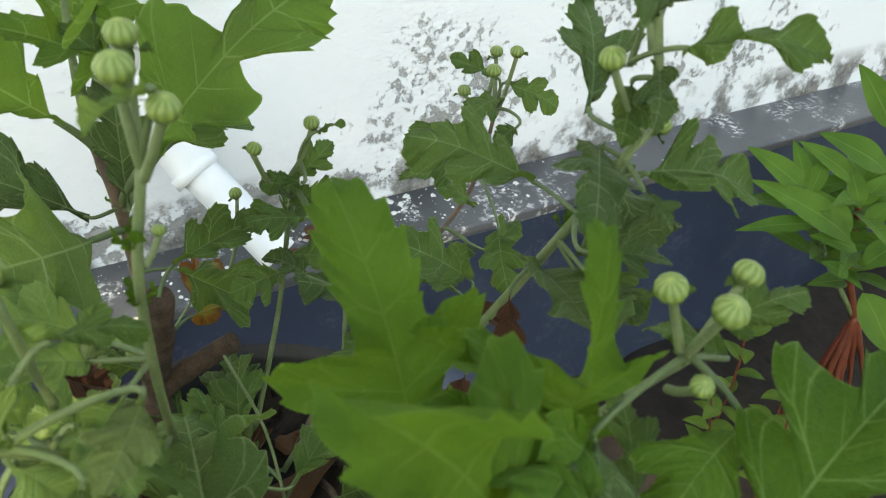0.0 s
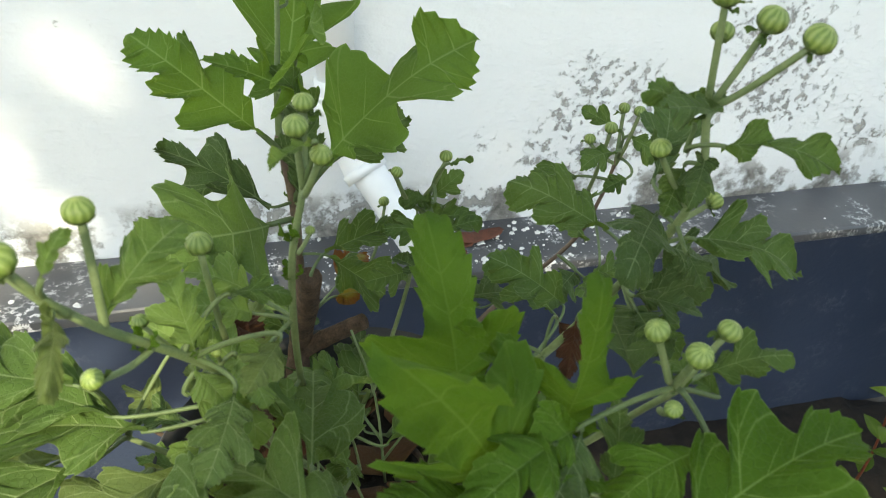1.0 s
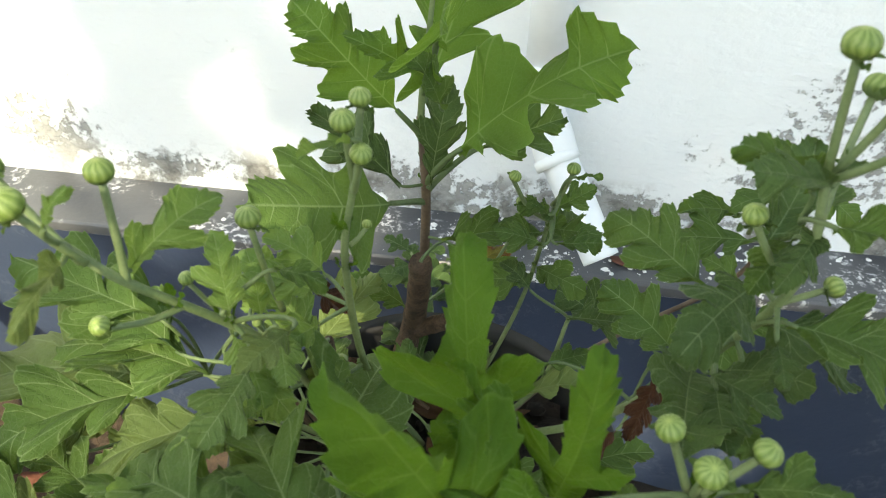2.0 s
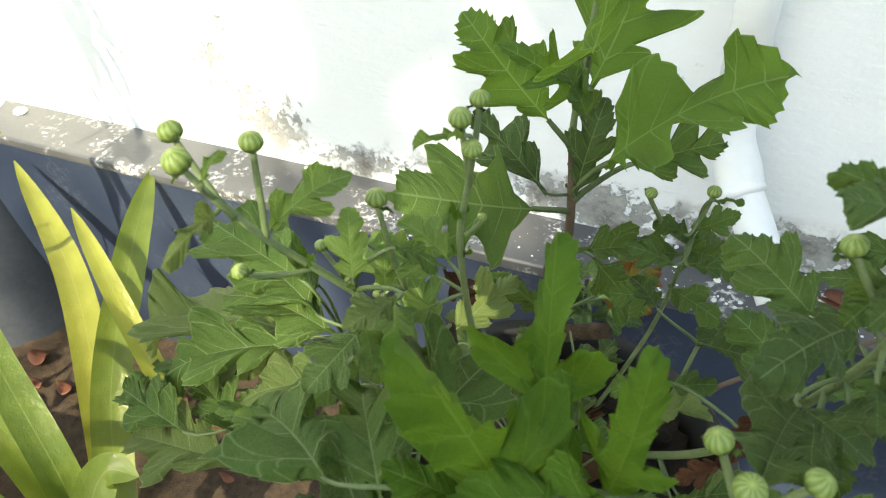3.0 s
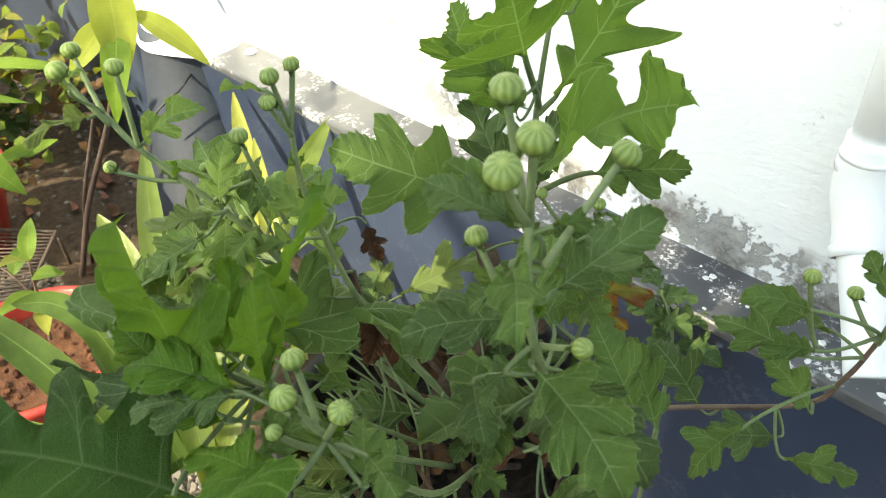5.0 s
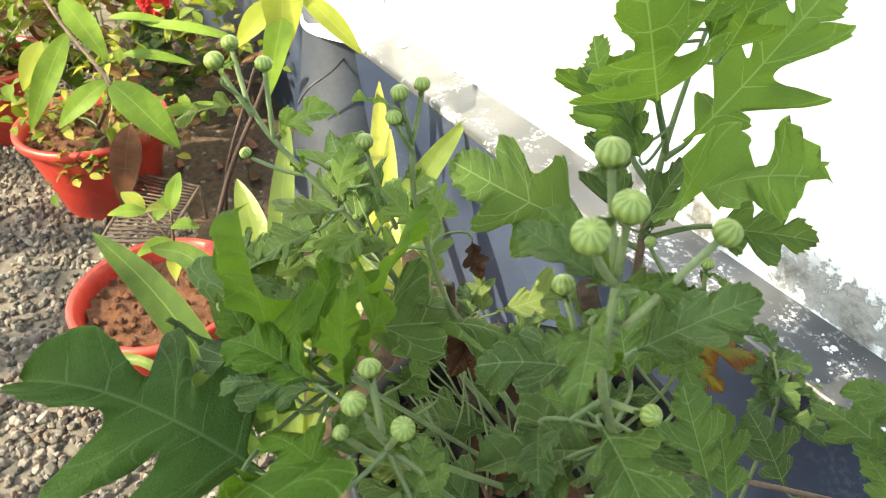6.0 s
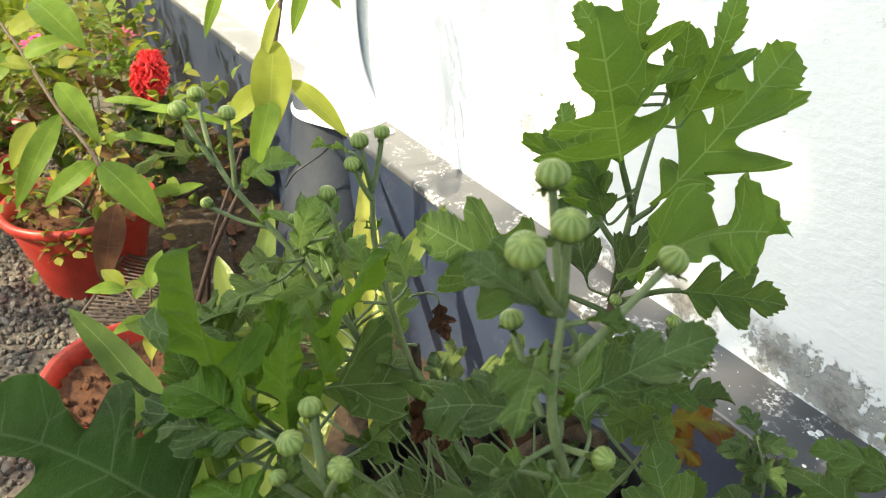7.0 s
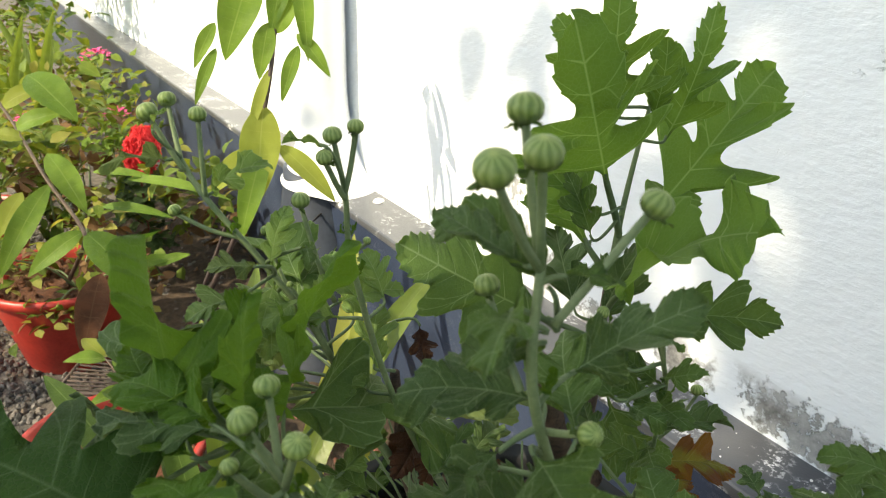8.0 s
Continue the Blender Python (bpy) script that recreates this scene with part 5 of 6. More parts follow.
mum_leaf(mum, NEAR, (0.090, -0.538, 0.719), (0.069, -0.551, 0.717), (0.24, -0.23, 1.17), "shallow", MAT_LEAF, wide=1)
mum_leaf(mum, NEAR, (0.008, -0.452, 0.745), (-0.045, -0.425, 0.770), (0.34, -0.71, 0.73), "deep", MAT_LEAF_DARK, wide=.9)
mum_leaf(mum, NEAR, (0.029, -0.470, 0.813), (-0.010, -0.479, 0.837), (0.48, -0.67, 0.65), "cut", MAT_LEAF_CROWN, wide=.8)
mum_leaf(mum, NEAR, (0.019, -0.453, 0.855), (0.012, -0.450, 0.909), (0.63, -0.64, 0.32), "cut", MAT_LEAF_CROWN, wide=.9)
mum_leaf(mum, NEAR, (0.023, -0.432, 0.848), (0.020, -0.425, 0.888), (0.59, -0.67, 0.35), "small", MAT_LEAF_CROWN, wide=1.2)
mum_leaf(mum, NEAR, (0.026, -0.424, 0.840), (0.023, -0.398, 0.902), (0.37, -0.46, 0.29), "cut", MAT_LEAF_CROWN, wide=.6)
mum_leaf(mum, NEAR, (0.017, -0.461, 0.861), (-0.007, -0.470, 0.897), (0.58, -0.54, 0.32), "cut", MAT_LEAF_CROWN, wide=.8)
mum_leaf(mum, NEAR, (0.023, -0.449, 0.743), (0.030, -0.428, 0.793), (0.26, -0.74, 0.64), "shallow", MAT_LEAF_DARK, wide=.8)
mum_leaf(mum, NEAR, (0.123, -0.578, 0.761), (0.114, -0.595, 0.745), (-0.42, -0.57, 0.71), "shallow", MAT_LEAF_DEAD, wide=.7, name="leaf", label="withered brown leaf hanging on the stem", fold=0.7, arch=-0.12, wave=0.10)
mum_leaf(mum, NEAR, (0.119, -0.563, 0.711), (0.102, -0.574, 0.705), (-0.27, -0.44, 1.01), "shallow", MAT_LEAF_DEAD, wide=.9, name="leaf", label="withered brown leaf hanging on the stem", fold=0.7, arch=-0.12, wave=0.10)
mum_leaf(mum, NEAR, (-0.001, -0.539, 0.706), (0.013, -0.565, 0.688), (0.48, -0.31, 0.96), "shallow", MAT_LEAF_DEAD, wide=.9, name="leaf", label="withered brown leaf hanging on the stem", fold=0.7, arch=-0.12, wave=0.10)
mum_leaf(mum, NEAR, (-0.015, -0.535, 0.750), (0.002, -0.540, 0.737), (0.53, -0.35, 0.89), "shallow", MAT_LEAF_DEAD, wide=1, name="leaf", label="withered brown leaf hanging on the stem", fold=0.7, arch=-0.12, wave=0.10)
mum_leaf(mum, NEAR, (-0.004, -0.548, 0.706), (0.003, -0.562, 0.694), (0.42, -0.39, 0.96), "shallow", MAT_LEAF_DEAD, wide=.8, name="leaf", label="withered brown leaf hanging on the stem", fold=0.7, arch=-0.12, wave=0.10)
mum_leaf(mum, NEAR, (-0.012, -0.525, 0.684), (0.000, -0.544, 0.657), (0.13, -0.50, 0.81), "shallow", MAT_LEAF_DEAD, wide=.7, name="leaf", label="withered brown leaf hanging on the stem", fold=0.7, arch=-0.12, wave=0.10)
mum_leaf(mum, NEAR, (0.130, -0.547, 0.733), (0.135, -0.573, 0.731), (-0.19, -0.53, 0.97), "shallow", MAT_LEAF_DEAD, wide=.5, name="leaf", label="withered brown leaf hanging on the stem", fold=0.7, arch=-0.12, wave=0.10)
mum_leaf(mum, NEAR, (-0.075, -0.622, 0.698), (-0.112, -0.605, 0.708), (0.24, -0.22, 1.18), "deep", MAT_LEAF, wide=1)
mum_leaf(mum, NEAR, (-0.018, -0.619, 0.709), (-0.085, -0.615, 0.708), (0.15, -0.18, 1.22), "shallow", MAT_LEAF, wide=1)
mum_leaf(mum, NEAR, (-0.092, -0.575, 0.710), (-0.124, -0.593, 0.684), (0.15, -0.15, 1.22), "deep", MAT_LEAF_PALE, wide=.9)
mum_leaf(mum, NEAR, (-0.069, -0.570, 0.681), (-0.106, -0.579, 0.668), (0.21, -0.25, 1.18), "deep", MAT_LEAF_PALE, wide=1)
mum_leaf(mum, NEAR, (-0.124, -0.618, 0.678), (-0.164, -0.602, 0.687), (0.22, -0.16, 1.19), "deep", MAT_LEAF, wide=1)
mum_leaf(mum, NEAR, (-0.064, -0.566, 0.749), (-0.114, -0.557, 0.751), (0.24, -0.30, 1.12), "deep", MAT_LEAF, wide=1)
mum_leaf(mum, NEAR, (-0.004, -0.566, 0.741), (-0.027, -0.552, 0.761), (0.19, -0.47, 1.08), "shallow", MAT_LEAF_FRESH_LIT, wide=1)
mum_leaf(mum, NEAR, (-0.023, -0.567, 0.758), (-0.044, -0.558, 0.772), (0.20, -0.40, 1.09), "shallow", MAT_LEAF_FRESH_LIT, wide=1)
mum_leaf(mum, NEAR, (0.036, -0.450, 0.708), (0.071, -0.443, 0.669), (-0.09, -0.60, 1.02), "shallow", MAT_LEAF, wide=1.0)
mum_leaf(mum, NEAR, (0.030, -0.469, 0.800), (0.016, -0.476, 0.830), (0.61, -0.59, 0.50), "deep", MAT_LEAF, wide=.9)

for b, t in (((0.084, -0.471, 0.742), (0.108, -0.482, 0.750)), ((0.083, -0.470, 0.738), (0.060, -0.480, 0.742)), ((0.086, -0.474, 0.756), (0.104, -0.470, 0.768)), ((0.085, -0.473, 0.752), (0.070, -0.486, 0.765)), ((0.080, -0.468, 0.715), (0.106, -0.486, 0.718)), ((0.079, -0.467, 0.705), (0.052, -0.480, 0.712))):
    mum_leaf(mum, NEAR, b, t, (0.05, -0.55, 1.05), "shallow", MAT_LEAF, wide=1.05)


# ---- other plants ----
def strap(plant, pts, width, material, up):
    """A long strap leaf with a keel, tapering to its tip."""
    run = curve_points(pts, 7)
    n = len(run)
    rng = random.Random(int(abs(pts[-1][0]) * 9999))
    verts, faces, uvs = [], [], []
    for i, p in enumerate(run):
        f = i / (n - 1)
        ahead = (run[min(i + 1, n - 1)] - run[max(i - 1, 0)]).normalized()
        side = ahead.cross(Vector(up)).normalized()
        face = side.cross(ahead)
        half = width / 2 * min(1.0, 0.65 + 1.5 * f) * max(0.02, (1 - f**5)) ** 0.8
        for k in range(5):
            v = k / 2 - 1
            verts.append(p + side * half * v + face * (abs(v) ** 1.5 * half * 0.35 + 0.03 * half * math.sin(9 * f + k)))
            uvs.append((f, 0.5 + 0.5 * v))
    for i in range(n - 1):
        for k in range(4):
            a = i * 5 + k
            faces.append((a, a + 1, a + 6, a + 5))
    me = bpy.data.meshes.new("leaf")
    me.from_pydata(verts, [], faces)
    uv = me.uv_layers.new()
    for lp in me.loops:
        uv.data[lp.index].uv = uvs[lp.vertex_index]
    return placed("leaf", me, material, plant)


def broad_mesh(base, tip, up, width, arch=0.10, fold=0.25, n=16, m=2, sharp=1.0):
    base, tip = Vector(base), Vector(tip)
    ex = (tip - base).normalized()
    length = (tip - base).length
    ez = Vector(up)
    ez = (ez - ex * ez.dot(ex)).normalized()
    ey = ez.cross(ex)
    verts, faces, uvs = [], [], []
    for i in range(n + 1):
        s = i / n
        half = width / 2 * (math.sin(math.pi * s**0.85) ** 0.8) * (1 - 0.25 * s * sharp)
        for k in range(-m, m + 1):
            v = k / m
            z = length * 4 * arch * s * (1 - s) + fold * abs(v) * half + 0.06 * half * math.sin(8 * s + 2 * v)
            verts.append(base + ex * s * length + ey * half * v + ez * z)
            uvs.append((s, 0.5 + 0.5 * v))
    w = 2 * m + 1
    for i in range(n):
        for k in range(w - 1):
            a = i * w + k
            faces.append((a, a + w, a + w + 1, a + 1))
    me = bpy.data.meshes.new("leaf")
    me.from_pydata(verts, [], faces)
    uv = me.uv_layers.new()
    for lp in me.loops:
        uv.data[lp.index].uv = uvs[lp.vertex_index]
    return me


def broad_leaf(plant, base, tip, up, width, material, label="", **kw):
    return placed("leaf", broad_mesh(base, tip, up, width, **kw), material, plant, label)


lily = thing("strap_leaf_lily", (-0.50, -0.42, 0.0), "clump of shiny yellow green strap leaves on gravel", "plant")
strap(lily, [(-0.462, -0.543, 0.011), (-0.489, -0.516, 0.298), (-0.590, -0.468, 0.399), (-0.705, -0.403, 0.477)], 0.041, MAT_LILY, (0.72, -0.18, 0.67))
strap(lily, [(-0.457, -0.536, 0.011), (-0.516, -0.521, 0.310), (-0.597, -0.507, 0.379), (-0.674, -0.500, 0.424)], 0.047, MAT_LILY, (0.74, -0.18, 0.65))
strap(lily, [(-0.563, -0.484, -0.058), (-0.657, -0.352, 0.143), (-0.798, -0.219, 0.263), (-0.967, -0.124, 0.375)], 0.052, MAT_LILY_YELLOW, (0.66, -0.34, 0.67))
strap(lily, [(-0.499, -0.509, 0.034), (-0.595, -0.368, 0.214), (-0.661, -0.213, 0.326), (-0.700, -0.091, 0.402)], 0.051, MAT_LILY, (0.66, -0.35, 0.67))
strap(lily, [(-0.424, -0.609, 0.140), (-0.514, -0.631, 0.280), (-0.636, -0.658, 0.320), (-0.769, -0.701, 0.343)], 0.049, MAT_LILY_DARK_SHADED, (0.74, -0.07, 0.67))
strap(lily, [(-0.440, -0.573, 0.184), (-0.560, -0.576, 0.322), (-0.646, -0.596, 0.341), (-0.714, -0.636, 0.326)], 0.037, MAT_LILY_DARK_SHADED, (0.77, -0.12, 0.63))
strap(lily, [(-0.438, -0.626, 0.195), (-0.528, -0.697, 0.285), (-0.627, -0.802, 0.243)], 0.014, MAT_LILY, (0.75, -0.01, 0.67))
strap(lily, [(-0.390, -0.557, 0.201), (-0.432, -0.534, 0.284), (-0.433, -0.500, 0.321), (-0.394, -0.491, 0.323)], 0.044, MAT_LILY, (0.63, -0.25, 0.74))
strap(lily, [(-0.440, -0.576, 0.164), (-0.539, -0.569, 0.235), (-0.682, -0.569, 0.245)], 0.047, MAT_LILY_DARK_SHADED, (0.67, -0.19, 0.72))
strap(lily, [(-0.494, -0.344, 0.154), (-0.600, -0.295, 0.313), (-0.718, -0.229, 0.412)], 0.031, MAT_LILY_YELLOW, (0.74, -0.36, 0.58))

sapling = thing("sapling", (-1.213, -0.442, 0.000), "young broad-leaved sapling with yellowing leaves and thin stem", "plant")
tube("stem", [(-1.213, -0.442, 0.000), (-0.984, -0.488, 0.140), (-0.934, -0.448, 0.290), (-0.844, -0.377, 0.502), (-0.860, -0.321, 0.678), (-0.887, -0.291, 0.769), (-0.924, -0.262, 0.875)], 0.0058, 0.0030, MAT_STEM_DARK, sapling)
tube("stem", [(-1.203, -0.422, 0.000), (-0.955, -0.449, 0.280), (-0.912, -0.407, 0.422), (-0.893, -0.387, 0.487)], 0.0045, 0.0024, MAT_STEM_DARK, sapling)
broad_leaf(sapling, (-0.860, -0.325, 0.673), (-0.809, -0.364, 0.527), (0.65, -0.22, 0.65), 0.070, MAT_BROAD_YELLOW)
broad_leaf(sapling, (-0.825, -0.318, 0.615), (-0.745, -0.258, 0.535), (0.64, -0.22, 0.68), 0.039, MAT_BROAD_YELLOW)
broad_leaf(sapling, (-0.841, -0.346, 0.610), (-0.854, -0.423, 0.541), (0.64, -0.21, 0.69), 0.043, MAT_BROAD_YELLOW)
broad_leaf(sapling, (-0.875, -0.305, 0.727), (-0.851, -0.358, 0.616), (0.65, -0.23, 0.62), 0.020, MAT_BROAD_YELLOW)
broad_leaf(sapling, (-0.838, -0.333, 0.621), (-0.802, -0.398, 0.472), (0.64, -0.21, 0.68), 0.045, MAT_BROAD)
broad_leaf(sapling, (-0.945, -0.295, 0.874), (-0.917, -0.363, 0.735), (0.66, -0.22, 0.53), 0.072, MAT_BROAD)
broad_leaf(sapling, (-0.947, -0.365, 0.791), (-0.938, -0.407, 0.723), (0.67, -0.18, 0.58), 0.027, MAT_BROAD)
broad_leaf(sapling, (-0.932, -0.371, 0.754), (-0.917, -0.417, 0.669), (0.67, -0.18, 0.60), 0.023, MAT_BROAD)
broad_leaf(sapling, (-0.902, -0.293, 0.793), (-0.878, -0.323, 0.709), (0.66, -0.23, 0.58), 0.039, MAT_BROAD)
broad_leaf(sapling, (-0.864, -0.260, 0.761), (-0.846, -0.300, 0.677), (0.65, -0.25, 0.60), 0.027, MAT_BROAD)
broad_leaf(sapling, (-0.907, -0.234, 0.876), (-0.846, -0.252, 0.737), (0.65, -0.26, 0.53), 0.036, MAT_BROAD)
broad_leaf(sapling, (-0.872, -0.259, 0.778), (-0.819, -0.227, 0.715), (0.65, -0.25, 0.59), 0.029, MAT_BROAD)
broad_leaf(sapling, (-0.919, -0.253, 0.876), (-0.893, -0.293, 0.777), (0.65, -0.25, 0.53), 0.041, MAT_BROAD)
broad_leaf(sapling, (-0.888, -0.285, 0.777), (-0.895, -0.241, 0.843), (0.65, -0.23, 0.59), 0.036, MAT_BROAD)
broad_leaf(sapling, (-0.925, -0.276, 0.859), (-0.959, -0.297, 0.899), (0.66, -0.23, 0.54), 0.054, MAT_BROAD)

shrub = thing("potted_shrub", (-1.450, -0.620, 0.170), "leafy green shrub with drooping leaves in red pot", "plant")
tube("stem", [(-1.450, -0.620, 0.170), (-1.282, -0.583, 0.325), (-1.283, -0.582, 0.369), (-1.365, -0.622, 0.451), (-1.450, -0.655, 0.544), (-1.502, -0.679, 0.598)], 0.005, 0.003, MAT_STEM_PURPLE, shrub)
broad_leaf(shrub, (-1.271, -0.576, 0.356), (-1.141, -0.493, 0.243), (0.65, -0.05, 0.76), 0.083, MAT_BROAD)
broad_leaf(shrub, (-1.274, -0.578, 0.359), (-1.289, -0.692, 0.276), (0.65, -0.05, 0.76), 0.051, MAT_BROAD)
broad_leaf(shrub, (-1.356, -0.617, 0.442), (-1.316, -0.743, 0.268), (0.67, -0.03, 0.72), 0.055, MAT_BROAD)
broad_leaf(shrub, (-1.388, -0.610, 0.496), (-1.287, -0.565, 0.389), (0.67, -0.04, 0.69), 0.060, MAT_BROAD)
broad_leaf(shrub, (-1.489, -0.613, 0.639), (-1.386, -0.543, 0.554), (0.69, -0.03, 0.63), 0.083, MAT_BROAD)
broad_leaf(shrub, (-1.377, -0.668, 0.425), (-1.357, -0.731, 0.339), (0.66, -0.01, 0.72), 0.046, MAT_BROAD_YELLOW)
broad_leaf(shrub, (-1.459, -0.676, 0.539), (-1.464, -0.751, 0.477), (0.68, -0.01, 0.67), 0.058, MAT_BROAD)
broad_leaf(shrub, (-1.483, -0.669, 0.578), (-1.458, -0.585, 0.620), (0.68, -0.01, 0.65), 0.046, MAT_BROAD_YELLOW)
broad_leaf(shrub, (-1.447, -0.656, 0.539), (-1.409, -0.559, 0.572), (0.68, -0.02, 0.67), 0.046, MAT_BROAD)
broad_leaf(shrub, (-1.425, -0.642, 0.520), (-1.472, -0.708, 0.528), (0.68, -0.02, 0.68), 0.035, MAT_BROAD_YELLOW)
broad_leaf(shrub, (-1.196, -0.568, 0.295), (-1.098, -0.633, 0.169), (0.63, -0.06, 0.80), 0.066, MAT_LEAF_DEAD, "withered brown leaf hanging over the pot rim")
broad_leaf(shrub, (-1.398, -0.532, 0.442), (-1.316, -0.413, 0.431), (0.66, -0.07, 0.71), 0.022, MAT_BROAD)
broad_leaf(shrub, (-1.353, -0.530, 0.378), (-1.260, -0.403, 0.359), (0.65, -0.07, 0.74), 0.027, MAT_BROAD)
broad_leaf(shrub, (-1.223, -0.422, 0.288), (-1.262, -0.511, 0.263), (0.63, -0.12, 0.79), 0.029, MAT_BROAD)
broad_leaf(shrub, (-1.234, -0.458, 0.272), (-1.207, -0.390, 0.294), (0.63, -0.10, 0.79), 0.027, MAT_BROAD)
broad_leaf(shrub, (-1.354, -0.474, 0.431), (-1.214, -0.290, 0.395), (0.66, -0.09, 0.72), 0.027, MAT_BROAD)

seedling = thing("seedling", (-0.86, -0.60, 0.12), "small yellow green seedling on a brown stem in red soil", "plant")
tube("stem", [(-0.86, -0.60, 0.115), (-0.875, -0.585, 0.20), (-0.868, -0.575, 0.28)], 0.0035, 0.002, MAT_STEM_PURPLE, seedling)
tube("stem", [(-0.875, -0.585, 0.20), (-0.905, -0.60, 0.245), (-0.925, -0.61, 0.26)], 0.0022, 0.0016, MAT_STEM_PURPLE, seedling)
for k, (b, d, mat) in enumerate((
    ((-0.868, -0.575, 0.28), (-0.045, 0.03, 0.030), MAT_BROAD), ((-0.868, -0.575, 0.28), (0.030, -0.035, 0.028), MAT_BROAD_YELLOW),
    ((-0.870, -0.580, 0.25), (0.040, 0.030, 0.010), MAT_BROAD), ((-0.925, -0.610, 0.26), (-0.045, -0.020, 0.012), MAT_BROAD_YELLOW),
    ((-0.920, -0.608, 0.258), (-0.015, -0.050, 0.004), MAT_BROAD), ((-0.905, -0.600, 0.245), (-0.030, 0.040, 0.020), MAT_BROAD),
    ((-0.873, -0.583, 0.22), (0.010, -0.055, -0.004), MAT_BROAD), ((-0.874, -0.584, 0.19), (0.050, -0.015, -0.010), MAT_BROAD_YELLOW),
)):
    b = Vector(b)
    broad_leaf(seedling, b, b + Vector(d) * 1.25, (0.3, -0.1, 1), 0.032, mat)

balsam = thing("leafy_balsam", (0.860, -0.330, 0.020), "bright green narrow-leaved plant on red stems", "plant")
tube("stem", [(0.860, -0.330, 0.020), (0.911, -0.367, 0.186), (0.875, -0.362, 0.283), (0.833, -0.347, 0.373), (0.821, -0.335, 0.447), (0.817, -0.329, 0.484)], 0.007, 0.003, MAT_STEM_RED, balsam)
tube("root", [(0.877, -0.364, 0.284), (0.883, -0.365, 0.219), (0.900, -0.365, 0.130)], 0.006, 0.0025, MAT_STEM_RED, balsam)
tube("root", [(0.877, -0.364, 0.284), (0.890, -0.369, 0.219), (0.915, -0.373, 0.131)], 0.006, 0.0025, MAT_STEM_RED, balsam)
tube("root", [(0.877, -0.364, 0.284), (0.907, -0.378, 0.220), (0.952, -0.393, 0.133)], 0.006, 0.0025, MAT_STEM_RED, balsam)
tube("root", [(0.877, -0.364, 0.284), (0.897, -0.373, 0.219), (0.930, -0.381, 0.131)], 0.006, 0.0025, MAT_STEM_RED, balsam)
tube("stem", [(0.875, -0.362, 0.283), (0.812, -0.340, 0.366), (0.791, -0.299, 0.433), (0.776, -0.287, 0.471)], 0.004, 0.0025, MAT_STEM, balsam)
broad_leaf(balsam, (0.747, -0.307, 0.478), (0.700, -0.243, 0.520), (-0.54, -0.31, 0.82), 0.032, MAT_BALSAM)
broad_leaf(balsam, (0.750, -0.301, 0.486), (0.750, -0.265, 0.529), (-0.54, -0.31, 0.81), 0.020, MAT_BALSAM)
broad_leaf(balsam, (0.801, -0.327, 0.492), (0.755, -0.269, 0.528), (-0.56, -0.28, 0.80), 0.027, MAT_BALSAM)
broad_leaf(balsam, (0.780, -0.361, 0.438), (0.694, -0.266, 0.489), (-0.55, -0.26, 0.84), 0.041, MAT_BALSAM)
broad_leaf(balsam, (0.750, -0.333, 0.450), (0.663, -0.290, 0.440), (-0.54, -0.29, 0.84), 0.023, MAT_BALSAM)
broad_leaf(balsam, (0.836, -0.338, 0.504), (0.778, -0.275, 0.537), (-0.58, -0.27, 0.79), 0.038, MAT_BALSAM)
broad_leaf(balsam, (0.766, -0.383, 0.403), (0.743, -0.358, 0.416), (-0.54, -0.24, 0.87), 0.020, MAT_BALSAM)
broad_leaf(balsam, (0.776, -0.401, 0.389), (0.787, -0.457, 0.332), (-0.55, -0.23, 0.87), 0.049, MAT_BALSAM)
broad_leaf(balsam, (0.853, -0.313, 0.544), (0.840, -0.253, 0.604), (-0.59, -0.29, 0.76), 0.035, MAT_BALSAM)
broad_leaf(balsam, (0.800, -0.345, 0.471), (0.837, -0.340, 0.501), (-0.56, -0.27, 0.82), 0.024, MAT_BALSAM)
broad_leaf(balsam, (0.783, -0.356, 0.446), (0.757, -0.308, 0.484), (-0.55, -0.26, 0.84), 0.024, MAT_BALSAM)
broad_leaf(balsam, (0.783, -0.371, 0.428), (0.737, -0.334, 0.440), (-0.55, -0.25, 0.85), 0.023, MAT_BALSAM)
broad_leaf(balsam, (0.798, -0.346, 0.468), (0.800, -0.311, 0.510), (-0.56, -0.27, 0.82), 0.024, MAT_BALSAM)
broad_leaf(balsam, (0.749, -0.310, 0.476), (0.782, -0.294, 0.516), (-0.54, -0.30, 0.82), 0.023, MAT_BALSAM)
broad_leaf(balsam, (0.799, -0.360, 0.452), (0.834, -0.361, 0.475), (-0.56, -0.26, 0.83), 0.027, MAT_BALSAM)
broad_leaf(balsam, (0.787, -0.385, 0.415), (0.829, -0.390, 0.438), (-0.55, -0.24, 0.85), 0.035, MAT_BALSAM)
for k, (top, n, reach) in enumerate((((0.817, -0.329, 0.484), 9, 0.085), ((0.776, -0.287, 0.471), 8, 0.080), ((0.825, -0.340, 0.430), 8, 0.095), ((0.800, -0.315, 0.405), 7, 0.085), ((0.840, -0.350, 0.370), 6, 0.080))):
    for j in range(n):
        a = 2.4 * j + 0.9 * k
        b = V3(top) + V3((0, 0, -0.005 * j))
        d = V3((math.cos(a), math.sin(a), 0.55 - 0.07 * j))
        broad_leaf(balsam, b, b + d.normalized() * reach * (0.75 + 0.04 * j), (-0.3, -0.4, 1), 0.026, MAT_BALSAM)
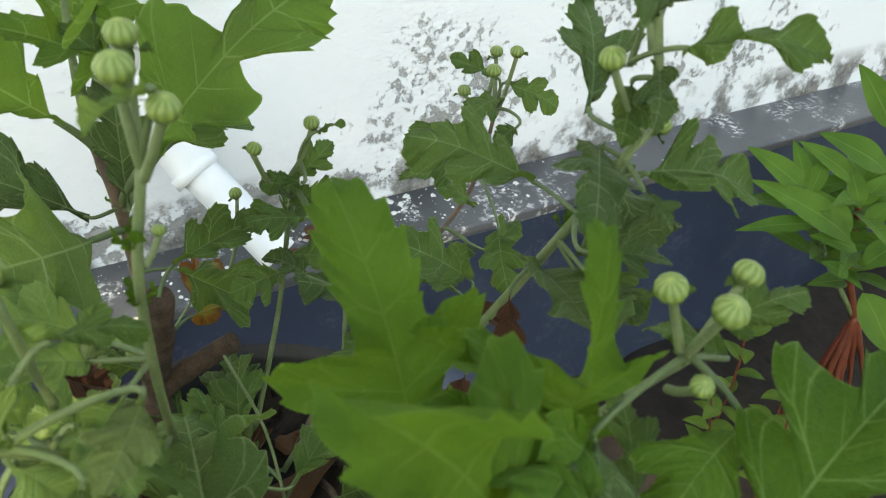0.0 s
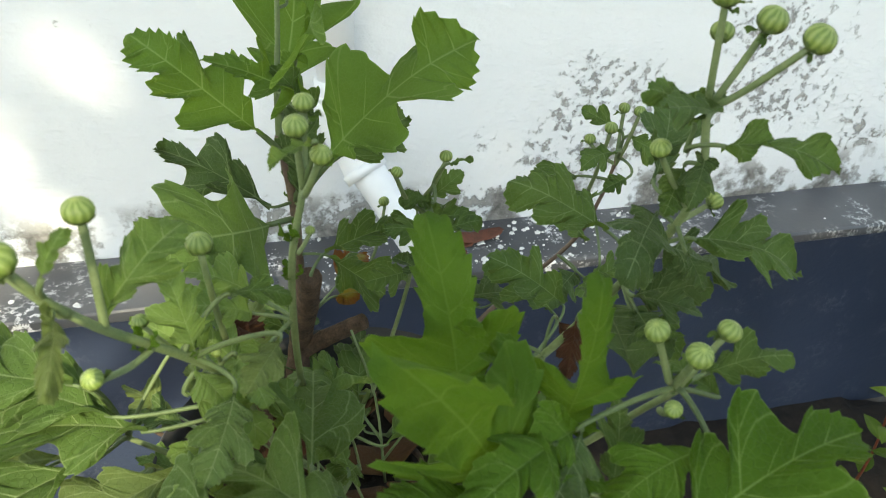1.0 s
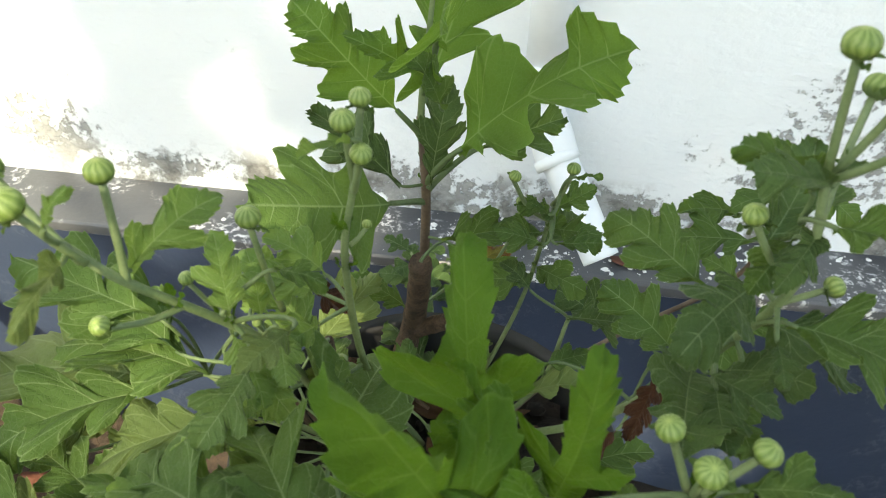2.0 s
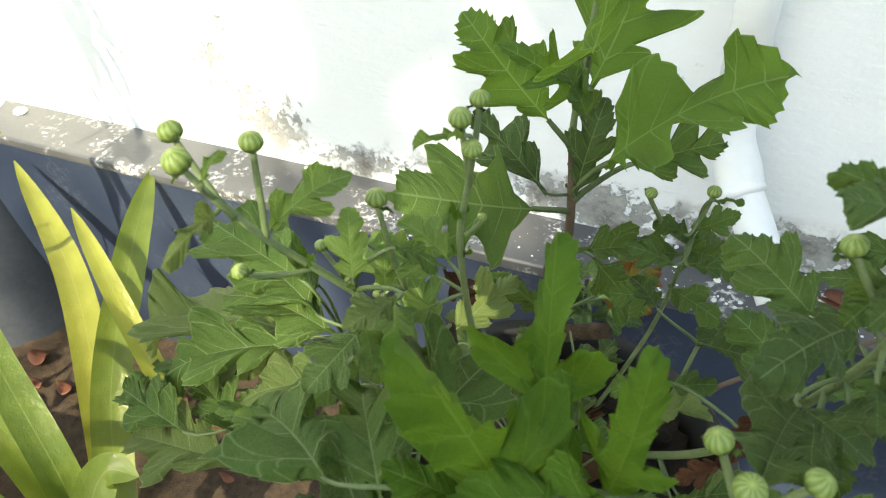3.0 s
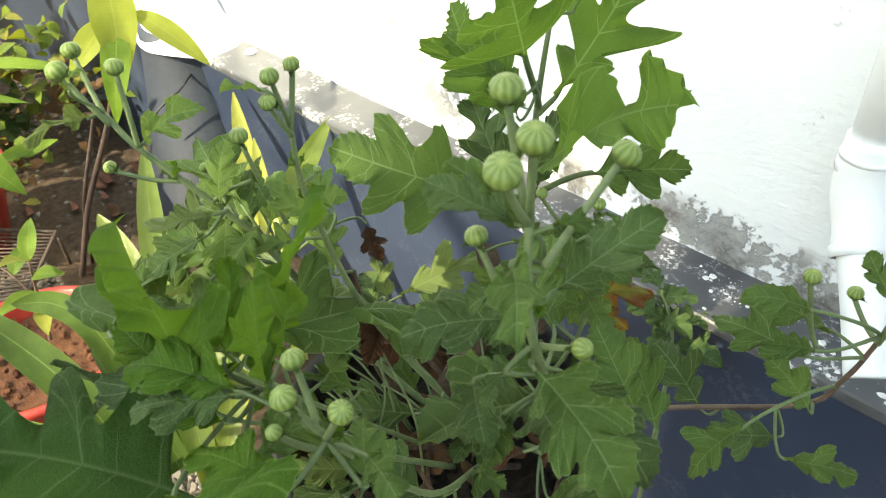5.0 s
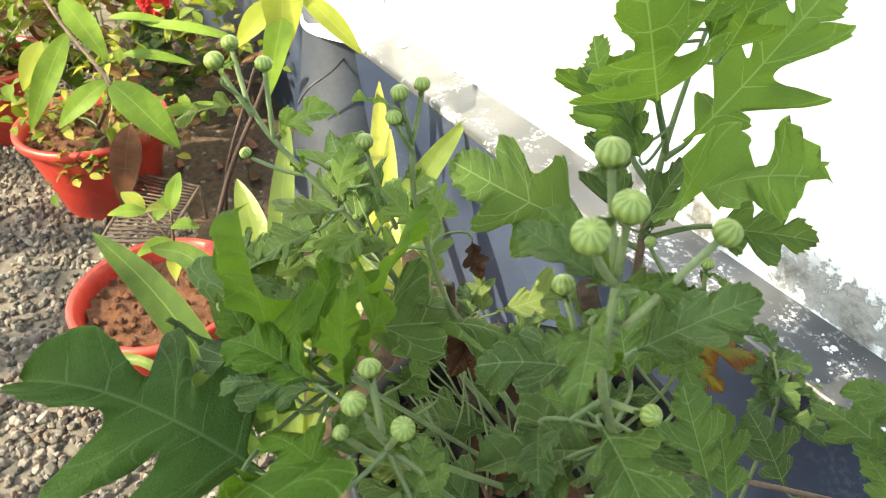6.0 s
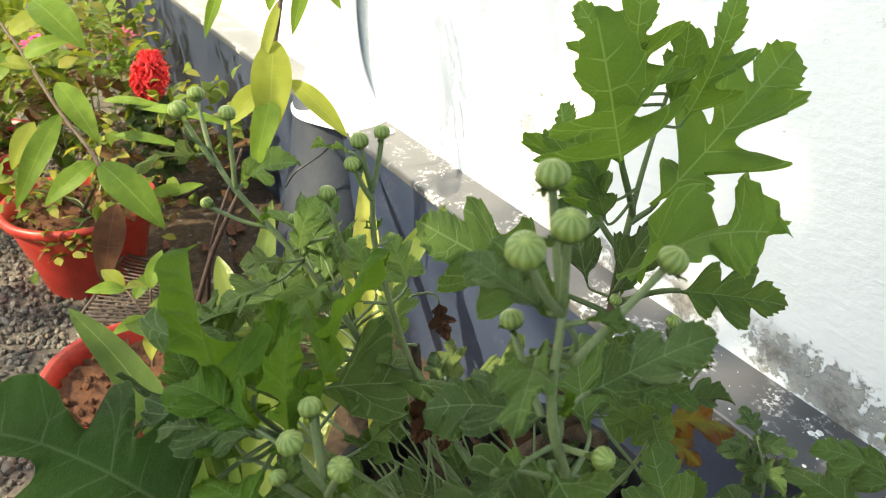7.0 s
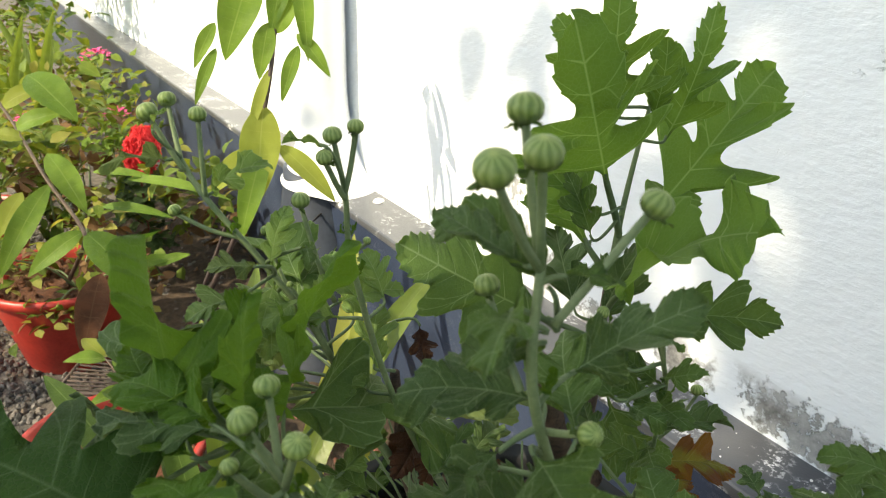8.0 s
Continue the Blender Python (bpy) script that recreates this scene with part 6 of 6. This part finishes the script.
for j in range(7):
    a = 0.9 * j
    q = V3((0.890 + 0.035 * math.cos(a), -0.367 + 0.03 * math.sin(a), 0.10))
    tube("root", [(0.879, -0.362, 0.275), V3((0.879, -0.362, 0.275)).lerp(q, 0.5) + V3((0, 0, -0.015)), q], 0.005, 0.003, MAT_STEM_RED, balsam)


# flowering bed beyond the pots
CELOSIA = (-1.767, -0.379, 0.324)
PINKS = ((-1.922, -0.605, 0.443), (-2.144, -0.364, 0.391), (-1.958, -0.762, 0.352))
SPIKES = ((-2.731, -0.525, 0.415), (-2.543, -0.632, 0.418))
PINK_FAR = (-2.532, -0.346, 0.501)
WEED_FOOT = (-0.015, -0.130, 0.347)
WEED_TOP = (-0.041, -0.130, 0.433)
RED_LEAF = (0.258, -0.040, 0.402)
WHITE_CHIP = (-1.051, -0.024, 0.402)


def small_leaves(name, spots, parent, material, size, seed, spread=1.0):
    """Many small leaves round the given spots, as one joined crown."""
    rng = random.Random(seed)
    verts, faces, uvs = [], [], []
    for c, r, count in spots:
        c = Vector(c)
        for _ in range(count):
            d = Vector((rng.gauss(0, 1), rng.gauss(0, 1), rng.gauss(0, 0.8)))
            b = c + d * r * 0.5
            ax = Vector((rng.gauss(0, 1), rng.gauss(0, 1), rng.gauss(0.2, 0.6))).normalized()
            up = Vector((rng.gauss(0, 0.4), rng.gauss(-0.3, 0.4), 1))
            ez = (up - ax * up.dot(ax)).normalized()
            ey = ez.cross(ax)
            ln = size * rng.uniform(0.6, 1.3)
            first = len(verts)
            for s, h in ((0, 0.02), (0.3, 0.28), (0.65, 0.26), (1, 0.0)):
                for v in (-1, 0, 1):
                    verts.append(b + ax * s * ln + ey * v * h * ln * spread + ez * (abs(v) * h * 0.3 - 0.35 * s * s) * ln)
                    uvs.append((s, 0.5 + 0.5 * v))
            for i in range(3):
                for k in range(2):
                    a = first + i * 3 + k
                    faces.append((a, a + 3, a + 4, a + 1))
    me = bpy.data.meshes.new(name)
    me.from_pydata(verts, [], faces)
    uv = me.uv_layers.new()
    for lp in me.loops:
        uv.data[lp.index].uv = uvs[lp.vertex_index]
    return tagged(placed(name, me, material, parent), kind="stuff")


def sprigs(plant, foot, tops, material, r0=0.003):
    for t in tops:
        f, t = Vector(foot), Vector(t)
        tube("stem", [f, f.lerp(t, 0.5) + Vector((0.01, 0.01, 0.02)), t], r0, r0 * 0.5, material, plant, 5, 6)


# dense herb under the shrub, and another in the pot behind
herb = thing("potted_herb", (-1.42, -0.60, 0.17), "straggly yellow green herb filling a red pot", "plant")
tops = [(-1.42 + 0.13 * math.cos(a), -0.60 + 0.13 * math.sin(a), 0.24 + 0.05 * math.sin(3 * a)) for a in (0.3, 1.4, 2.6, 3.7, 4.9, 5.8)]
sprigs(herb, (-1.42, -0.60, 0.17), tops, MAT_STEM)
small_leaves("foliage", [(t, 0.06, 26) for t in tops], herb, MAT_HERB, 0.036, 3)
small_leaves("yellow_foliage", [(t, 0.07, 15) for t in tops], herb, MAT_HERB_YELLOW, 0.032, 4)
small_leaves("dry_foliage", [((t[0], t[1], t[2] - 0.03), 0.06, 18) for t in tops], herb, MAT_HERB_BROWN, 0.032, 14)
herb = thing("potted_herb", (-1.95, -0.80, 0.17), "tall yellow green herb in red pot", "plant")
tops = [(-1.95 + 0.20 * math.cos(a), -0.78 + 0.20 * math.sin(a), 0.34 + 0.12 * math.sin(2 * a + 1)) for a in (0.1, 0.9, 1.8, 2.6, 3.3, 4.1, 4.9, 5.7)]
sprigs(herb, (-1.95, -0.80, 0.17), tops, MAT_STEM)
small_leaves("foliage", [(t, 0.12, 55) for t in tops], herb, MAT_HERB, 0.046, 5)
small_leaves("yellow_foliage", [(t, 0.12, 24) for t in tops], herb, MAT_HERB_YELLOW, 0.042, 6)
small_leaves("dry_foliage", [((t[0], t[1], t[2] - 0.06), 0.12, 26) for t in tops], herb, MAT_HERB_BROWN, 0.042, 16)

# low bed of mixed greenery along the far plinth
bed = thing("flower_bed", (-2.3, -0.45, 0.0), "mixed low bedding plants along the plinth", "plant")
tops = [(-1.75 - 0.32 * i, -0.50 - 0.22 * ((i * 7) % 3 - 1), 0.26 + 0.10 * ((i * 5) % 3)) for i in range(9)]
sprigs(bed, (-2.1, -0.5, 0.0), tops, MAT_STEM)
small_leaves("foliage", [(t, 0.18, 85) for t in tops], bed, MAT_HERB, 0.055, 8)
small_leaves("yellow_foliage", [(t, 0.18, 34) for t in tops], bed, MAT_HERB_YELLOW, 0.045, 9)
small_leaves("dry_foliage", [((t[0], t[1], t[2] * 0.6), 0.20, 60) for t in tops], bed, MAT_HERB_BROWN, 0.050, 18)
far_bush = thing("bush", (-4.2, -0.9, 0.0), "dense dark green bush at the end of the path", "plant")
tops = [(-4.2 + 0.7 * math.cos(a) * r, -1.0 + 0.7 * math.sin(a) * r, z) for a, r, z in ((0, 1, 0.5), (1, 1, 0.9), (2, 1, 0.6), (3, 1, 1.0), (4, 1, 0.7), (5, 1, 0.4), (0, 0, 1.2), (2, 0.5, 0.3))]
sprigs(far_bush, (-4.2, -1.0, 0.0), tops, MAT_WOOD, 0.012)
small_leaves("crown", [(t, 0.38, 130) for t in tops], far_bush, MAT_BROAD, 0.09, 11)

for p in SPIKES:
    pl = thing("spiky_plant", (p[0], p[1], 0.0), "upright pale green sword-leaved plant", "plant")
    for k in range(6):
        a = k * 1.1
        top = Vector(p) + Vector((0.10 * math.cos(a), 0.10 * math.sin(a), 0.18 + 0.07 * math.sin(k * 2)))
        strap(pl, [(p[0], p[1], 0.0), (p[0] + 0.02 * math.cos(a), p[1] + 0.02 * math.sin(a), top.z * 0.6), top], 0.03, MAT_LILY, (1, 0, 0.3))


def cockscomb():
    c = Vector(CELOSIA)
    pl = thing("celosia", (c.x, c.y, 0.0), "dark green celosia with one crimson plume", "plant")
    tube("stem", [(c.x, c.y, 0.0), (c.x + 0.005, c.y, c.z * 0.5), c], 0.004, 0.003, MAT_STEM_RED, pl)
    rng = random.Random(4)
    bm = bmesh.new()
    for i in range(900):
        h = rng.random() ** 0.8
        a = rng.uniform(0, math.tau)
        r = 0.042 * math.sin(math.pi * (0.12 + 0.80 * h)) ** 0.8 * (0.55 + 0.5 * rng.random()) + 0.004
        q = c + Vector((math.cos(a) * r, math.sin(a) * r + 0.02 * h, h * 0.125 - 0.012))
        m = Matrix.Translation(q) @ Euler((rng.uniform(-1, 1), rng.uniform(-1, 1), a)).to_matrix().to_4x4()
        bmesh.ops.create_cone(bm, cap_ends=True, segments=4, radius1=0.0034, radius2=0.0006, depth=0.020, matrix=m)
    tagged(part("plume", bm, MAT_FLOWER_RED, pl, "crimson feathery flower plume", False), kind="stuff")
    small_leaves("foliage", [((c.x, c.y, c.z * f), 0.07, 26) for f in (0.35, 0.6, 0.85)], pl, MAT_LEAF_DARK, 0.06, 21)


cockscomb()


def pink_flower(at, r, seed):
    c = Vector(at)
    pl = thing("pink_flower_plant", (c.x, c.y, 0.0), "slender plant topped by a magenta pink flower head", "plant")
    tube("stem", [(c.x + 0.02, c.y, 0.0), (c.x + 0.01, c.y + 0.01, c.z * 0.6), c], 0.003, 0.002, MAT_STEM, pl)
    rng = random.Random(seed)
    for k in range(34):
        a, o = k * 2.4, math.sqrt((k + 0.5) / 34)
        base = c + Vector((math.cos(a) * o * 0.7, math.sin(a) * o * 0.7, 0.45 * (1 - o * o))) * r
        tip = base + Vector((math.cos(a + rng.gauss(0, 0.5)) * 0.38, math.sin(a + rng.gauss(0, 0.5)) * 0.38, 0.22 - 0.2 * o)) * r
        placed("petal", broad_mesh(base, tip, (0, 0, 1), r * 0.30, 0.1, 0.2, 4, 1), MAT_FLOWER_PINK, pl)
    small_leaves("foliage", [((c.x, c.y, c.z * f), 0.07, 22) for f in (0.4, 0.65, 0.85)], pl, MAT_BROAD, 0.05, seed)


for k, p in enumerate((*PINKS, PINK_FAR)):
    pink_flower(p, 0.062 if p is PINK_FAR else 0.045, 30 + k)

# weeds at the plinth foot and on the bed beside the balsam
weed = thing("weed", (WEED_FOOT[0], WEED_FOOT[1], 0.0), "small leafy weed growing against the plinth", "plant")
tube("stem", [(WEED_FOOT[0], WEED_FOOT[1], 0.0), WEED_FOOT, WEED_TOP], 0.003, 0.0015, MAT_STEM, weed)
wt, wf = Vector(WEED_TOP), Vector(WEED_FOOT)
for k in range(10):
    a = k * 2.4
    c = wf.lerp(wt, 0.15 + 0.095 * k)
    d = Vector((math.cos(a), math.sin(a) * 0.8, 0.25))
    mum_leaf(weed, None, c, c + d * (0.062 - 0.003 * k), (0, -0.2, 1), "shallow", MAT_LEAF_DARK, wide=1.1, seed=k)
for k, (x, y, h) in enumerate(((0.72, -0.42, 0.24), (0.80, -0.36, 0.20), (0.76, -0.30, 0.28), (0.70, -0.33, 0.16), (0.90, -0.45, 0.18))):
    pl = thing("weed", (x, y, 0.0), "small round-leaved weed on dark soil", "plant", "weeds on the dark bed")
    tube("stem", [(x, y, 0.0), (x + 0.01, y, h * 0.5), (x, y + 0.01, h)], 0.0025, 0.0015, MAT_STEM_RED, pl)
    for j in range(9):
        a = j * 2.4 + k
        c = Vector((x + 0.005, y, h * (0.25 + 0.085 * j)))
        broad_leaf(pl, c, c + Vector((math.cos(a) * 0.04, math.sin(a) * 0.04, 0.006)), (0, 0, 1), 0.024, MAT_BROAD, n=6)


def soil_patch():
    bm = bmesh.new()
    bmesh.ops.create_grid(bm, x_segments=70, y_segments=34, size=1.0)
    for v in bm.verts:
        x, y = 1.05 + v.co.x * 1.05, -0.55 + v.co.y * 0.55
        edge = min(1 - abs(v.co.x), 1 - abs(v.co.y)) - 0.08 + 0.16 * noise.noise(Vector((x, y, 7)) * 6)
        v.co = (x, y, -0.02 + max(-0.03, min(edge * 0.3, 0.04)) + noise.noise(Vector((x, y, 0)) * 25) * 0.012)
    return tagged(part("soil_bed", bm, MAT_SOIL), "dark soil bed beside the plinth", "soil", kind="structure")


soil_patch()


# ---- small things on the ledge and soil ----
def flake(name, at, size, seed, material, label, category, curl=0.25, aspect=0.5):
    rng = random.Random(seed)
    bm = bmesh.new()
    c = Vector(at)
    n, rings = 14, []
    for r in (0.0, 0.5, 1.0):
        ring = []
        for k in range(n):
            a = k * math.tau / n
            w = 1 + 0.25 * math.sin(2 * a + seed) + rng.uniform(-0.1, 0.1) * (r > 0.6)
            ring.append(bm.verts.new(c + Vector((math.cos(a) * r * w * size, math.sin(a) * r * w * size * aspect, 0.002 + curl * size * r * r * abs(math.cos(a)) ** 2))))
        rings.append(ring)
    for u, w in zip(rings, rings[1:]):
        for k in range(n):
            bm.faces.new((u[k], u[(k + 1) % n], w[(k + 1) % n], w[k]))
    bmesh.ops.remove_doubles(bm, verts=bm.verts[:], dist=1e-6)
    bmesh.ops.solidify(bm, geom=bm.faces[:], thickness=0.0008)
    ob = part(name, bm, material)
    return tagged(ob, label, category)


MAT_DRY_RED = surface("dry_red_leaf", (0.055, 0.018, 0.010), (0.17, 0.055, 0.028), 60.0, 0.7, 0.5, 0.001)
MAT_CHIP = surface("paint_chip", (0.70, 0.70, 0.68), (0.82, 0.82, 0.80), 60.0, 0.7, 0.4, 0.001)
flake("dry_leaf", RED_LEAF, 0.030, 1, MAT_DRY_RED, "rust red fallen leaf lying on the ledge", "leaf")
flake("dry_leaf", (RED_LEAF[0] - 0.045, RED_LEAF[1] - 0.03, LEDGE_Z), 0.020, 2, MAT_DRY_RED, "small rust red fallen leaf on the ledge", "leaf")
flake("dry_leaf", (0.235, -0.05, LEDGE_Z), 0.014, 3, MAT_DRY_RED, "small orange brown leaf on the ledge", "leaf")
flake("paint_chip", (WHITE_CHIP[0], WHITE_CHIP[1], LEDGE_Z - 0.002), 0.018, 4, MAT_CHIP, "flat white paint chip lying on the ledge", "chip", 0.1, 0.6)
rng = random.Random(12)


def crumbs():
    """White limewash crumbs fallen on the ledge."""
    verts, faces = [], []
    for _ in range(460):
        near = rng.random() < 0.95
        x = rng.gauss(0.26, 0.17) if near else rng.uniform(-1.6, 1.2)
        y = rng.uniform(-0.098, -0.004)
        s = 0.0007 + 0.0050 * rng.random() ** 4
        a = rng.uniform(0, math.tau)
        first = len(verts)
        for k in range(5):
            b = a + k * math.tau / 5
            w = s * rng.uniform(0.6, 1.3)
            verts.append((x + math.cos(b) * w, y + math.sin(b) * w, LEDGE_Z - 0.0005))
        for k in range(5):
            q = verts[first + k]
            verts.append((x + (q[0] - x) * 0.7, y + (q[1] - y) * 0.7, LEDGE_Z + s * 0.4))
        faces.append([first + 5 + k for k in range(5)])
        faces += [[first + k, first + (k + 1) % 5, first + 5 + (k + 1) % 5, first + 5 + k] for k in range(5)]
    me = bpy.data.meshes.new("paint_crumbs")
    me.from_pydata(verts, [], faces)
    return tagged(placed("paint_crumbs", me, MAT_CHIP, smooth=False), "white paint crumbs scattered along the grey ledge", "debris", kind="stuff")


crumbs()


# wire rack between the pots
def wire_rack():
    a, b, c, d = (Vector(p) for p in ((-1.12, -0.69, 0.10), (-1.05, -0.58, 0.10), (-1.22, -0.46, 0.10), (-1.34, -0.56, 0.10)))
    e = thing("wire_rack", (-1.18, -0.57, 0.0), "low rack of thin rusty wires between pots", "rack")
    for p, q in ((a, b), (b, c), (c, d), (d, a)):
        tube("rail", [p, q], 0.004, 0.004, MAT_IRON, e, 3, 6, 0)
    for k in range(1, 18):
        tube("wire", [a.lerp(d, k / 18), b.lerp(c, k / 18)], 0.0022, 0.0022, MAT_IRON, e, 3, 6, 0)
    for p in (a, b, c, d):
        tube("leg", [p, (p.x, p.y, 0.0)], 0.004, 0.004, MAT_IRON, e, 3, 6, 0)


wire_rack()


# dry stalks and litter on the chrysanthemum's soil
def litter():
    rng = random.Random(6)
    for k in range(16):
        a, r = rng.uniform(0, math.tau), rng.uniform(0.01, 0.085)
        p = Vector((0.035 + math.cos(a) * r, -0.525 + math.sin(a) * r, 0.606))
        d = Vector((rng.gauss(0, 1), rng.gauss(0, 1), rng.uniform(0, 0.5))).normalized() * rng.uniform(0.03, 0.07)
        e = thing("dry_twig", p, "thin dry brown twig lying on the soil", "twig", "dry twigs on the soil")
        tube("twig", [p, p + d * 0.5 + Vector((0, 0, 0.006)), p + d], 0.0022, 0.0012, MAT_WOOD, e, 4, 6)
    for k in range(14):
        a, r = rng.uniform(0, math.tau), rng.uniform(0.01, 0.085)
        flake("dry_leaf", (0.035 + math.cos(a) * r, -0.525 + math.sin(a) * r, 0.607), rng.uniform(0.010, 0.022), 50 + k, MAT_LEAF_DEAD, "curled brown dead leaf on the soil", "leaf", 0.7)


litter()


# low inner leaves of the chrysanthemum, close over the soil
def inner_leaves():
    rng = random.Random(17)
    for k in range(34):
        a, r = rng.uniform(0, math.tau), 0.02 + 0.10 * rng.random()
        z = 0.617 + 0.045 * rng.random()
        b = Vector((0.035 + math.cos(a) * r * 0.8, -0.535 + math.sin(a) * r * 0.8, z))
        if (b - Vector((0.015, -0.495, 0.635))).length < 0.024:
            rng.random()
            continue
        d = Vector((math.cos(a + rng.gauss(0, 0.5)), math.sin(a + rng.gauss(0, 0.5)), rng.uniform(-0.1, 0.7))).normalized()
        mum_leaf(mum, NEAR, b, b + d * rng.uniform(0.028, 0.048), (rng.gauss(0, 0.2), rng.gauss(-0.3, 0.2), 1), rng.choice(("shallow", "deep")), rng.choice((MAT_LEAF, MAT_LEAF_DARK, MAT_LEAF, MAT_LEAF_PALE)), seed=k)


inner_leaves()


# ---- two unseen trees, added to shade the planter and dapple the gravel ----
def added_shade_tree(at, r, count, each, seed, leaf, label):
    c = Vector(at)
    e = thing("added_shade_tree", (c.x + 0.4, c.y - 0.5, 0.0), label, "tree")
    foot = Vector((c.x + 0.4, c.y - 0.5, -0.05))
    fork = Vector((c.x + 0.2, c.y - 0.2, c.z - r * 0.75))
    tube("trunk", [foot, foot.lerp(fork, 0.5) + Vector((0.1, 0.05, 0)), fork], 0.11 * r, 0.062 * r, MAT_WOOD, e, 8, 12, 0.05)
    rng = random.Random(seed)
    spots = []
    for k in range(count):
        d = Vector((rng.gauss(0, 1), rng.gauss(0, 1), rng.gauss(0, 1))).normalized()
        p = c + d * r * (0.35 + 0.6 * rng.random() ** 0.6)
        if k < 9:
            tube("limb", [fork, fork.lerp(p, 0.5) + Vector((0, 0, 0.15)), p], 0.041 * r, 0.010 * r, MAT_WOOD, e, 6, 7, 0.05)
        spots.append((p, r * 0.55, each))
    small_leaves("crown", spots, e, MAT_BROAD, leaf, seed + 6, 1.2)


added_shade_tree((0.74, -4.32, 4.72), 1.45, 26, 240, 23, 0.16, "leafy tree added out of view to shade the planter")
added_shade_tree((-1.45, -4.95, 3.60), 0.95, 18, 11, 37, 0.10, "sparse-crowned tree added out of view to dapple the gravel")


# ---- gravel ----
def gravel():
    rng = random.Random(9)
    bm = bmesh.new()
    bmesh.ops.create_icosphere(bm, subdivisions=1, radius=1.0)
    base_v = [v.co.copy() for v in bm.verts]
    base_f = [[v.index for v in f.verts] for f in bm.faces]
    bm.free()
    verts, faces = [], []
    for _ in range(21000):
        x = -0.28 - 2.5 * rng.random() ** 1.15
        y = rng.uniform(-1.45, -0.12)
        if noise.noise(Vector((x * 2.2, y * 2.2, 1.0))) * 0.25 + min(x + 2.75, -0.28 - x, y + 1.45) < 0.06 + 0.1 * rng.random():
            continue
        if x > -1.15 and y > -0.50 + 0.06 * math.sin(x * 20):
            continue
        s = rng.uniform(0.0045, 0.0105)
        if rng.random() < 0.06:
            s *= 1.4
        e = Euler((rng.uniform(0, 6), rng.uniform(0, 6), rng.uniform(0, 6))).to_matrix()
        sc = (s * rng.uniform(0.7, 1.2), s * rng.uniform(0.7, 1.2), s * rng.uniform(0.5, 0.9))
        first = len(verts)
        for v in base_v:
            j = 1 + rng.uniform(-0.18, 0.18)
            q = e @ Vector((v.x * sc[0], v.y * sc[1], v.z * sc[2])) * j
            verts.append((x + q.x, y + q.y, s * 0.35 + q.z))
        faces += [[first + i for i in f] for f in base_f]
    me = bpy.data.meshes.new("gravel")
    me.from_pydata(verts, [], faces)
    return tagged(placed("gravel", me, MAT_STONES, smooth=False), "loose grey and tan gravel stones", "gravel", kind="stuff")


gravel()


# ---- dark earth and leaf litter between the lily and the plinth ----
def litter_bed():
    bm = bmesh.new()
    bmesh.ops.create_grid(bm, x_segments=110, y_segments=40, size=1.0)
    for v in bm.verts:
        x, y = -1.35 + v.co.x * 1.3, -0.25 + v.co.y * 0.30
        edge = min(1 - abs(v.co.x), 1 - abs(v.co.y)) - 0.08 + 0.16 * noise.noise(Vector((x, y, 7)) * 6)
        v.co = (x, y, -0.02 + max(-0.03, min(edge * 0.3, 0.032)) + noise.noise(Vector((x, y, 0)) * 28) * 0.010 + noise.noise(Vector((x, y, 3)) * 80) * 0.005)
    tagged(part("litter_bed", bm, MAT_LITTER), "dark earth strip along the plinth foot", "soil", kind="structure")
    rng = random.Random(41)
    for k in range(46):
        x, y = rng.uniform(-1.5, -0.35), rng.uniform(-0.50, -0.13)
        flake("dry_leaf", (x, y, 0.018), rng.uniform(0.012, 0.030), 90 + k, rng.choice((MAT_DRY_RED, MAT_LEAF_DEAD, MAT_DRY_RED)), "curled red brown dead leaf on the dark earth", "leaf", 0.5).rotation_euler = (0, 0, 0)


litter_bed()
